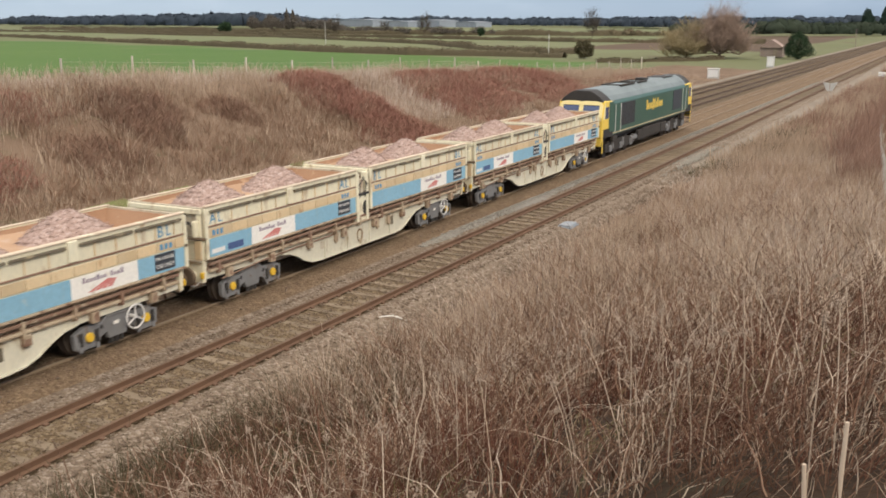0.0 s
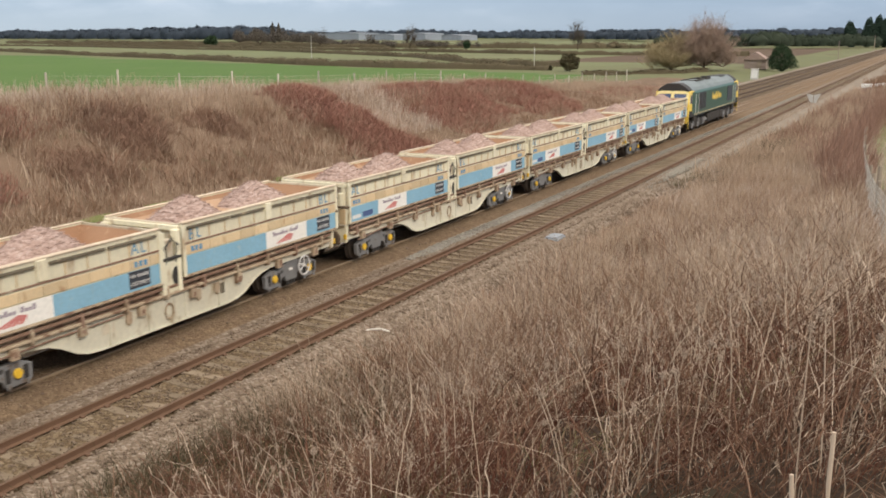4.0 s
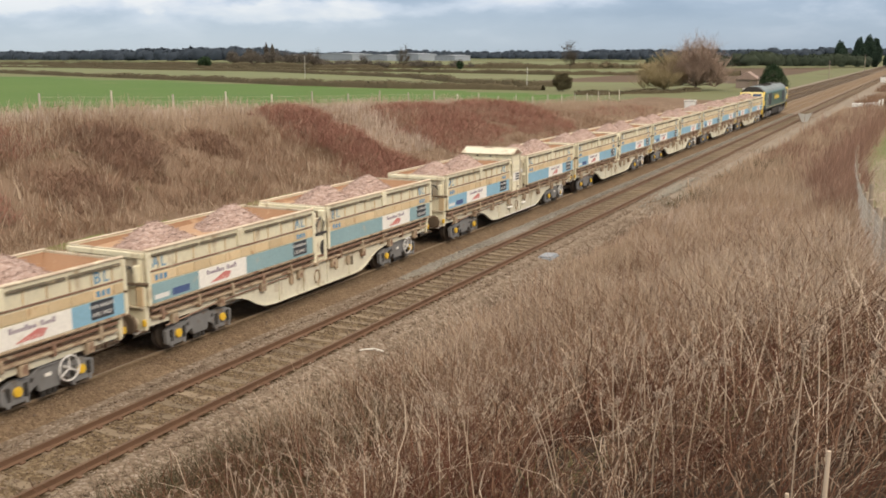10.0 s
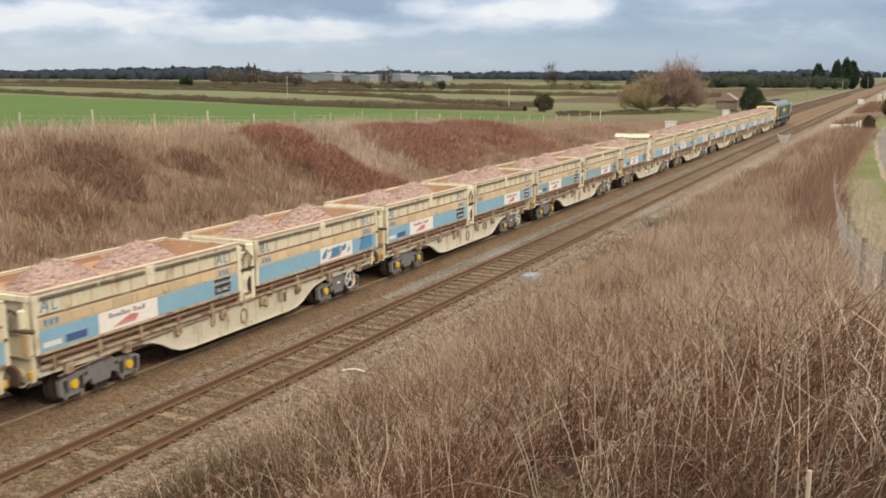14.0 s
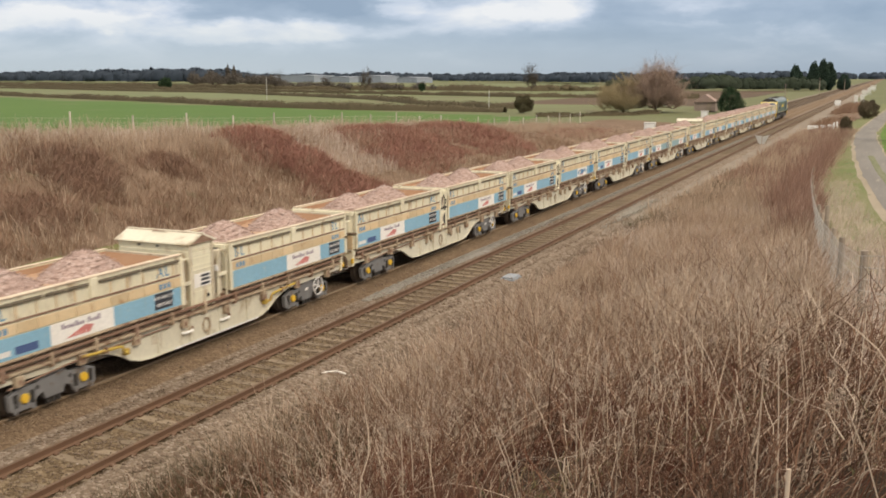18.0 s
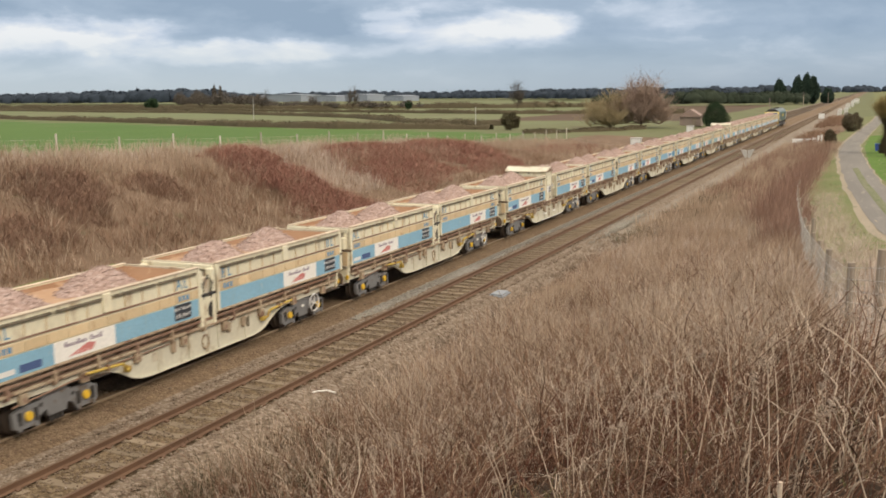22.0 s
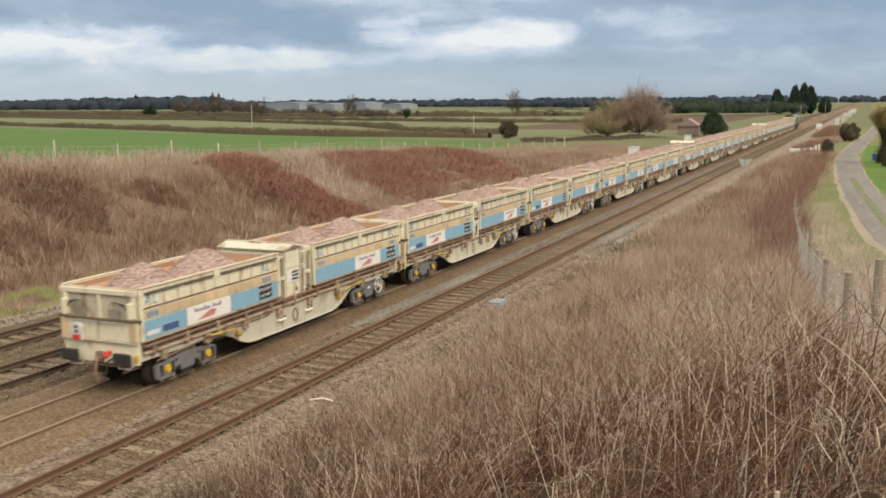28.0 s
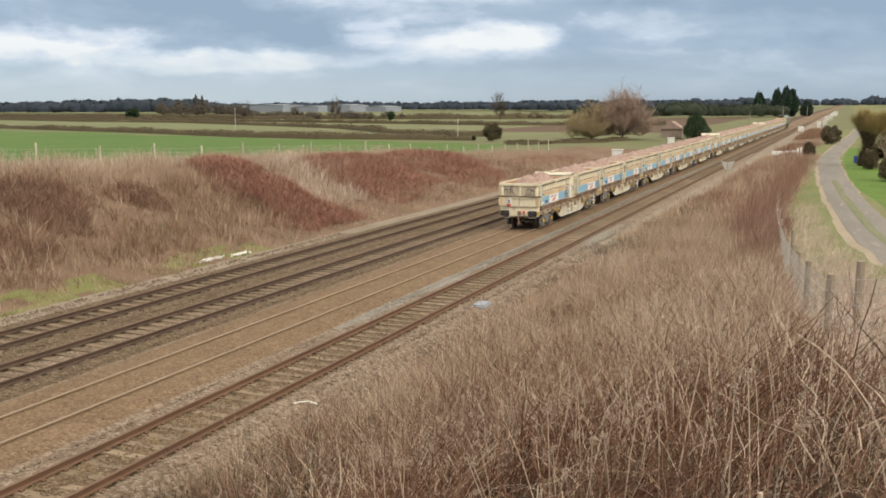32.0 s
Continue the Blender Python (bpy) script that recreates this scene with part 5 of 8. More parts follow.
def tipping_box(th, y0, y1, front, code, notice, blue):
    """One side-tipping box from y0 to y1."""
    k_ = (y1 - y0) / 6.35
    top, bot = 2.85, 1.46
    g = Geo()
    for s in (-1, 1):
        g.prism([(s * (WIDE - 0.07), bot), (s * WIDE, bot), (s * WIDE, top), (s * (WIDE - 0.07), top)], y0, y1, "y")
    bx = part("tipping_box", g, M["cream"], th, "cream painted tipping box with rust stains", 0.008)
    for ya, yb in ((y0, y0 + 0.07), (y1 - 0.07, y1)):
        part("end_panel", Geo().prism([(-WIDE + 0.072, bot), (WIDE - 0.072, bot), (WIDE - 0.072, top - 0.02), (-WIDE + 0.072, top - 0.02)], ya, yb, "y"), M["cream_dirty"], bx)
        yo, d = (ya, -1) if ya == y0 else (yb, 1)
        part("end_frame", Geo().box(-WIDE + 0.075, WIDE - 0.075, *sorted((yo, yo + d * 0.085)), 2.66, 2.80), M["cream"], bx, "", 0.015)
    tray = Geo()
    tray.add([(-WIDE + 0.075, y0 + 0.075, 2.78), (WIDE - 0.075, y0 + 0.075, 2.78), (WIDE - 0.075, y1 - 0.075, 2.78), (-WIDE + 0.075, y1 - 0.075, 2.78),
              (-0.85, y0 + 0.7, 2.06), (0.85, y0 + 0.7, 2.06), (0.85, y1 - 0.7, 2.06), (-0.85, y1 - 0.7, 2.06)],
             [(4, 5, 6, 7), (0, 1, 5, 4), (1, 2, 6, 5), (2, 3, 7, 6), (3, 0, 4, 7)])
    part("tray", tray, M["tray"], bx, "rusty brown inner tray")
    for s in (-1, 1):
        a, b = sorted((s * (WIDE - 0.10), s * (WIDE + 0.035)))
        part("top_rim", Geo().box(a, b, y0 - 0.01, y1 + 0.01, top - 0.02, top + (0.035 if s > 0 else 0.005)), M["rim"], bx, "cream rim rubbed to rust", 0.015)
        a, b = sorted((s * WIDE, s * (WIDE + 0.03)))
        part("side_rail", Geo().box(a, b, y0, y1, 2.30, 2.345), M["rust_rail"], bx, "rust-brown side rail", 0.006)
        cuts = [y0 + 0.02] + [y0 + (0.35 + k * 0.565) * k_ for k in range(1, 11)] + [y1 - 0.02] if s > 0 else [y0 + 0.02, y1 - 0.02]
        for ya, yb in zip(cuts, cuts[1:]):
            part("ochre_panel", Geo().box(*sorted((s * WIDE, s * (WIDE + 0.022))), ya + 0.008, yb - 0.008, 2.02, 2.26), M["rust_band"], bx, "ochre panel streaked with rust", 0.006)
        for k in range(11):
            yy = y0 + (0.35 + k * 0.565) * k_
            part("rib", Geo().box(*sorted((s * WIDE, s * (WIDE + 0.028))), yy - 0.011, yy + 0.011, 2.36, 2.68), M["rust_band"], bx)
        for ya, yb in ((y0 + 0.15, y0 + 1.62 * k_), (y0 + 1.70 * k_, y0 + 3.0 * k_), (y0 + 3.35 * k_, y0 + 4.75 * k_), (y0 + 4.83 * k_, y0 + 6.2 * k_)):
            part("hinge_bar", Geo().box(*sorted((s * (WIDE + 0.02), s * (WIDE + 0.075))), ya, yb, 2.685, 2.755), M["slot_dark"], bx, "dark grimy hinge slot", 0.01)
        part("centre_bracket", Geo().box(*sorted((s * WIDE, s * (WIDE + 0.06))), y0 + 3.05 * k_, y0 + 3.3 * k_, 2.36, 2.84), M["cream"], bx, "", 0.02)
        p0, p1 = y0 + 0.12, y1 - 0.05
        lo, hi = (1.87, 3.92) if not front else (y1 - y0 - 3.75, y1 - y0 - 1.7)
        part("blue_panel", Geo().box(*sorted((s * WIDE, s * (WIDE + 0.012))), p0, y0 + lo, 1.50, 1.99), M[blue], bx, "pale blue side panel")
        part("blue_panel", Geo().box(*sorted((s * WIDE, s * (WIDE + 0.012))), y0 + hi, p1, 1.50, 1.99), M[blue], bx, "pale blue side panel")
        part("white_panel", Geo().box(*sorted((s * WIDE, s * (WIDE + 0.013))), y0 + lo + 0.002, y0 + hi - 0.002, 1.50, 1.99), M["panel_white"], bx, "white panel with a red arrow mark")
        part("notice", Geo().box(*sorted((s * (WIDE + 0.012), s * (WIDE + 0.02))), y1 - 1.13, y1 - 0.42, 1.56, 1.985), M["sign_black"], bx, "black notice with white words", 0.004)
        part("drop_edge", Geo().box(*sorted((s * (WIDE - 0.02), s * (WIDE + 0.045))), y0, y1, 1.43, 1.49), M["runner"], bx, "", 0.01)
    lo = 1.87 if not front else y1 - y0 - 3.75
    logo_bars(bx, y0 + lo, WIDE + 0.0135, None)
    words(notice, 0.115, "letter_white", bx, y1 - 0.775, 1.86, WIDE + 0.023)["kind"] = "stuff"
    words("USE ONLY", 0.135, "letter_white", bx, y1 - 0.775, 1.67, WIDE + 0.023)["kind"] = "stuff"
    ends = [y0 + 0.5, y1 - 0.72] if front else [y0 + 0.45, y1 - 0.72]
    for yy in ends:
        for d, letter in zip((-0.15, 0.13), code):
            words(letter, 0.40, "letter_blue", bx, yy + d, 2.51, WIDE + 0.004, "letter")
        part("number_bar", Geo().box(WIDE + 0.022, WIDE + 0.026, yy - 0.21, yy - 0.11, 2.07, 2.21), M["letter_blue"], bx)
        part("number_bar", Geo().box(WIDE + 0.022, WIDE + 0.026, yy - 0.05, yy + 0.05, 2.07, 2.21), M["letter_blue"], bx)
        part("number_bar", Geo().box(WIDE + 0.022, WIDE + 0.026, yy + 0.11, yy + 0.21, 2.07, 2.21), M["letter_blue"], bx)
    if not front:
        part("writing_bar", Geo().box(WIDE + 0.012, WIDE + 0.016, y0 + 0.2, y0 + 0.72, 1.58, 1.70), M["letter_white"], bx)
        part("code_patch", Geo().box(WIDE + 0.012, WIDE + 0.016, y0 + 0.85, y0 + 1.5, 1.56, 1.74), M["mark_navy"], bx)
    # corner posts, cream castings at the box's ends
    for ya in (y0 + 0.02, y1 - 0.02):
        for s in (-1, 1):
            part("corner_post", Geo().prism([(s * (WIDE + 0.004), 1.46), (s * (WIDE + 0.05), 1.46), (s * (WIDE + 0.05), 1.95), (s * (WIDE + 0.03), 2.80), (s * (WIDE + 0.004), 2.80)], ya - 0.06, ya + 0.06, "y"), M["cream"], bx, "", 0.012)
    for ye, d in ((y0, -1), (y1, 1)):
        for xx in (-1.13, 0.0, 1.13):
            part("end_rib", Geo().box(xx - 0.06, xx + 0.06, *sorted((ye, ye + d * 0.07)), 1.5, 2.66), M["cream"], bx, "", 0.012)
    return bx


def load(th, y0, y1, seed, fill=1.0):
    """Two heaps of gravel in a tray, with loose stones on top."""
    g = Geo()
    nxx, nyy = 17, 41
    rows = []
    for j in range(nyy):
        for i in range(nxx):
            u, w = i / (nxx - 1) * 2 - 1, j / (nyy - 1)
            y = y0 + 0.1 + w * (y1 - y0 - 0.2)
            z = -0.2
            for cy, hh in ((0.24 * (y1 - y0), 0.84), (0.66 * (y1 - y0), 0.86)):
                cyy = cy + 0.25 * noise.noise((seed * 3.1, cy, 0))
                r = math.hypot(u * 1.02, (y - y0 - cyy) / 1.5)
                z = max(z, hh * fill * (1 - r ** 1.35) + 0.02)
            edge = min(1, (1 - abs(u)) * 5, w * 9, (1 - w) * 9)
            zz = 2.38 + (z + 0.07 * noise.noise((u * 2.5, y * 1.6, seed)) + 0.035 * noise.noise((u * 7, y * 5, seed))) * max(0.15, edge)
            rows.append((u * 1.2, y, min(zz, 3.25)))
    g.add(rows, [(j * nxx + i, j * nxx + i + 1, (j + 1) * nxx + i + 1, (j + 1) * nxx + i) for j in range(nyy - 1) for i in range(nxx - 1)])
    ld = part("gravel_load", g, M["gravel"], th, "two heaps of pinkish gravel", 0, True)
    g = Geo()
    mx_, my_ = 9, 31
    L = y1 - y0
    bed = []
    for j in range(my_):
        for i in range(mx_):
            u, y = i / (mx_ - 1) * 2 - 1, y0 + 0.09 + (L - 0.18) * j / (my_ - 1)
            fall = max(0.0, (y - (y1 - 1.25)) / 1.25)
            z = 2.66 - 0.42 * fall ** 0.8 - 0.05 * (1 - u * u) + 0.06 * noise.noise((u * 2, y * 0.9, seed + 2))
            bed.append((u * 1.225, y, z))
    g.add(bed, [(j * mx_ + i, j * mx_ + i + 1, (j + 1) * mx_ + i + 1, (j + 1) * mx_ + i) for j in range(my_ - 1) for i in range(mx_ - 1)])
    part("sand_bed", g, M["sand"], th, "brown sandy bed of the load", 0, True)
    pts = np.array(rows)
    hi = pts[(pts[:, 2] > 2.60)]
    n = 2600
    c = hi[RNG.choice(len(hi), n)] + np.stack([RNG.uniform(-0.08, 0.08, n), RNG.uniform(-0.08, 0.08, n), RNG.uniform(-0.02, 0.02, n)], 1)
    v, f = pebbles(c, RNG.uniform(0.013, 0.032, n))
    st = part("loose_gravel", np_mesh("loose_gravel", v, f, M["gravel_stones"]), None, ld)
    st["kind"] = "stuff"
    return ld


def wagon(notice, blue, power, label, lever=True, lamp=False, seed=1.0):
    th = thing("hopper_wagon", label, "freight wagon", "wagons of the train")
    # frame with its deep fish-bellied sills
    g = Geo().box(-0.45, 0.45, 0.1, 15.1, 0.72, 1.12)
    for y in (0.1, 4.2, 7.6, 11.0, 14.9):
        g.box(-1.16, 1.16, y, y + 0.16, 0.86, 1.12)
    part("frame", g, M["black_steel"], th, "dark grimy centre frame")
    for s in (-1, 1):
        out = [(0.05, 1.12), (0.05, 0.90), (3.35, 0.86), (3.75, 0.80), (4.1, 0.66), (4.5, 0.44), (4.85, 0.33), (5.3, 0.29), (9.9, 0.29), (10.35, 0.33), (10.7, 0.44), (11.1, 0.66), (11.45, 0.80), (11.85, 0.86), (15.15, 0.90), (15.15, 1.12)]
        sill = part("side_sill", Geo().prism(out, *sorted((s * 1.13, s * 1.17)), "x"), M["sill_cream"], th, "dirty cream fish-bellied sill")
        edge = Geo()
        low = out[2:14]
        for (ya, za), (yb, zb) in zip(low, low[1:]):
            edge.prism([(ya, za), (yb, zb), (yb, zb + 0.03), (ya, za + 0.03)], *sorted((s * 1.1, s * 1.215)), "x")
        part("sill_flange", edge, M["sill_cream"], sill)
        for yy in (5.6, 6.9, 8.25, 9.6):
            part("stiffener", Geo().box(*sorted((s * 1.17, s * 1.20)), yy - 0.035, yy + 0.035, 0.33, 1.06), M["sill_cream"], sill)
        if power:
            part("white_edge", Geo().box(*sorted((s * 1.215, s * 1.222)), 6.2, 10.1, 0.288, 0.34), M["hand_white"], sill, "white painted edge")
            for yy in (6.75, 8.45):
                part("lashing_bar", Geo().tube([(s * 1.19, yy - 0.2, 0.66), (s * 1.24, yy - 0.18, 0.65), (s * 1.25, yy + 0.18, 0.65), (s * 1.19, yy + 0.2, 0.66)], 0.042, 8), M["panel_white"], sill, "pale lashing bar")
                part("bar_bracket", Geo().box(*sorted((s * 1.17, s * 1.215)), yy + 0.2, yy + 0.28, 0.6, 0.76), M["rust_rail"], sill, "", 0.01)
        else:
            for yy in (6.2, 8.75, 9.5):
                part("sill_bracket", Geo().prism([(yy - 0.1, 0.98), (yy + 0.1, 0.98), (yy + 0.08, 0.7), (yy - 0.02, 0.66), (yy - 0.1, 0.74)], *sorted((s * 1.17, s * 1.23)), "x"), M["runner"], sill, "", 0.012)
            part("dark_plate", Geo().box(*sorted((s * 1.17, s * 1.178)), 9.62, 9.84, 0.62, 0.92), M["slot_dark"], sill)
        ring = [(s * 1.2, 7.62 + 0.15 * math.cos(2 * math.pi * k / 16), 0.66 + 0.2 * math.sin(2 * math.pi * k / 16)) for k in range(17)]
        part("sill_ring", Geo().tube(ring, 0.022, 6), M["runner"], sill, "oval rusty ring")
        part("grime_patch", Geo().box(*sorted((s * 1.17, s * 1.174)), 5.35, 5.75, 0.62, 0.86), M["cream_dirty"], sill)
        # two rusty runners with their brackets
        lo_r = part("runner", Geo().box(*sorted((s * 1.19, s * 1.29)), 0.1, 15.1, 1.08, 1.15), M["runner"], th, "cream runner flaking to rust", 0.012)
        part("runner", Geo().box(*sorted((s * 1.20, s * 1.28)), 0.1, 15.1, 1.26, 1.34), M["rust_rail"], th, "rust-brown runner", 0.012)
        part("sole_plate", Geo().box(*sorted((s * 1.09, s * 1.13)), 0.12, 15.08, 1.165, 1.45), M["runner"], th)
        part("walkway", Geo().box(*sorted((s * 0.6, s * 1.19)), 0.1, 15.1, 1.10, 1.16), M["rust_rail"], th)
        for k in range(11):
            yy = 0.45 + k * 1.41
            part("bracket", Geo().prism([(s * 1.17, 0.98), (s * 1.32, 1.02), (s * 1.32, 1.28), (s * 1.24, 1.42), (s * 1.17, 1.42)], yy - 0.04, yy + 0.04, "y"), M["runner" if k % 3 else "rust_rail"], lo_r, "", 0.01)
        for k in range(8):
            yy = 0.9 + k * 1.9
            lt = part("latch", Geo().box(*sorted((s * 1.17, s * 1.30)), yy - 0.11, yy + 0.11, 0.80, 1.06), M["runner"], lo_r, "", 0.015)
            part("latch_hole", Geo().box(*sorted((s * 1.30, s * 1.304)), yy - 0.05, yy + 0.05, 0.86, 0.97), M["rust_rail"], lt)
        if lever:
            for ya, yb in ((4.3, 2.75), (10.45, 12.0)):
                d = 1 if yb > ya else -1
                lv = part("lever", Geo().tube([(s * 1.32, ya, 0.74), (s * 1.34, ya + d * 0.16, 0.76), (s * 1.35, ya + d * 0.24, 0.92), (s * 1.35, ya + d * 0.34, 0.95), (s * 1.35, yb, 1.02)], 0.038, 8), M["lever_yellow"], th, "dull yellow release lever")
                part("lever_foot", Geo().box(*sorted((s * 1.17, s * 1.34)), ya - 0.07, ya + 0.07, 0.66, 0.82), M["lever_yellow"], lv, "", 0.02)
                part("lever_clip", Geo().box(*sorted((s * 1.29, s * 1.39)), ya + d * 0.8 - 0.03, ya + d * 0.8 + 0.03, 0.9, 1.06), M["rust_rail"], lv)
        # pipes behind the sill
        part("air_pipe", Geo().tube([(s * 1.22, 0.6, 0.80), (s * 1.22, 2.4, 0.92), (s * 1.22, 4.0, 0.96), (s * 1.22, 6.0, 0.97)], 0.022, 6), M["rust_rail"], th)
    bogie(th, 2.02, False)
    bogie(th, 13.09, True)
    boxes = ((-0.05, 6.5), (8.65, 15.37)) if power else ((-0.05, 7.3), (8.12, 15.37))
    tipping_box(th, *boxes[0], False, "AL", notice, blue)
    tipping_box(th, *boxes[1], True, "BL", notice, blue)
    load(th, *boxes[0], seed)
    load(th, *boxes[1], seed + 5.5)
    # the gap between the boxes: pedestal, bars and hoses
    g0, g1 = boxes[0][1], boxes[1][0]
    if not power:
        gp = part("pedestal", Geo().prism([(-1.24, 1.12), (1.24, 1.12), (1.27, 1.5), (1.27, 1.92), (1.2, 2.0), (-1.2, 2.0), (-1.27, 1.92), (-1.27, 1.5)], g0 + 0.16, g1 - 0.16, "y"), M["cream"], th, "cream pedestal between the boxes", 0.03)
        for s in (-1, 1):
            for yy, d in ((g0 + 0.12, 1), (g1 - 0.12, -1)):
                part("strut", Geo().box(*sorted((s * 1.08, s * 1.30)), yy - 0.08, yy + 0.08, 1.12, 2.72), M["cream"], gp, "", 0.02)
            part("dark_bar", Geo().box(*sorted((s * 1.20, s * 1.33)), g0 + 0.08, g1 - 0.08, 2.0, 2.07), M["black_steel"], gp, "dark bar across the gap", 0.015)
            part("cylinder", Geo().tube([(s * 1.12, (g0 + g1) / 2, 2.02), (s * 1.12, (g0 + g1) / 2, 2.5)], 0.17, 10), M["cream_dirty"], gp, "", 0.02)
            for k in range(3):
                q = (g1 - g0) * (0.16 + 0.06 * k)
                part("hose", Geo().tube([(s * 1.27, g0 + q, 1.9), (s * 1.30, g0 + q, 2.35), (s * 1.31, (g0 + g1) / 2, 2.50 + 0.05 * k), (s * 1.30, g1 - q, 2.35), (s * 1.27, g1 - q, 1.9)], 0.011, 6), M["grey_rubber"], gp, "thin looped hose")
            # thin black oval on the pedestal's face, painted as the shade in a hole
            part("dark_recess", Geo().prism([((g0 + g1) / 2 + 0.2 * math.cos(a) + 0.2, 1.55 + 0.25 * math.sin(a)) for a in np.linspace(0, 2 * math.pi, 13)[:-1]], *sorted((s * 1.27, s * 1.276)), "x"), M["black_steel"], gp)
    if power:
        cab = part("power_cabinet", Geo().box(-1.22, 1.22, 6.95, 8.0, 1.2, 2.86), M["cream"], th, "cream power unit cabinet with louvres", 0.03)
        eave, peak = (2.86, 3.04) if lamp else (3.02, 3.30)
        if not lamp:
            part("upper_wall", Geo().box(-1.22, 1.22, 6.97, 7.98, 2.86, eave), M["cream"], cab)
            for xx in (-0.5, 0.15):
                part("lifting_eye", Geo().prism([(xx + 0.05 * math.cos(q), 2.95 + 0.035 * math.sin(q)) for q in np.linspace(0, 2 * math.pi, 9)[:-1]], 6.955, 6.97, "y"), M["black_steel"], cab)
        part("cabinet_roof", Geo().prism([(6.86, eave), (8.09, eave), (8.09, eave + 0.05), (7.52, peak), (7.43, peak), (6.86, eave + 0.05)], -1.3, 1.3, "x"), M["sill_cream"], cab, "pitched cream cover", 0.02)
        part("ridge_cap", Geo().box(-1.32, 1.32, 7.40, 7.55, peak - 0.012, peak + 0.018), M["cream_dirty"], cab, "", 0.008)
        part("roof_handle", Geo().tube([(-0.3, 7.34, peak - 0.05), (-0.28, 7.31, peak), (0.12, 7.31, peak), (0.14, 7.34, peak - 0.05)], 0.014, 5), M["rust_rail"], cab)
        part("gable", Geo().prism([(6.98, eave + 0.03), (7.97, eave + 0.03), (7.51, peak - 0.05), (7.44, peak - 0.05)], 1.3, 1.312, "x"), M["rust_rail"], cab)
        for k in range(12):
            part("louvre", Geo().prism([(1.22, 2.30 + k * 0.042), (1.245, 2.29 + k * 0.042), (1.22, 2.325 + k * 0.042)], 7.06, 7.88, "y"), M["cream"], cab)
        pl = part("notice", Geo().box(1.22, 1.232, 7.12, 7.86, 1.80, 2.18), M["panel_white"], cab, "white notice with dark bars")
        for z in (1.87, 1.99, 2.10):
            part("writing_bar", Geo().box(1.232, 1.237, 7.42, 7.80, z - 0.035, z + 0.035), M["sign_black"], pl)
        lowp = part("lower_door", Geo().box(1.22, 1.234, 7.08, 7.88, 1.30, 1.70), M["cream"], cab, "", 0.006)
        part("door_latch", Geo().box(1.234, 1.25, 7.66, 7.74, 1.46, 1.56), M["black_steel"], lowp)
        for yy in (7.0, 7.95):
            part("corner_strip", Geo().box(1.215, 1.25, yy - 0.045, yy + 0.045, 1.2, eave), M["cream_dirty"], cab, "", 0.01)
        for yy in (6.75, 8.36):
            part("air_tank", Geo().tube([(1.02, yy, 1.4), (1.02, yy, 1.5), (1.02, yy, 2.55), (1.02, yy, 2.68)], 0.17, 12), M["cream_dirty"], th, "grimy upright tank", 0.02)
            part("tank_hoop", Geo().tube([(1.24, yy - 0.2, 1.3), (1.25, yy - 0.2, 2.5), (1.25, yy - 0.1, 2.68), (1.25, yy + 0.1, 2.68), (1.25, yy + 0.2, 2.5), (1.24, yy + 0.2, 1.3)], 0.028, 6), M["cream"], th, "cream tubular hoop")
            part("hoop_rung", Geo().box(1.235, 1.26, yy - 0.2, yy + 0.2, 1.95, 2.05), M["cream"], th)
            part("tank_recess", Geo().box(0.8, 1.0, yy - 0.22, yy + 0.22, 1.16, 2.7), M["dusty"], th)
        part("lamp_box", Geo().box(1.15, 1.27, 8.08, 8.2, 2.12, 2.28), M["hand_white"], cab)
    # ends: headstocks, buffers, couplings, hoses
    for ye, d in ((0.0, -1), (15.2, 1)):
        hs = part("headstock", Geo().prism([(-1.2, 0.82), (1.2, 0.82), (1.25, 1.44), (-1.25, 1.44)], *sorted((ye - d * 0.02, ye + d * 0.12)), "y"), M["cream"], th, "", 0.02)
        for s in (-1, 1):
            b = Geo().prism([(s * 0.87 + 0.13 * math.cos(a), 1.02 + 0.13 * math.sin(a)) for a in np.linspace(0, 2 * math.pi, 15)[:-1]], *sorted((ye + d * 0.12, ye + d * 0.30)), "y")
            bf = part("buffer", b, M["cream_dirty"], th, "", 0.015)
            oblong = lamp and d < 0
            rim_ = [(s * 0.87 + u, 1.02 + w) for u, w in ((-0.27, -0.16), (0.27, -0.16), (0.29, 0), (0.27, 0.16), (-0.27, 0.16), (-0.29, 0))] if oblong else [(s * 0.87 + 0.25 * math.cos(a), 1.02 + 0.25 * math.sin(a)) for a in np.linspace(0, 2 * math.pi, 21)[:-1]]
            part("buffer_head", Geo().prism(rim_, *sorted((ye + d * 0.28, ye + d * 0.38)), "y"), M["black_steel" if oblong else "bar_brown"], bf, "black oblong buffer head" if oblong else "rusty round buffer head", 0.025)
            hz = Geo()
            for k in range(4):
                xx = s * (0.40 + 0.11 * k)
                hz.tube([(xx, ye + d * 0.175, 2.04), (xx, ye + d * 0.175, 2.28), (xx + s * 0.04, ye + d * 0.18, 2.42 - 0.02 * k), (xx + s * 0.14, ye + d * 0.19, 2.50 - 0.02 * k), (s * (0.96 + 0.01 * k), ye + d * 0.2, 2.44 - 0.05 * k)], 0.014, 6)
            part("hose", hz, M["grey_rubber"], hs, "thin looped air hoses")
            part("end_block", Geo().box(s * 1.08 - 0.07, s * 1.08 + 0.07, *sorted((ye + d * 0.06, ye + d * 0.26)), 2.06, 2.5), M["cream"], hs, "", 0.03)
            part("lamp_bracket", Geo().box(s * 1.2 - 0.05, s * 1.2 + 0.05, *sorted((ye + d * 0.1, ye + d * 0.18)), 0.95, 1.12), M["yellow"], hs, "small yellow block", 0.015)
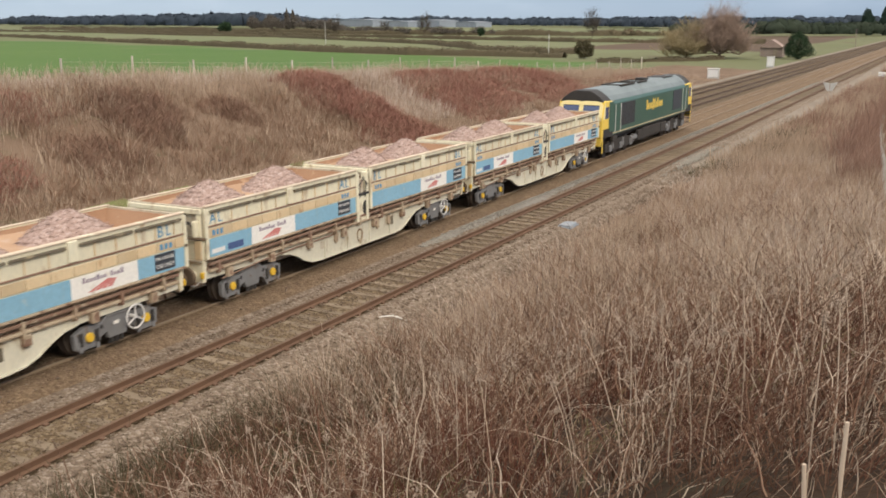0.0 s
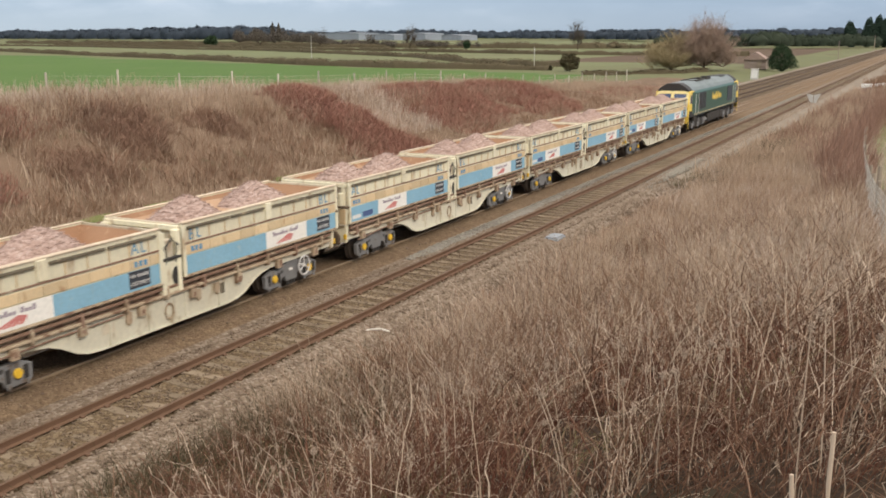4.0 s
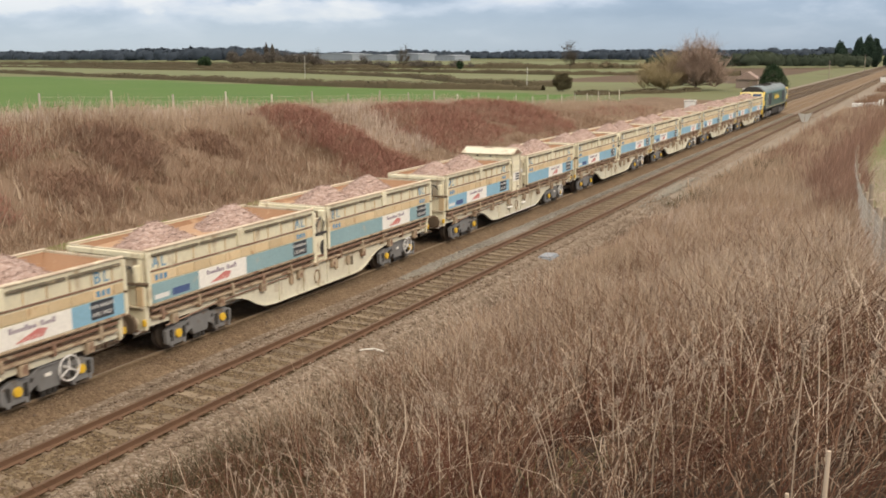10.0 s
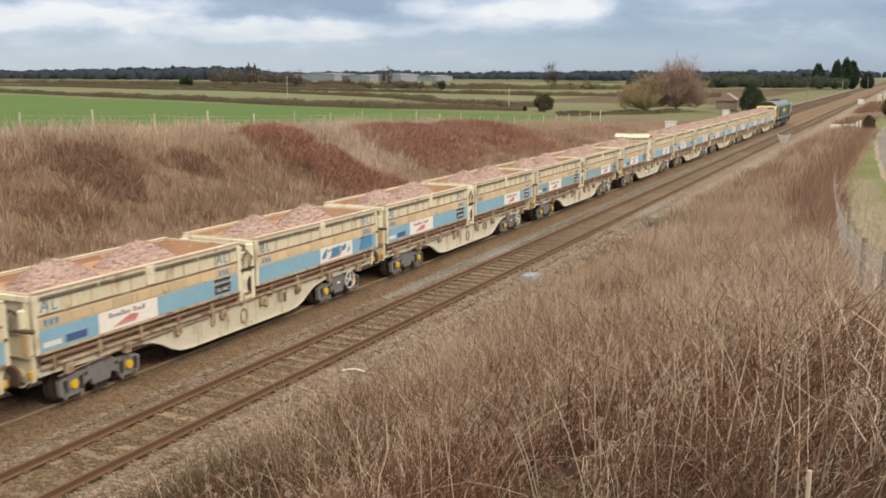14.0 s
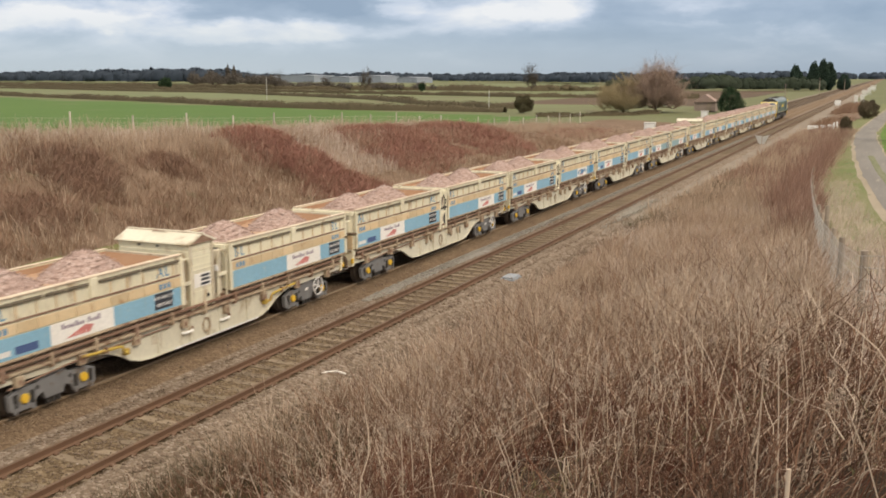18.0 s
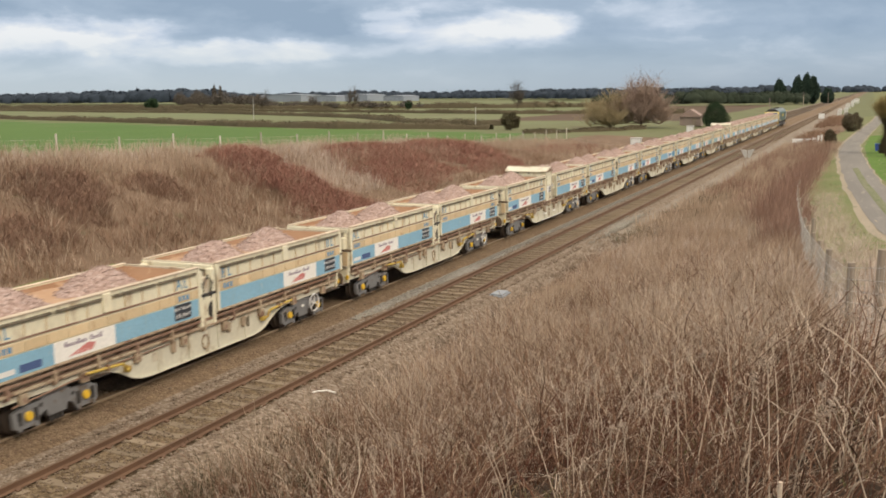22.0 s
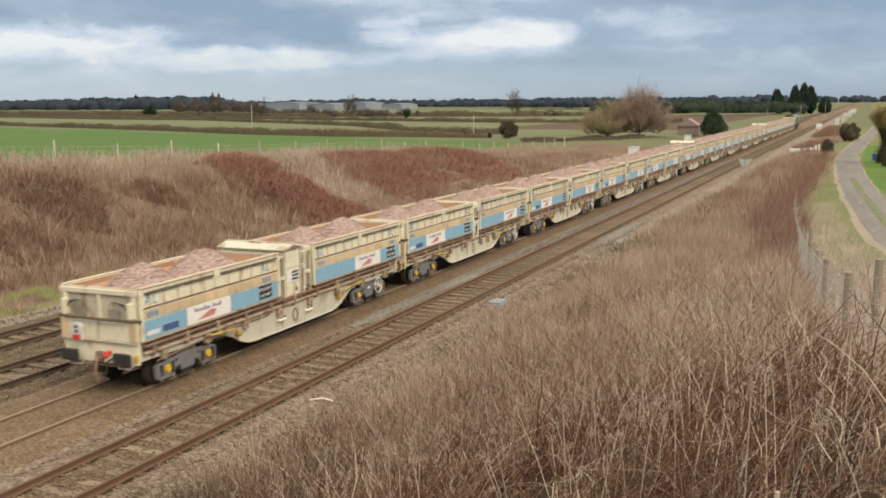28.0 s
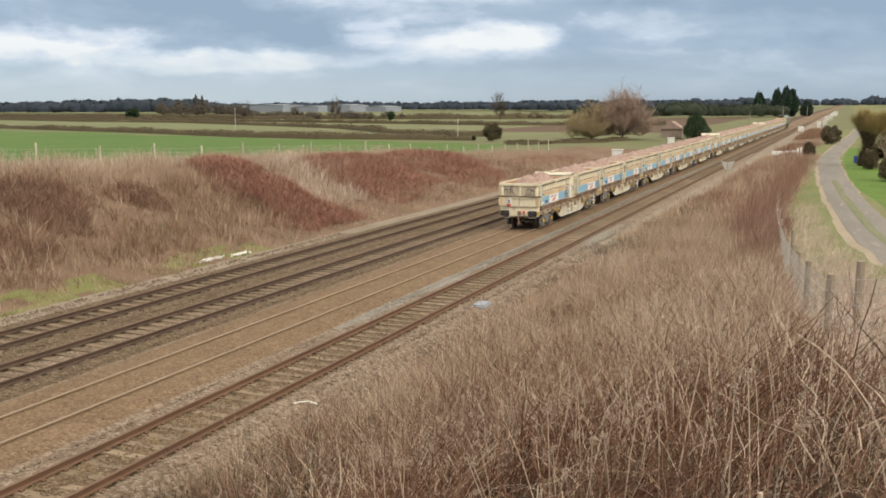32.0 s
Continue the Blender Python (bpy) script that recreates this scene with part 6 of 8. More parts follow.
            part("grab_rail", Geo().tube([(s * 0.6, ye + d * 0.14, 0.84), (s * 0.62, ye + d * 0.2, 0.74), (s * 1.0, ye + d * 0.2, 0.74), (s * 1.1, ye + d * 0.14, 0.86)], 0.016, 6), M["hand_white"], hs)
        arc = [(x, ye + d * (0.26 - 0.14 * (x / 1.38) ** 4), 2.03) for x in np.linspace(-1.38, 1.38, 11)]
        part("end_bar", Geo().tube(arc, 0.042, 8), M["bar_brown"], hs, "dark bar across the end")
        for xx in (-1.14, 0.0, 1.14):
            part("end_post", Geo().box(xx - (0.05 if xx == 0 else 0.11), xx + (0.05 if xx == 0 else 0.11), *sorted((ye + d * 0.16, ye + d * 0.20)), 1.46, 1.97), M["rust_band" if abs(xx) > 1 else "cream_dirty"], hs, "", 0.012)
        part("end_ledge", Geo().box(-1.22, 1.22, *sorted((ye + d * 0.12, ye + d * 0.2)), 1.40, 1.455), M["cream_dirty"], hs, "", 0.012)
        part("air_pipe", Geo().tube([(-1.1, ye + d * 0.15, 0.80), (-0.4, ye + d * 0.17, 0.78), (0.4, ye + d * 0.17, 0.78), (1.1, ye + d * 0.15, 0.80)], 0.022, 6), M["rust_rail"], hs)
        part("lower_end", Geo().prism([(-1.25, 1.44), (1.25, 1.44), (1.3, 1.98), (-1.3, 1.98)], *sorted((ye + d * 0.02, ye + d * 0.16)), "y"), M["cream"], hs, "", 0.03)
        cp = Geo().tube([(0, ye + d * 0.1, 1.0), (0, ye + d * 0.3, 0.95), (0, ye + d * 0.36, 0.7), (0.02, ye + d * 0.33, 0.42), (0, ye + d * 0.3, 0.3)], 0.04, 8)
        cp.box(-0.1, 0.1, *sorted((ye + d * 0.1, ye + d * 0.22)), 0.9, 1.14)
        part("coupling", cp, M["rust_rail"], hs, "rusty screw coupling")
        part("air_cock", Geo().tube([(0.3, ye + d * 0.12, 1.12), (0.3, ye + d * 0.24, 1.12), (0.31, ye + d * 0.32, 1.02)], 0.065, 8), M["aspect_red"], hs, "red brake hose cock")
        part("brake_pipe", Geo().tube([(0.35, ye + d * 0.14, 0.95), (0.36, ye + d * 0.32, 0.9), (0.3, ye + d * 0.3, 0.6), (0.15, ye + d * 0.33, 0.55)], 0.03, 6), M["grey_rubber"], hs)
    if lamp:
        lp = part("tail_lamp", Geo().prism([(-0.78, 1.42), (-0.46, 1.42), (-0.46, 1.78), (-0.54, 1.90), (-0.70, 1.90), (-0.78, 1.78)], -0.32, -0.18, "y"), M["hand_white"], th, "white portable tail lamp with a red lens", 0.01)
        part("lens", Geo().box(-0.75, -0.49, -0.335, -0.321, 1.43, 1.57), M["aspect_red"], lp)
        for zz in (1.66, 1.78):
            part("dark_lens", Geo().prism([(-0.62 + 0.055 * math.cos(a), zz + 0.045 * math.sin(a)) for a in np.linspace(0, 2 * math.pi, 13)[:-1]], -0.332, -0.321, "y"), M["sign_black"], lp)
    return th


BASE = "cream and blue bogie tipping wagon loaded with pink gravel"
protos = {
    "a": wagon("PEA GRAVEL", "panel_blue", False, BASE, False, False, 1.0),
    "ap": wagon("PEA GRAVEL", "panel_blue", True, "cream and blue tipping wagon with power unit cabinet, gravel loaded", False, False, 2.0),
    "t": wagon("BULK BALLAST", "panel_teal", False, "cream tipping wagon with faded teal panels, gravel loaded", False, False, 3.0),
    "b": wagon("BULK BALLAST", "panel_blue", False, BASE, False, False, 4.0),
    "c": wagon("BULK BALLAST", "panel_blue", False, "cream and blue tipping wagon with yellow levers, loaded with gravel", True, False, 7.0),
    "bp": wagon("BULK BALLAST", "panel_blue", True, "cream and blue tipping wagon with power unit cabinet, gravel loaded", True, False, 5.0),
    "last": wagon("BULK BALLAST", "panel_blue", True, "last cream and blue tipping wagon with tail lamp and power cabinet", True, True, 6.0),
}
ORDER = ["a", "a", "a", "a", "ap", "t", "b", "b", "b", "bp", "c", "c", "c", "c", "last"]
WAGONS, used = [], set()
for i, k in enumerate(ORDER):
    y = REAR - PITCH * (i + 1) - GAP * (i // 5)
    if k in used:
        w = copy_thing(protos[k], Matrix.Translation((X2, y, 0)))
    else:
        w = protos[k]
        w.matrix_world = Matrix.Translation((X2, y, 0))
        used.add(k)
    WAGONS.append((w, y))


# blue paint daubed over one wagon's white panel
for a, b, z0, z1 in ((11.7, 12.0, 1.62, 1.88), (12.25, 12.85, 1.6, 1.93), (12.9, 13.25, 1.72, 1.92), (13.3, 13.5, 1.62, 1.84), (14.15, 15.05, 1.54, 1.99)):
    g = Geo().prism([(a, z0 + 0.04), (a + 0.1, z0), (b - 0.08, z0 + 0.03), (b, z0 + 0.12), (b - 0.05, z1), (a + 0.14, z1 - 0.04)], WIDE + 0.021, WIDE + 0.030, "x")
    part("paint_daub", g, M["letter_blue"], WAGONS[7][0], "blue paint daub")


def locomotive():
    """Six-axle diesel with a cab at each end; 0 is the rear buffer face, 21.35 the front one."""
    th = thing("diesel_locomotive", "dark green diesel locomotive with yellow cab ends", "locomotive")
    W = 1.32
    side = [(-W, 1.22), (W, 1.22), (W, 3.05), (W - 0.10, 3.22)]
    roof = [(W - 0.10, 3.22), (W - 0.28, 3.48), (W - 0.62, 3.72), (0.45, 3.84), (-0.45, 3.84), (-W + 0.62, 3.72), (-W + 0.28, 3.48), (-W + 0.10, 3.22)]
    body = part("body", Geo().prism([(-W, 1.32), (W, 1.32), (W, 3.05), (W - 0.10, 3.22), (-W + 0.10, 3.22), (-W, 3.05)], 2.45, 18.9, "y"), M["loco_green"], th, "dark green body side", 0.02)
    part("roof", Geo().prism([(W - 0.10, 3.221)] + roof[1:-1] + [(-W + 0.10, 3.221)], 2.2, 19.15, "y"), M["loco_roof"], th, "grey weathered roof")
    part("waist_stripe", Geo().box(W, W + 0.006, 2.5, 18.85, 1.40, 1.45), M["rust_band"], body, "thin yellow stripe")
    part("grille", Geo().box(W, W + 0.02, 3.9, 6.6, 1.7, 3.0), M["sign_black"], body, "dark air intake grille")
    for k in range(14):
        part("slat", Geo().box(W + 0.02, W + 0.035, 3.95, 6.55, 1.75 + k * 0.09, 1.79 + k * 0.09), M["black_steel"], body)
    part("grille", Geo().box(W, W + 0.02, 15.4, 17.6, 1.7, 3.0), M["sign_black"], body, "dark radiator grille")
    for k in range(11):
        part("writing_bar", Geo().box(W, W + 0.008, 9.1 + k * 0.34, 9.1 + k * 0.34 + 0.25, 2.22 - (0.1 if k == 4 else 0), 2.58 + (0.22 if k in (0, 4, 5, 7) else 0)), M["loco_yellow"], body, "yellow lettering bar")
    for y in (2.7, 3.7, 17.8, 18.7):
        part("handrail", Geo().tube([(W + 0.05, y, 1.5), (W + 0.07, y, 1.6), (W + 0.07, y, 2.95), (W + 0.05, y, 3.0)], 0.02, 6), M["hand_white"], body)
    for a, b in ((15.6, 18.0),):
        part("roof_fan", Geo().box(-0.6, 0.6, a, b, 3.835, 3.88), M["black_steel"], th, "dark roof hatch", 0.02)
    for a, b in ((6.0, 8.8), (9.6, 11.4)):
        rim = Geo().box(-0.62, -0.5, a, b, 3.80, 3.9).box(0.5, 0.62, a, b, 3.80, 3.9).box(-0.5, 0.5, a, a + 0.12, 3.84, 3.9).box(-0.5, 0.5, b - 0.12, b, 3.84, 3.9)
        part("hatch_rim", rim, M["dusty"], th, "dark rim of a roof hatch")
    part("exhaust", Geo().box(-0.35, 0.35, 12.0, 12.7, 3.84, 3.98), M["black_steel"], th, "", 0.02)
    for end in (0, 1):
        def fy(y):
            return y if end == 0 else 21.35 - y
        cab = part("cab", Geo().prism([(fy(0.62), 1.30), (fy(1.5), 1.30), (fy(2.45), 1.48), (fy(2.45), 3.22), (fy(1.15), 3.30), (fy(0.98), 3.22), (fy(0.66), 2.35)], -W, W, "x"), M["loco_yellow"], th, "bright yellow cab", 0.05)
        part("cab_roof", Geo().prism([(W - 0.06, 3.225)] + [(x, z) for x, z in roof[1:-1]] + [(-W + 0.06, 3.225)], *sorted((fy(0.95), fy(2.2))), "y"), M["black_steel"], cab, "dark curved cab roof", 0.03)
        part("cab_side", Geo().prism([(fy(1.72), 1.46), (fy(2.46), 1.49), (fy(2.46), 3.18), (fy(1.72), 3.18)], W, W + 0.006, "x"), M["loco_green"], cab, "green cab side")
        part("side_window", Geo().box(W + 0.006, W + 0.016, *sorted((fy(1.05), fy(1.62))), 2.32, 2.95), M["glass"], cab, "dark side window", 0.004)
        for s in (-1, 1):
            a, b = sorted((s * 0.12, s * 1.04))
            y_lo, y_hi = fy(0.665), fy(0.975)
            d = -0.02 if end == 0 else 0.02
            g = Geo().add([(a, y_lo + d, 2.42), (b, y_lo + d, 2.42), (b, y_hi + d, 3.16), (a, y_hi + d, 3.16), (a, y_lo - d, 2.42), (b, y_lo - d, 2.42), (b, y_hi - d, 3.16), (a, y_hi - d, 3.16)],
                          [(3, 2, 1, 0), (4, 5, 6, 7), (0, 1, 5, 4), (1, 2, 6, 5), (2, 3, 7, 6), (3, 0, 4, 7)])
            part("windscreen", g, M["glass"], cab, "blue-grey reflecting windscreen", 0.01)
            part("wiper", Geo().tube([(s * 0.3, fy(0.62), 2.42), (s * 0.6, fy(0.76), 2.85)], 0.014, 5), M["black_steel"], cab)
            b = Geo().prism([(s * 0.87 + 0.14 * math.cos(t), 1.02 + 0.14 * math.sin(t)) for t in np.linspace(0, 2 * math.pi, 15)[:-1]], *sorted((fy(0.12), fy(0.62))), "y")
            bf = part("buffer", b, M["black_steel"], th)
            part("buffer_head", Geo().box(s * 0.87 - 0.28, s * 0.87 + 0.28, *sorted((fy(0.0), fy(0.12))), 0.86, 1.18), M["black_steel"], bf, "", 0.03)
            part("lamp_cluster", Geo().box(s * 0.9 - 0.2, s * 0.9 + 0.2, *sorted((fy(0.56), fy(0.63))), 1.52, 1.74), M["sign_black"], cab, "", 0.01)
        part("skirt", Geo().prism([(-W + 0.1, 0.85), (W - 0.1, 0.85), (W, 1.30), (-W, 1.30)], *sorted((fy(0.62), fy(0.74))), "y"), M["loco_yellow"], th, "yellow bufferbeam skirt", 0.02)
        for z in (0.45, 0.75, 1.05):
            part("step", Geo().box(W - 0.3, W - 0.02, *sorted((fy(0.8), fy(1.15))), z, z + 0.04), M["dusty"], th)
        part("step_plate", Geo().box(W - 0.05, W - 0.02, *sorted((fy(0.74), fy(0.86))), 0.45, 1.3), M["loco_yellow"], th, "yellow step side plate")
        part("cab_door", Geo().box(W + 0.006, W + 0.014, *sorted((fy(1.82), fy(2.35))), 1.55, 3.1), M["loco_green"], cab, "", 0.004)
        def lean(x, z, off):
            return (x, fy(0.66 + 0.32 * (z - 2.35) / 0.87 - off), z)
        sur = Geo()
        arch = [(-1.24, 3.06), (-1.10, 3.24), (-0.6, 3.34), (-0.12, 3.28), (0.0, 3.24), (0.12, 3.28), (0.6, 3.34), (1.10, 3.24), (1.24, 3.06)]
        for shape in ([(-1.24, 2.3), (-1.04, 2.3), (-1.04, 3.1), (-1.24, 3.1)], [(-0.12, 2.3), (0.12, 2.3), (0.12, 3.1), (-0.12, 3.1)], [(1.04, 2.3), (1.24, 2.3), (1.24, 3.1), (1.04, 3.1)], [(-1.24, 2.26), (1.24, 2.26), (1.24, 2.42), (-1.24, 2.42)], arch):
            m_ = len(shape)
            sur.add([lean(x, z, 0.055) for x, z in shape] + [lean(x, z, -0.03) for x, z in shape],
                    [tuple(range(m_)), tuple(range(2 * m_ - 1, m_ - 1, -1))] + [(i, m_ + i, m_ + (i + 1) % m_, (i + 1) % m_) for i in range(m_)])
        part("window_surround", sur, M["loco_cream"], cab, "pale yellow windscreen surround", 0.012)
        part("corner_post", Geo().prism([(fy(0.68), 2.3), (fy(1.02), 2.3), (fy(1.12), 3.2), (fy(0.98), 3.2)], W, W + 0.012, "x"), M["loco_cream"], cab, "pale yellow corner post")
        # plate set proud of the side, its black stands for the cut-away's shade
        part("cab_recess", Geo().prism([(fy(0.80), 1.28), (fy(2.44), 1.28), (fy(2.44), 1.50), (fy(1.7), 1.76), (fy(0.80), 1.76)], W, W + 0.01, "x"), M["black_steel"], cab, "black plate for the shaded recess under the cab side")
        cyb = 4.55 if end == 0 else 16.8
        g = Geo()
        for s in (-1, 1):
            g.prism([(cyb - 2.7, 0.42), (cyb - 2.5, 0.34), (cyb + 2.5, 0.34), (cyb + 2.7, 0.42), (cyb + 2.7, 0.78), (cyb + 1.2, 0.98), (cyb - 1.2, 0.98), (cyb - 2.7, 0.78)], *sorted((s * 0.98, s * 1.12)), "x")
        bo = part("bogie", g, M["dusty"], th, "dusty black three-axle bogie", 0.02)
        for k in (-1.95, 0, 1.95):
            ws = part("wheelset", wheelset(0.53), None, bo, "dark steel wheels on an axle")
            ws.matrix_local = Matrix.Translation((0, cyb + k, 0.53))
            ws["radius"] = 0.53
            for s in (-1, 1):
                part("axlebox", Geo().box(*sorted((s * 1.12, s * 1.22)), cyb + k - 0.2, cyb + k + 0.2, 0.34, 0.72), M["bogie"], bo, "", 0.04)
                part("spring", Geo().tube([(s * 1.14, cyb + k + 0.4, 0.5), (s * 1.14, cyb + k + 0.4, 0.95)], 0.10, 8), M["bogie"], bo)
    part("fuel_tank", Geo().prism([(-1.2, 0.42), (1.2, 0.42), (1.28, 0.6), (1.28, 1.16), (-1.28, 1.16), (-1.28, 0.6)], 8.6, 12.7, "y"), M["dusty"], th, "dusty black fuel tank", 0.03)
    part("underframe", Geo().box(-0.92, 0.92, 0.8, 20.55, 0.98, 1.315), M["black_steel"], th, "dusty black underframe")
    for k, (ya, yb, z0, z1) in enumerate(((2.6, 3.4, 0.9, 1.27), (7.6, 8.6, 0.5, 1.1), (12.7, 13.9, 0.5, 1.1), (18.0, 18.8, 0.9, 1.27))):
        part("equipment_box", Geo().box(1.1, 1.31, ya, yb, z0, z1), M["dusty"], th, "", 0.03)
    for ya, yb in ((6.4, 8.0), (13.2, 14.8)):
        part("air_reservoir", Geo().prism([(1.1 + 0.16 * math.cos(a), 0.72 + 0.16 * math.sin(a)) for a in np.linspace(0, 2 * math.pi, 13)[:-1]], ya, yb, "y"), M["bogie"], th, "", 0.02)
    part("footboard", Geo().box(0.92, 1.34, 2.6, 18.8, 1.285, 1.315), M["dusty"], th)
    return th


LOCO = locomotive()
LOCO.matrix_world = Matrix.Translation((X2, FIRST - 0.15, 0))


# ---- far things ----
def gz(x, y):
    return float(ground(x, y))


def leafy(n, rx, ry, rz, size, shell=0.55, squash=None):
    """Small three-sided flakes filling an uneven crown."""
    a, u = RNG.uniform(0, 2 * np.pi, n), RNG.uniform(-1, 1, n)
    r = RNG.uniform(shell, 1, n) ** 0.6
    s = np.sqrt(1 - u * u)
    d = np.stack([np.cos(a) * s, np.sin(a) * s, u], 1)
    lump = np.array([1 + 0.45 * noise.noise(Vector(v * 1.7) + Vector((rx, ry, 3.3))) for v in d])
    c = d * (r * lump)[:, None] * np.array([rx, ry, rz])
    tri = RNG.normal(0, size, (n, 3, 3))
    return (c[:, None, :] + tri).reshape(-1, 3), np.arange(n * 3).reshape(n, 3)


def bush(name, x, y, rx, ry, hgt, n, size, material, label, cat="bush", group="", cone=0.0):
    th = thing(name, label, cat, group, Matrix.Translation((x, y, gz(x, y))))
    part("trunk", Geo().tube([(0, 0, -0.2), (0.05, 0, hgt * 0.3), (0, 0.1, hgt * 0.6)], hgt * 0.035 + 0.03, 7, 0.03), M["twig"], th)
    v, f = leafy(n, rx, ry, hgt * 0.5, size)
    v[:, 2] += hgt * 0.52
    v[:, :2] *= (1 - cone * np.clip(v[:, 2] / hgt, 0, 1))[:, None]
    v[:, 2] = np.maximum(v[:, 2], 0.0)
    part("crown", np_mesh("crown", v, f, material), None, th)
    return th


def bare_tree(name, x, y, hgt, spread, seed, material, label, limbs=9, forks=7, fine=1500, stem=0.3, low=0.1, high=0.22):
    """A tapered trunk, limbs that fork, and a crown of fine twigs."""
    r = random.Random(seed)
    th = thing(name, label, "tree", "", Matrix.Translation((x, y, gz(x, y))))
    g = Geo()
    g.tube([(0, 0, -0.3), (0.05, 0, hgt * high * 0.6), (0, 0.05, hgt * high)], stem, 8, stem * 0.7)
    part("trunk", g, M["twig"], th)
    tips = []
    g = Geo()
    for i in range(limbs):
        a = 2 * math.pi * (i + r.uniform(-0.3, 0.3)) / limbs
        reach, up = spread * r.uniform(0.3, 0.85), hgt * r.uniform(0.45, 0.9)
        if low < 0.05:
            reach = spread * math.sqrt(r.uniform(0.02, 0.85))
            up = hgt * 0.86 * math.sqrt(max(0.1, 1 - (reach / spread) ** 2)) * r.uniform(0.35, 1.0)
        b0 = Vector((0, 0, hgt * r.uniform(low, high)))
        b1 = Vector((math.cos(a) * reach * 0.55, math.sin(a) * reach * 0.55, up * (0.42 if low < 0.05 else 0.45)))
        b2 = Vector((math.cos(a) * reach * 0.8, math.sin(a) * reach * 0.8, up))
        g.tube([b0, b1, b2], stem * 0.5, 6, 0.03)
        for k in range(forks):
            t = r.uniform(0.35, 1.0)
            s = (b0.lerp(b1, t * 2) if t < 0.5 else b1.lerp(b2, t * 2 - 1))
            e = s + Vector((r.uniform(-1, 1) * spread * 0.32, r.uniform(-1, 1) * spread * 0.32, r.uniform(0.05, 0.3) * hgt))
            g.tube([s, s.lerp(e, 0.5) + Vector((0, 0, 0.1)), e], stem * 0.16, 5, 0.02)
            tips += [(s, e)] * 3
    part("limb", g, M["twig"] if hgt < 7 or fine < 9000 else material, th)
    n = fine
    pick = [tips[r.randrange(len(tips))] for _ in range(n)]
    base = np.array([p[0].lerp(p[1], r.random()) for p in pick])
    tw = stalks(base, RNG.uniform(0.08, 0.2, n) * hgt, RNG.normal(0, 0.8, (n, 2)), np.abs(RNG.normal(0.1, 0.2, n)), np.full(n, 0.0012 * hgt + 0.012), 2, 2)
    part("crown", np_mesh("crown", *tw, material), None, th)
    return th


# the wide pollard willow, the evergreen and the brick hut beside the line
bare_tree("willow_tree", -50.6, 207, 8.4, 7.8, 4, M["willow"], "low spreading bare willow with olive-brown twigs", 30, 13, 17000, 0.2, 0.01, 0.14)
bare_tree("bare_tree", -44.6, 210, 12.4, 8.4, 9, M["purple_twigs"], "tall bare tree with purple-brown twigs beside a willow", 34, 12, 15000, 0.24, 0.04, 0.22)
bush("evergreen_tree", -31.0, 222, 3.5, 3.2, 5.7, 12000, 0.10, M["evergreen"], "dense dark evergreen beside the line", "tree", "", 0.5)
hut = thing("brick_hut", "small brick lineside hut with a tiled roof", "hut", "", Matrix.Translation((-37, 228, gz(-37, 228))))
part("wall", Geo().box(-2.3, 2.3, -2, 2, 0, 2.0), M["brick"], hut, "red brick wall")
part("roof", Geo().prism([(-2.6, 2.0), (2.6, 2.0), (0, 3.7)], -2.3, 2.3, "y"), M["roof_tile"], hut, "worn tiled roof")
part("door", Geo().box(0.4, 1.3, -2.05, -2.0, 0, 1.85), M["post"], hut)


def cabinet(x, y, w, d, hgt, label):
    th = thing("relay_cabinet", label, "lineside cabinet", "lineside cabinets", Matrix.Translation((x, y, gz(x, y))))
    part("body", Geo().box(-w / 2, w / 2, -d / 2, d / 2, 0.15, hgt), M["concrete"], th, "", 0.02)
    part("lid", Geo().box(-w / 2 - 0.06, w / 2 + 0.06, -d / 2 - 0.06, d / 2 + 0.06, hgt, hgt + 0.08), M["white_paint"], th, "", 0.015)
    part("plinth", Geo().box(-w / 2 - 0.05, w / 2 + 0.05, -d / 2 - 0.05, d / 2 + 0.05, -0.1, 0.15), M["concrete"], th)
    part("door", Geo().box(-w / 2 + 0.06, w / 2 - 0.06, -d / 2 - 0.015, -d / 2, 0.25, hgt - 0.1), M["white_paint"], th)
    return th


cabinet(-30.6, 141, 1.5, 0.8, 1.35, "pale grey lineside relay cabinet on a plinth")
cabinet(-29.6, 181, 1.2, 0.8, 1.75, "tall pale lineside cabinet")
# two pale marker boards low beside the nearest rails
brd = thing("marker_boards", "pair of pale boards on a short frame beside rails", "lineside boards", "", Matrix.Translation((-13.0, 120, -0.3)))
for s in (-1, 1):
    part("board", Geo().prism([(s * 0.04, 0.1), (s * 0.3, 0.15), (s * 0.8, 1.15), (s * 0.04, 1.0)], -0.03, 0.03, "y"), M["concrete"], brd, "pale weathered board")
    part("post", Geo().box(s * 0.5 - 0.04, s * 0.5 + 0.04, 0.03, 0.09, -0.1, 1.1), M["post"], brd)
part("rail", Geo().box(-0.95, 0.95, 0.031, 0.07, 0.6, 0.68), M["post"], brd)
# the flat bluish lid at the ballast's edge, the pale stick and the sacks
lid = thing("cable_pit_lid", "pale blue-grey plastic cable pit cover in the grass", "pit cover", "", Matrix.Translation((-13.0, 35.7, -0.2)))
part("lid", Geo().box(-0.24, 0.24, -0.42, 0.42, 0.03, 0.09), M["blue_plastic"], lid, "", 0.03)
part("rim", Geo().box(-0.29, 0.29, -0.48, 0.48, -0.08, 0.03), M["blue_plastic"], lid, "", 0.02)
solid("stick", Geo().tube([(-13.25, 21.68, -0.2), (-13.08, 21.82, -0.15), (-12.85, 21.95, -0.14), (-12.6, 21.98, -0.19)], 0.016, 6, 0.022), M["panel_white"], "pale bare stick lying on the ballast", "stick")
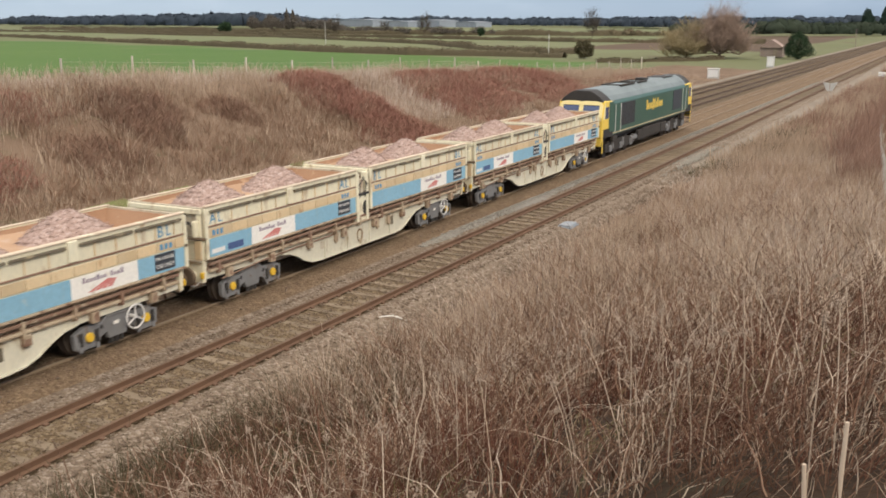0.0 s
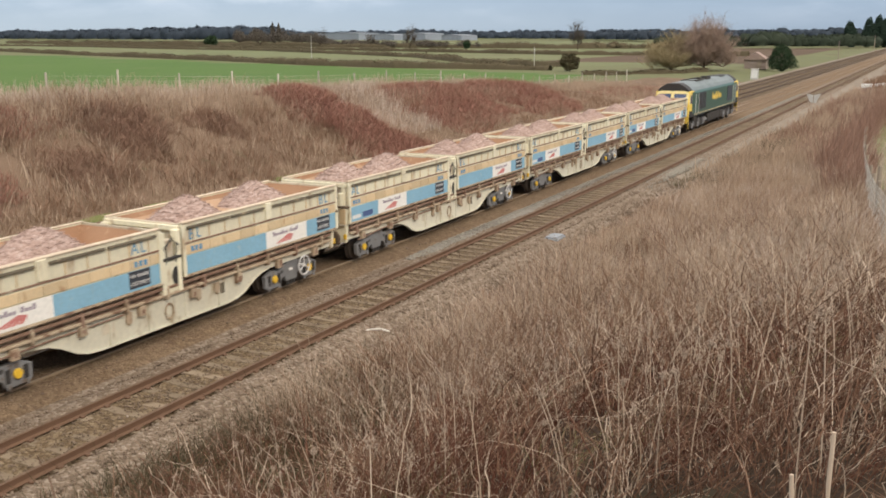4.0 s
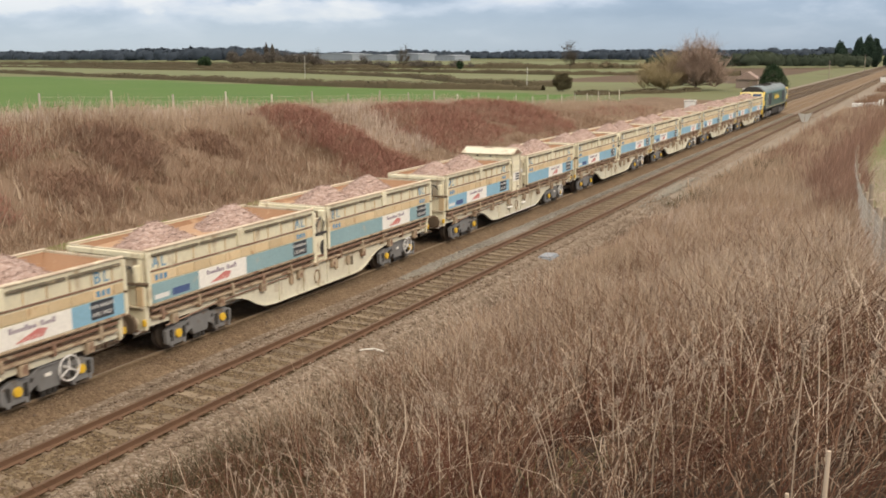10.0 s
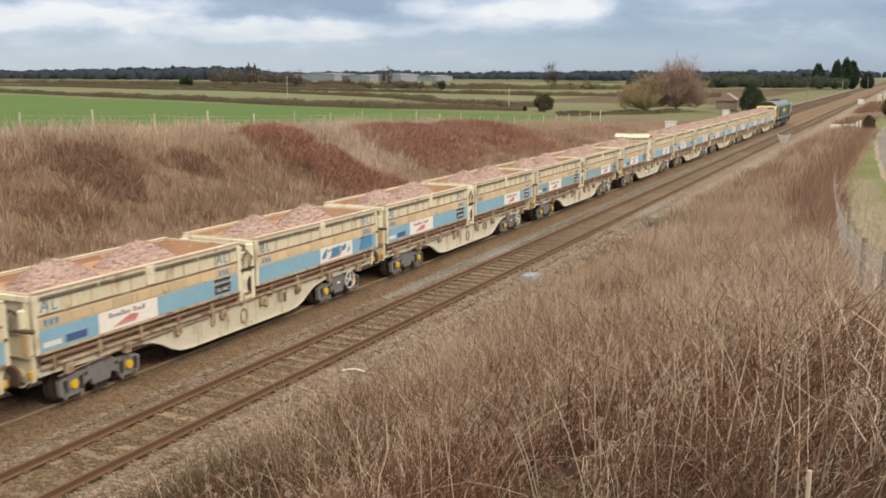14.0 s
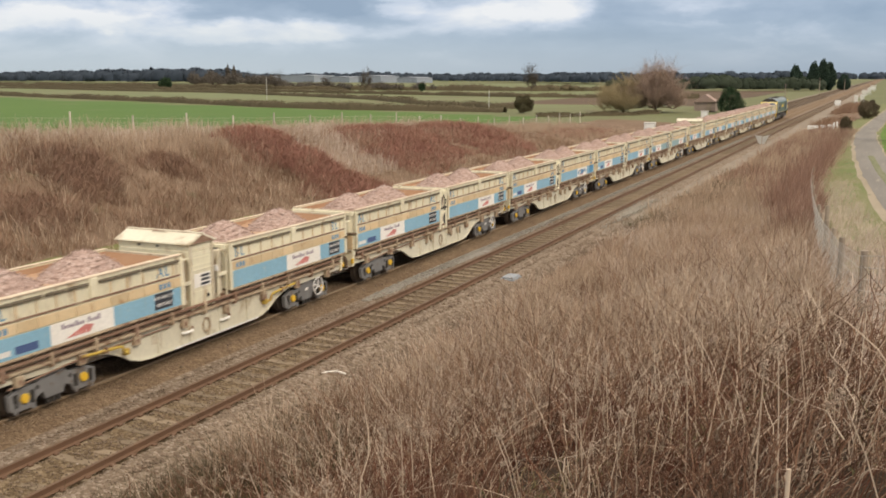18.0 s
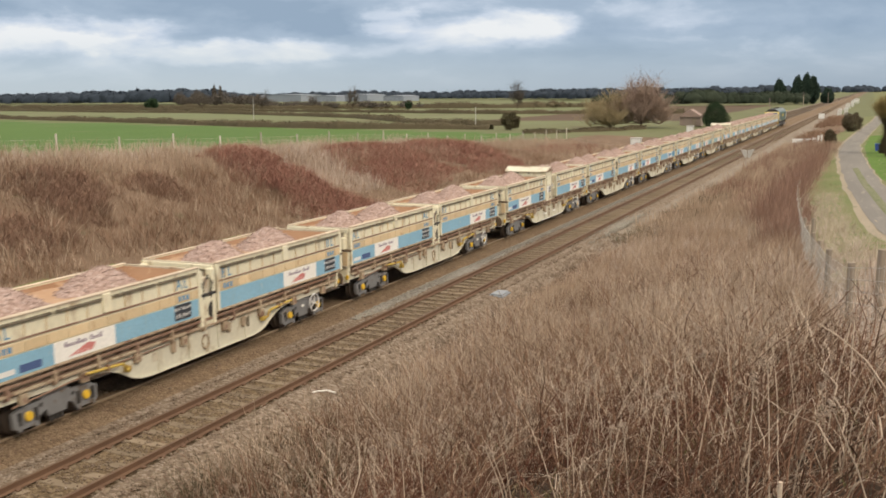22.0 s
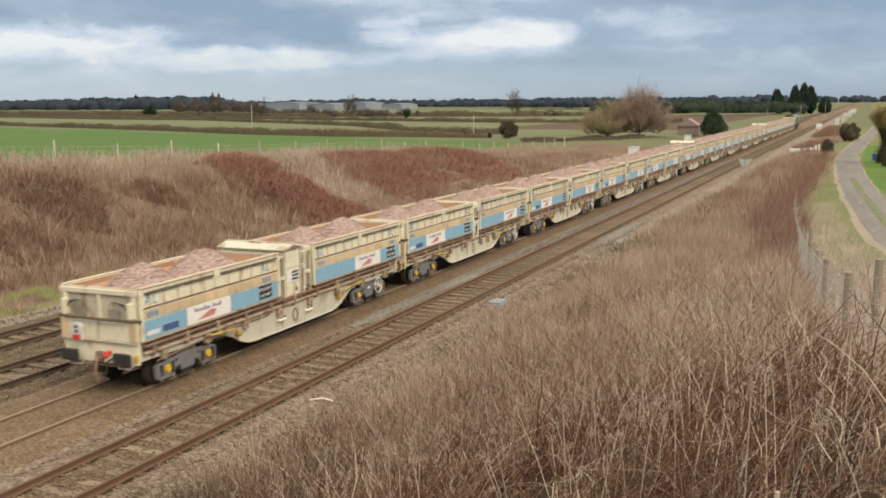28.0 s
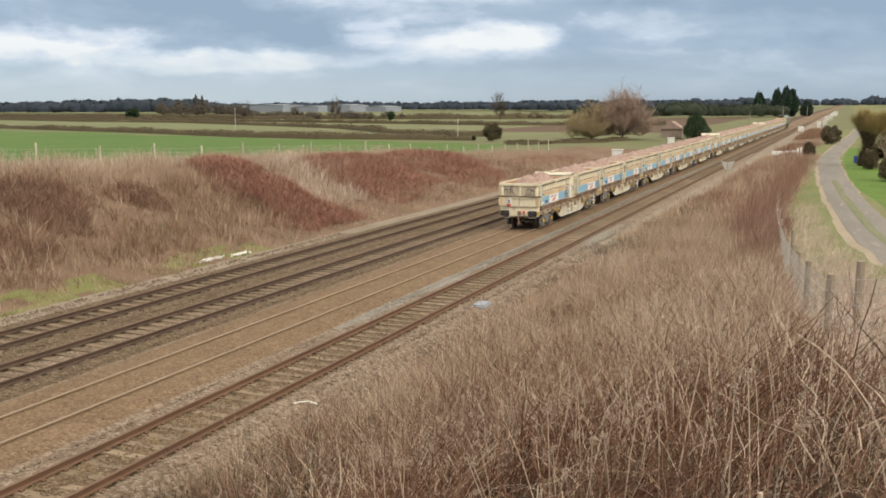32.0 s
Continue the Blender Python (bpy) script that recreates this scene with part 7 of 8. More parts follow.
for xx, yy, a, b in ((-30.1, 42.0, 1.3, 0.5), (-29.85, 44.3, 0.9, 0.3)):
    v, f = pebbles(np.stack([RNG.normal(0, 0.12, 70), RNG.normal(0, a * 0.36, 70), RNG.uniform(0.02, 0.07, 70)], 1), RNG.uniform(0.05, 0.1, 70))
    solid("rubble_heap", np_mesh("rubble_heap", v, f, M["white_paint"]), None, "small heap of whitish rubble on the grass", "rubble", kind="stuff", at=Matrix.Translation((xx, yy, gz(xx, yy))))

# white fittings and fences near the far crossing
for x, y, w, hgt in ((-9.9, 158, 1.5, 0.55), (-8.6, 161, 0.9, 0.4), (-7.6, 160, 0.7, 0.55), (-6.7, 151, 0.22, 1.2), (-6.3, 151, 0.22, 1.3), (-12.4, 292, 1.5, 1.4)):
    b = thing("pale_trough", "pale concrete lineside block", "concrete block", "lineside blocks", Matrix.Translation((x, y, gz(x, y))))
    part("block", Geo().box(-w / 2, w / 2, -0.4, 0.4, 0, hgt), M["white_paint"], b, "", 0.03)
    part("base", Geo().box(-w / 2 - 0.08, w / 2 + 0.08, -0.5, 0.5, -0.15, 0.02), M["concrete"], b)
for x, y, w, tall_ in ((-8.2, 306, 1.0, 2.5), (-6.6, 306, 1.0, 2.6), (-8.6, 430, 1.6, 2.4), (-7.6, 470, 1.2, 2.8), (-7.8, 560, 3.0, 2.4), (-8.2, 640, 3.0, 2.6)):
    fn = thing("crossing_fence", "white painted fence panel near the level crossing", "fence", "crossing fences", Matrix.Translation((x, y, gz(x, y))))
    for k in range(5):
        part("post", Geo().box(-w / 2 + k * w / 4 - 0.05, -w / 2 + k * w / 4 + 0.05, -0.05, 0.05, 0, tall_), M["white_paint"], fn)
    for z in (0.3 * tall_, 0.55 * tall_, 0.8 * tall_):
        part("rail", Geo().box(-w / 2, w / 2, -0.08, -0.051, z, z + 0.12 * tall_), M["white_paint"], fn)
for x, y, hgt in ((-27.8, 470, 7.0), (-21, 560, 6.5), (-29.5, 330, 5.5)):
    sg = thing("signal_post", "slim grey railway post beside tracks", "post", "railway posts", Matrix.Translation((x, y, gz(x, y))))
    part("pole", Geo().tube([(0, 0, -0.2), (0, 0, hgt)], 0.12, 8), M["post"], sg)
    part("head", Geo().box(-0.35, 0.35, -0.1, 0.1, hgt - 1.2, hgt), M["black_steel"], sg, "", 0.03)

# fence on the cutting's top and on the near slope
FENCE_L = [(-46.0, 41.2 + 5.6 * k) for k in range(22)]
fl = thing("field_fence", "weathered post and wire fence along the green field", "fence")
for i, (x, y) in enumerate(FENCE_L):
    hh = 1.75 if i % 2 else 1.55
    part("post", Geo().box(x - 0.05, x + 0.05, y - 0.05, y + 0.05, gz(x, y) - 0.2, gz(x, y) + hh), M["pale_post"], fl, "", 0.01)
for z in (0.7, 1.05, 1.35):
    part("wire", Geo().tube([(x + 0.08, y, gz(x, y) + z) for x, y in FENCE_L], 0.006, 4), M["wire"], fl)
FENCE_R = [(1.0, 13.0), (-0.2, 18.3), (-0.75, 24), (-1.1, 28.5), (-1.5, 33), (-1.9, 38), (-2.3, 43), (-2.8, 49), (-3.3, 56), (-3.8, 63), (-4.2, 70)]
fr_ = thing("wire_fence", "post and wire mesh fence half sunk in dead grass", "fence")
for i, (x, y) in enumerate(FENCE_R):
    z0 = gz(x, y)
    part("post", Geo().tube([(x, y, z0 - 0.2), (x + 0.02, y, z0 + 1.25)], 0.07, 8), M["post"], fr_, "", 0.01)
for z in (0.15, 0.35, 0.55, 0.75, 0.95, 1.15):
    part("wire", Geo().tube([(x - 0.07, y, gz(x, y) + z) for x, y in FENCE_R], 0.006, 4), M["wire"], fr_)
fx_, fy_ = np.array([p[0] for p in FENCE_R]), np.array([p[1] for p in FENCE_R])
g = Geo()
for yy in np.arange(13.0, 50.0, 0.28):
    xx = float(np.interp(yy, fy_, fx_)) - 0.07
    z0 = gz(xx, yy)
    g.tube([(xx, yy, z0 + 0.1), (xx, yy, z0 + 1.16)], 0.004, 3)
part("mesh_wire", g, M["wire"], fr_, "grey upright mesh wires")["kind"] = "stuff"
for x, y in ((0.3, 20.3), (-1.9, 41.5)):
    st = thing("fence_post", "loose weathered wooden post by the fence", "post", "loose posts", Matrix.Translation((x, y, gz(x, y))))
    part("stake", Geo().tube([(0, 0, -0.2), (0.03, 0, 1.3)], 0.085, 8), M["post"], st, "", 0.01)


# hedges, trees and the far woods
def hedge(points, hgt, wide, n, material, label, size=0.35):
    """A lumpy bank of growth along a line, rough with loose sprays."""
    pts = np.array(points, float)
    seg = np.hypot(*(pts[1:] - pts[:-1]).T)
    cum = np.concatenate([[0], np.cumsum(seg)])
    fq = 0.5 / hgt

    def crest(x, y):
        big = np.array([noise.noise((a * fq * 0.35, b * fq * 0.35, 2.2)) for a, b in zip(x, y)])
        fine = np.array([noise.noise((a * fq * 1.6, b * fq * 1.6, 7.2)) for a, b in zip(x, y)])
        return hgt * np.maximum(0.3, 0.72 + 0.38 * big + 0.22 * fine)

    t = np.arange(0, cum[-1], max(0.5, hgt * 0.22))
    x, y = np.interp(t, cum, pts[:, 0]), np.interp(t, cum, pts[:, 1])
    top, z = crest(x, y), ground(x, y)
    d = np.stack([np.gradient(x), np.gradient(y)], 1)
    d /= np.linalg.norm(d, axis=1)[:, None]
    side = np.stack([d[:, 1], -d[:, 0]], 1)
    ring = []
    for k, hh in ((-1.3, -0.1), (-1.0, 0.5), (-0.4, 0.78), (0.0, 0.8), (0.4, 0.78), (1.0, 0.5), (1.3, -0.1)):
        jit = RNG.normal(0, 0.06, len(t))
        ring.append(np.stack([x + side[:, 0] * (k + jit) * wide, y + side[:, 1] * (k + jit) * wide, z + top * (hh + 0.5 * jit * (hh > 0))], 1))
    core = np.stack(ring, 1).reshape(-1, 3)
    i = (np.arange(len(t) - 1)[:, None] * 7 + np.arange(6)[None, :]).ravel()
    tris = np.concatenate([np.stack([i, i + 1, i + 8], 1), np.stack([i, i + 8, i + 7], 1)])
    n, size = int(n * 2.2), size * 0.45
    t = RNG.uniform(0, cum[-1], n)
    x, y = np.interp(t, cum, pts[:, 0]), np.interp(t, cum, pts[:, 1])
    top = crest(x, y)
    c = np.stack([x + RNG.normal(0, wide * 0.8, n), y + RNG.normal(0, wide, n), ground(x, y) + (0.15 + 0.8 * RNG.uniform(0, 1, n) ** 0.6) * top], 1)
    v = (c[:, None, :] + RNG.normal(0, size, (n, 3, 3)) * np.array([1, 1, 0.6])).reshape(-1, 3)
    far = hgt >= 5
    me = np_mesh("hedgerow", *join([(core, tris), (v, np.arange(n * 3).reshape(n, 3))]), material)
    me.polygons.foreach_set("use_smooth", np.ones(len(me.polygons), bool))
    return solid("far_woods" if far else "hedgerow", me, None, label, "woods" if far else "hedge", kind="stuff")


hedge([(-620, 455), (-304, 293), (-196, 242), (-146, 214), (-113, 202), (-93, 202), (-74, 199)], 2.2, 0.8, 12000, M["hedge"], "low brown hedge behind the green field")
hedge([(-900, 640), (-541, 520), (-401, 446), (-304, 409), (-204, 335), (-161, 301), (-118, 250), (-88, 226), (-80, 224)], 2.2, 0.8, 12000, M["hedge"], "brown hedgerow between pastures", 0.4)
hedge([(-700, 640), (-352, 478), (-217, 405), (-128, 356), (-60, 356)], 2.4, 0.7, 7000, M["hedge"], "thin hedgerow across the pastures", 0.45)
hedge([(-900, 760), (-345, 540), (-235, 520), (-173, 512), (-100, 540)], 4.6, 1.6, 8000, M["hedge"], "tall bushy hedgerow", 0.7)
def woods(points, hgt, deep, step, material, label, shape=1.0, core=0.92, sprays=60):
    """A belt of crowded tree crowns, each a lumpy dome of its own height, roughened with loose sprays."""
    pts = np.array(points, float)
    cum = np.concatenate([[0], np.cumsum(np.hypot(*(pts[1:] - pts[:-1]).T))])
    n = int(cum[-1] / step)
    t = RNG.uniform(0, cum[-1], n)
    x = np.interp(t, cum, pts[:, 0]) + RNG.normal(0, deep * 0.5, n)
    y = np.interp(t, cum, pts[:, 1]) + RNG.normal(0, deep * 0.5, n)
    big = patchy_xy(t, t * 0, 0.45 / hgt, 9.0)
    h = hgt * np.clip(0.74 + 0.3 * big + RNG.normal(0, 0.07, n), 0.4, 1.1)
    lon, lat = np.linspace(0, 2 * np.pi, 9)[:-1], np.linspace(-0.3, 0.94, 5)
    lo, la = np.meshgrid(lon, np.arcsin(np.clip(lat, -1, 1)))
    unit = np.stack([np.cos(lo) * np.cos(la), np.sin(lo) * np.cos(la), np.sin(la)], 2).reshape(-1, 3)
    r = h * RNG.uniform(0.45, 0.8, n) * shape
    v = unit[None] * RNG.uniform(0.82, 1.15, (n, len(unit), 1)) * np.stack([r, r, h * 0.6], 1)[:, None, :] * core
    v += np.stack([x, y, ground(x, y) + h * 0.38], 1)[:, None, :]
    i = (np.arange(4)[:, None] * 8 + np.arange(8)[None]).ravel()
    j = (np.arange(4)[:, None] * 8 + (np.arange(8)[None] + 1) % 8).ravel()
    tri = np.concatenate([np.stack([i, j, j + 8], 1), np.stack([i, j + 8, i + 8], 1)])
    f = (np.arange(n)[:, None, None] * len(unit) + tri[None]).reshape(-1, 3)
    m = n * sprays
    who = RNG.integers(0, n, m)
    d = RNG.normal(0, 1, (m, 3))
    d[:, 2] = np.abs(d[:, 2])
    d /= np.linalg.norm(d, axis=1)[:, None]
    c = np.stack([x, y, ground(x, y) + h * 0.38], 1)[who] + d * np.stack([r, r, h * 0.6], 1)[who] * RNG.uniform(core - 0.12, 1.06, (m, 1))
    sp = (c[:, None, :] + RNG.normal(0, 0.028 * hgt + 0.05, (m, 3, 3))).reshape(-1, 3)
    me = np_mesh("far_woods", *join([(v.reshape(-1, 3), f), (sp, np.arange(m * 3).reshape(m, 3))]), material)
    me.polygons.foreach_set("use_smooth", np.ones(len(me.polygons), bool))
    return solid("far_woods", me, None, label, "woods", kind="stuff")


woods([(-1800, 1520), (-1438, 1345), (-1031, 1125), (-764, 975), (-690, 950)], 22, 40, 1.6, M["hazed_wood"], "dark distant woods along the horizon")
woods([(-720, 1590), (-448, 1300), (-217, 945), (-110, 905)], 14, 30, 1.6, M["hazed_wood"], "low dark distant woods along the horizon")
woods([(-1200, 1650), (-900, 1560), (-700, 1480)], 17, 26, 3.5, M["hazed_wood"], "dark distant trees behind warehouses")
woods([(-520, 655), (-440, 614), (-385, 588)], 13, 16, 5.5, M["bare_wood"], "grey-brown bare trees among distant fields", 0.75, 0.45, 500)
woods([(-394, 592), (-310, 540), (-232, 500)], 6.2, 10, 3.0, M["bare_wood"], "grey-brown scrub in distant fields", 0.9, 0.5, 300)
woods([(-160, 492), (-110, 500)], 4.5, 5, 2.5, M["hedge"], "dark olive scrub in distant fields", 1.0, 0.7, 120)
for x, y, hgt in ((-531, 729, 17.5), (-523, 727, 16.5)):
    bush("poplar", x, y, 2.6, 2.6, hgt, 1500, 0.5, M["bare_wood"], "slender bare poplar among distant trees", "tree", "poplars", 0.3)
woods([(-2600, 1600), (-1400, 1700), (-300, 1900), (300, 2000), (1500, 1900)], 20, 40, 3.2, M["hazed_wood"], "woods tinted with blue-grey haze at the horizon")
woods([(-110, 545), (-88, 538), (-60, 553), (-36, 575)], 9.0, 5.0, 0.5, M["belt_wood"], "dark belt of trees behind the brown field")
woods([(-160, 620), (-70, 640), (-34, 650)], 9.0, 6.0, 0.8, M["belt_wood"], "dark belt of trees behind the brown field")
for x, y, hgt, r in ((-48.5, 600, 13.6, 5.6), (-38.6, 602, 14.6, 4.8), (-34.2, 604, 16.2, 4.6), (-31.0, 607, 15.0, 4.4), (-24.2, 625, 8.6, 4.0)):
    bush("conifer", x, y, r, r, hgt, 9000, 0.34, M["hazed_conifer"], "tall dark conifer behind the tree belt", "tree", "conifers", 0.62 if x < -45 else 0.4)
for x, y, hgt, sp, sd in ((-404, 540, 11, 8, 12), (-360, 545, 12, 8, 14), (-164, 478, 13, 6, 16), (-273, 505, 12, 6, 18), (-320, 540, 8, 5, 36)):
    bare_tree("bare_tree", x, y, hgt, sp, sd, M["bare_wood"], "leafless grey-brown hedgerow tree", 9, 9, 3800, 0.25)
bush("shrub", -435, 528, 4.0, 4.0, 7.0, 800, 0.6, M["evergreen"], "dark green shrub in the hedgerow")
bush("shrub", -69, 196.5, 1.9, 1.9, 3.6, 6000, 0.09, M["olive_stems"], "round olive bush by the hedge")
bush("shrub", -230, 489, 1.7, 1.7, 4.2, 900, 0.3, M["evergreen"], "dark shrub in the hedgerow")
for x, y, hgt in ((-181.6, 269.5, 7.5), (-81.8, 209.2, 4.6), (-420, 330, 9.0)):
    po = thing("wooden_pole", "pale wooden utility pole in the fields", "pole", "utility poles", Matrix.Translation((x, y, gz(x, y))))
    part("pole", Geo().tube([(0, 0, -0.3), (0.05, 0, hgt)], 0.09, 8, 0.07), M["concrete"], po)
    part("cap", Geo().tube([(0.05, 0, hgt), (0.05, 0, hgt + 0.12)], 0.08, 8), M["post"], po)
# distant pale sheds among the trees
for k, (x, y, w, d, hgt) in enumerate(((-950, 1405, 84, 40, 9), (-842, 1360, 92, 40, 10), (-742, 1318, 52, 40, 7.5), (-668, 1275, 48, 36, 9), (-600, 1252, 40, 30, 6.5))):
    b = thing("warehouse", "pale grey distant warehouse with a low roof", "warehouse", "distant warehouses", Matrix.Translation((x, y, gz(x, y))) @ pose(0, 0, 0, 0, 0, -20))
    part("wall", Geo().box(-w / 2, w / 2, -d / 2, d / 2, 0, hgt), M["shed"], b)
    part("roof", Geo().prism([(-w / 2 - 0.5, hgt), (w / 2 + 0.5, hgt), (w / 2 + 0.5, hgt + 0.3), (0, hgt + 1.5), (-w / 2 - 0.5, hgt + 0.3)], -d / 2 - 0.5, d / 2 + 0.5, "y"), M["shed_roof"], b)
    for j in range(max(2, int(w / 9))):
        xx = -w / 2 + 5 + j * 9
        part("door", Geo().box(xx - 1.8, xx + 1.8, -d / 2 - 0.2, -d / 2, 0, 4.2), M["shed_roof"], b)
M["lane_twigs"] = mat("lane_twigs", (0.36, 0.28, 0.12), (0.28, 0.225, 0.10), 0.9, 0, 10, 0.5, 0, island=((0.24, 0.18, 0.085), (0.38, 0.30, 0.13), (0.35, 0.31, 0.13)))
# beside the lane
def pollard(x, y, hgt, r, stem_r, label):
    """A cut-back tree: a stem thick with shoots, and a round head of fine upright twigs."""
    th = thing("lane_tree", label, "tree", "", Matrix.Translation((x, y, gz(x, y))))
    part("trunk", Geo().tube([(0, 0, -0.3), (0.1, 0, hgt * 0.3), (0, 0.1, hgt * 0.55)], 0.32, 8, 0.2), M["twig"], th)
    n = 8500
    a, q, z = RNG.uniform(0, 2 * np.pi, n), np.sqrt(RNG.uniform(0.05, 1, n)) * stem_r, RNG.uniform(0.0, hgt * 0.55, n)
    wide = 0.7 + 0.3 * np.sin(z * 1.7 + 1)
    shoots = stalks(np.stack([np.cos(a) * q * wide, np.sin(a) * q * wide, z], 1), RNG.uniform(0.3, 0.8, n), RNG.normal(0, 0.6, (n, 2)), np.abs(RNG.normal(0, 0.2, n)), np.full(n, 0.045), 2, 2)
    part("stem_shoots", np_mesh("stem_shoots", *shoots, M["hedge"]), None, th, "dark brown shoots round the stem")
    g, base = Geo(), []
    for k in range(26):
        a, up = RNG.uniform(0, 2 * np.pi), math.sqrt(RNG.uniform(0.0, 1.0))
        tip = Vector((math.cos(a) * r * up * 0.8, math.sin(a) * r * up * 0.8, hgt * (0.60 + 0.34 * math.sqrt(1 - 0.8 * up * up) * RNG.uniform(0.5, 1.0))))
        foot = Vector((0, 0, hgt * RNG.uniform(0.42, 0.54)))
        g.tube([foot, foot.lerp(tip, 0.5) + Vector((0, 0, 0.2)), tip], 0.07, 5, 0.02)
        base += [tuple(foot.lerp(tip, RNG.uniform(0.35, 1.0))) for _ in range(700)]
    part("limb", g, M["lane_twigs"], th)
    base = np.array(base) + RNG.normal(0, 0.22, (len(base), 3))
    out = base[:, :2] / r * 0.7
    tw = stalks(base, RNG.uniform(0.35, 0.9, len(base)), out + RNG.normal(0, 0.5, (len(base), 2)), np.abs(RNG.normal(0, 0.15, len(base))), np.full(len(base), 0.03), 2, 2)
    part("crown", np_mesh("crown", *tw, M["lane_twigs"]), None, th, "round head of olive twigs")
    return th


pollard(2.05, 121, 6.5, 3.0, 1.05, "pollarded bare tree with an olive head by the lane")
bush("lane_bush", -3.0, 193, 1.7, 2.4, 3.3, 9000, 0.07, M["hedge"], "brown leafless bush beside the lane")
bush("lane_bush", -5.0, 146, 0.8, 0.9, 2.1, 4500, 0.06, M["hedge"], "brown leafless bush beside the lane")
bush("lane_bush", 3.95, 96, 1.45, 1.6, 2.3, 9000, 0.05, M["hedge"], "clipped dark hedge bush on the verge")
bush("lane_bush", 5.6, 88, 1.5, 1.6, 2.3, 8000, 0.05, M["hedge"], "clipped dark hedge bush on the verge")
bush("lane_bush", 2.1, 114, 0.8, 0.9, 2.2, 5000, 0.05, M["hedge"], "brown leafless bush beside the pollarded tree")
scrub, _, _ = clumps(900, -10.5, -4.6, 150, 300, 8, 14, 0.9, 1.0, lambda c: (c[:, 0] < -5.6) & (patchy(c, 0.06, 81.0) > -0.12), 0.4, 0.2, 2, 2, 0.07, 0.2, 0.4, 1.3)
solid("lineside_scrub", np_mesh("lineside_scrub", *scrub, M["dead_brown"]), None, "low brown scrub beside the line", "scrub", kind="stuff")
bin_ = thing("blue_bin", "small blue bin on the verge by the lane", "bin", "", Matrix.Translation((0.85, 127, gz(0.85, 127))))
part("tub", Geo().prism([(-0.2, 0), (0.2, 0), (0.24, 0.85), (-0.24, 0.85)], -0.2, 0.2, "y"), M["car_blue"], bin_, "", 0.03)
part("lid", Geo().box(-0.26, 0.26, -0.24, 0.24, 0.85, 0.92), M["car_blue"], bin_, "", 0.02)
hedge([(-60, 178), (-52, 184), (-45, 193), (-43, 205)], 1.2, 0.5, 2500, M["hedge"], "low scrubby hedge by the willow", 0.25)
hedge([(3.5, 140), (6, 180), (8, 240), (6, 330)], 3.0, 0.7, 5000, M["hedge"], "brown hedge beyond the lane", 0.25)

# cut stubs and a bare shrub close to the camera
for x, y, hgt, lx in ((-0.32, 4.75, 0.57, 0.01), (-0.47, 4.8, 0.36, -0.02)):
    z0 = gz(x, y)
    solid("cut_stub", Geo().tube([(x, y, z0 - 0.1), (x + lx * 0.4, y, z0 + hgt * 0.5), (x + lx, y, z0 + hgt)], 0.013, 7, 0.011), M["cane"], "pale broken dead stalk standing among weeds", "dead stalk", "broken stalks")
rs = random.Random(5)
for x, y in ((0.55, 5.9), (0.8, 7.1)):
    z0 = gz(x, y)
    sh = thing("bare_shrub", "dark leafless shrub at the edge of the weeds", "shrub", "bare shrubs", Matrix.Translation((x, y, z0)))
    for k in range(4):
        a = rs.uniform(0, 2 * math.pi)
        top = Vector((math.cos(a) * rs.uniform(0.15, 0.6), math.sin(a) * rs.uniform(0.1, 0.4), rs.uniform(0.55, 0.95)))
        mid = top * 0.5 + Vector((rs.uniform(-0.06, 0.06), 0, 0.08))
        st = part("stem", Geo().tube([(0, 0, -0.1), mid, top], 0.005, 5, 0.002), M["twig"], sh)
        for j in range(4):
            s0 = mid.lerp(top, rs.random())
            part("twig", Geo().tube([s0, s0 + Vector((rs.uniform(-0.3, 0.3), rs.uniform(-0.2, 0.2), rs.uniform(0.05, 0.35)))], 0.0028, 4, 0.0015), M["twig"], st)

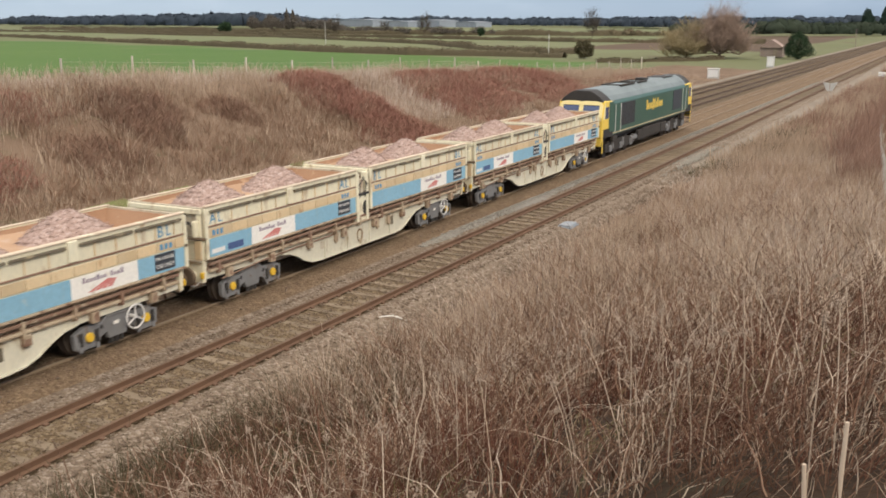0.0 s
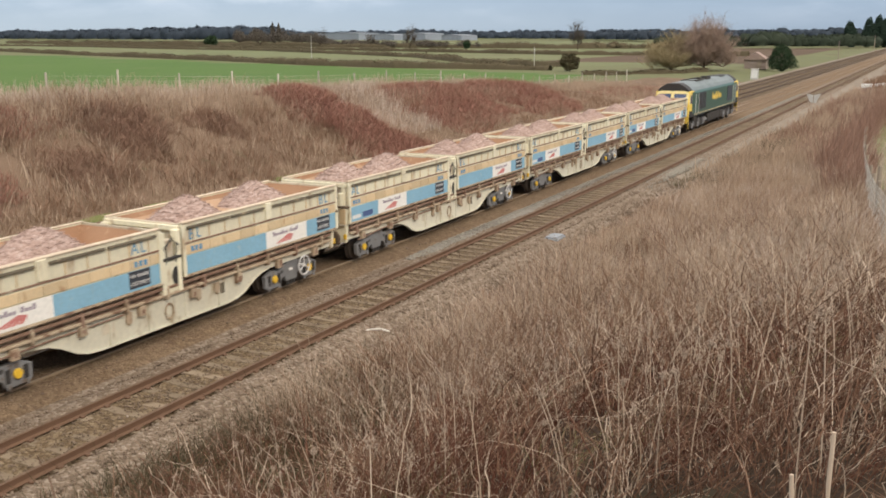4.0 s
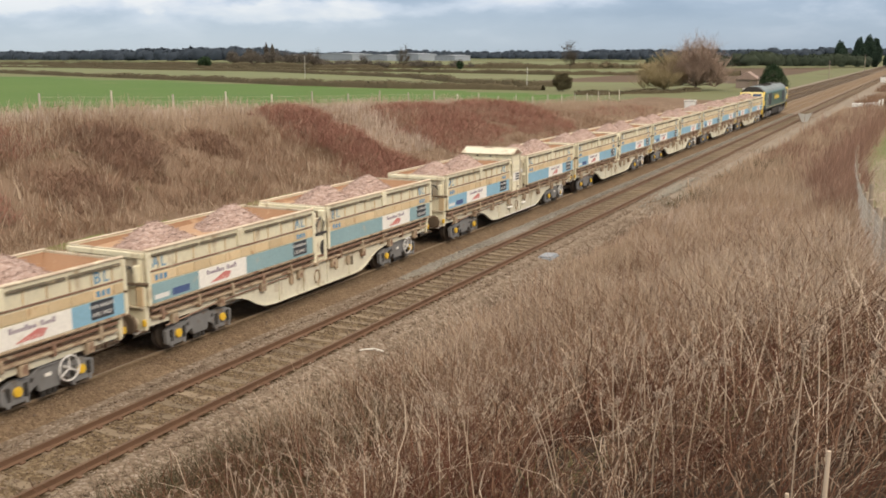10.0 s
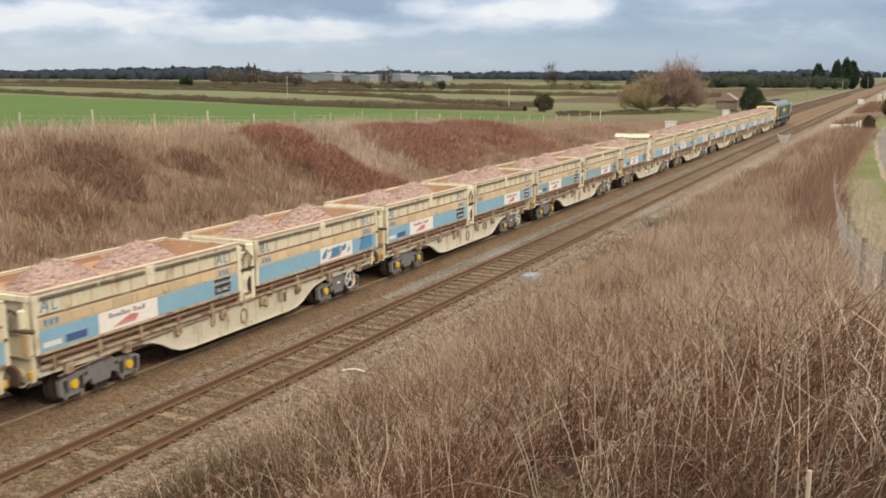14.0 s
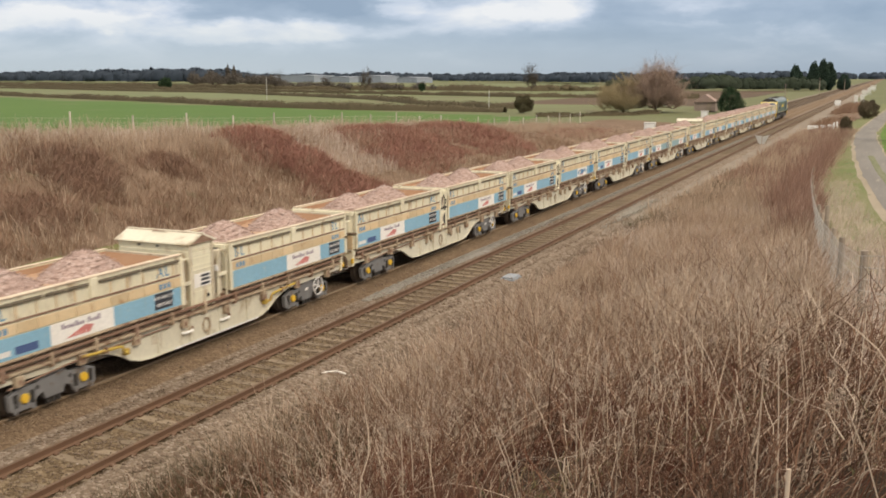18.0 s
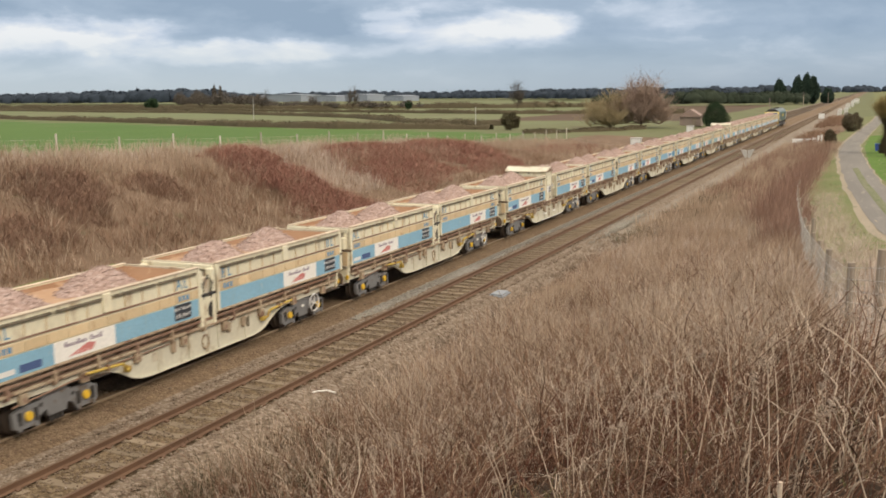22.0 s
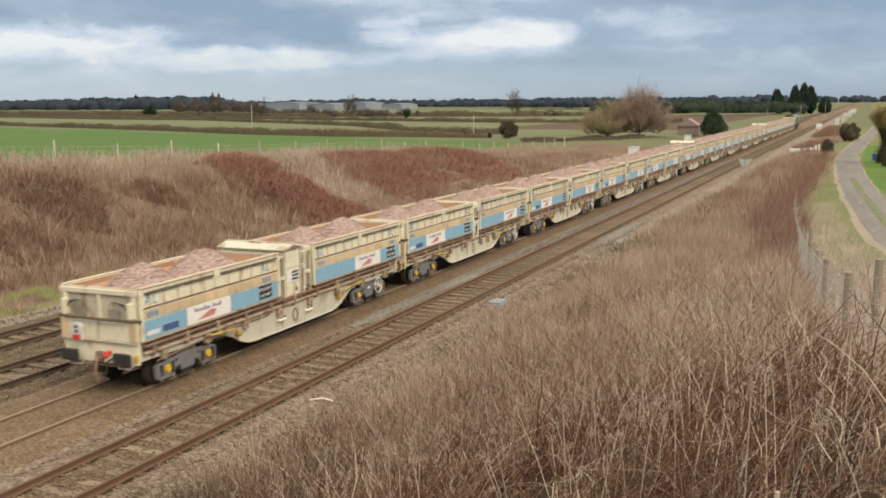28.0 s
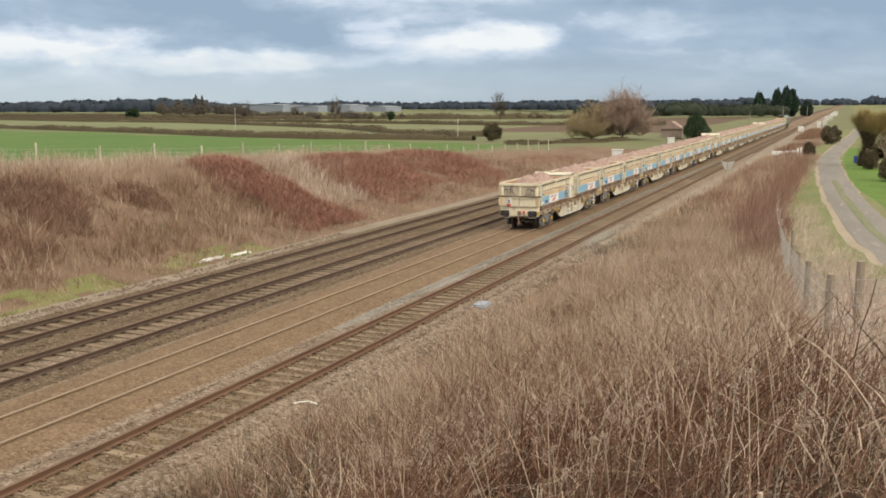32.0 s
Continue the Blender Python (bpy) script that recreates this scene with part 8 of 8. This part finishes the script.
solid("leaning_branch", Geo().tube([(-0.26, 6.83, 6.02), (-0.12, 6.82, 5.94), (0.05, 6.80, 5.80), (0.2, 6.78, 5.6), (0.42, 6.76, gz(0.42, 6.76) - 0.05)], 0.0035, 6, 0.007), M["cane"], "pale bare branch leaning out of the weeds", "branch")

# ---- pieces last: sleepers ----
for i, (tr, cx) in enumerate(zip(track_things, TRACKS)):
    if i == 1:
        continue
    key = "sleeper" if i == 0 else "sleeper_pale"
    n_obj, start = (150, 8.0) if i == 0 else (110, 18.0)
    for k in range(n_obj):
        ob = part("sleeper", sleeper_mesh[key], None, tr)
        y = start + 0.65 * k + RNG.uniform(-0.03, 0.03)
        ob.matrix_local = pose(RNG.uniform(-0.02, 0.02), y, RNG.uniform(-0.025, 0.0), 0, 0, RNG.uniform(-0.6, 0.6))
        if i == 0 and k < 36:
            for sx in (-GAUGE, GAUGE):
                for dx in (-0.11, 0.11):
                    part("rail_clip", clip_mesh, None, ob).matrix_local = Matrix.Translation((sx + dx, 0, 0))
    g = Geo()
    y = start + 0.65 * n_obj
    while y < 420:
        g.box(-1.25, 1.25, y - 0.13, y + 0.13, -0.34, -0.175)
        y += 0.65
    rest = part("distant_sleeper", g, M[key], tr)
    rest["kind"] = "stuff"


def motions():
    """The train draws away and gathers speed, its wheels turning."""
    def run(t):
        return 5.65040 * t + 0.083696 * t ** 2 - 0.0010932 * t ** 3 + 0.00003590 * t ** 4 - 0.0000005565 * t ** 5

    times = [float(t) for t in range(0, 33)]
    walk(LOCO, [(t, Matrix.Translation((X2, FIRST - 0.15 + run(t), 0))) for t in times])
    for w, y in WAGONS:
        walk(w, [(t, Matrix.Translation((X2, y + run(t), 0))) for t in times])
    fine = [k / 15 for k in range(32 * 15 + 1)]
    for w in [LOCO] + [w for w, _ in WAGONS]:
        for ob in w.children_recursive:
            if ob.name.startswith("wheelset"):
                place, r = ob.location.copy(), ob["radius"]
                walk(ob, [(t, Matrix.Translation(place) @ Matrix.Rotation(-run(t) / r, 4, "X")) for t in fine])


motions()
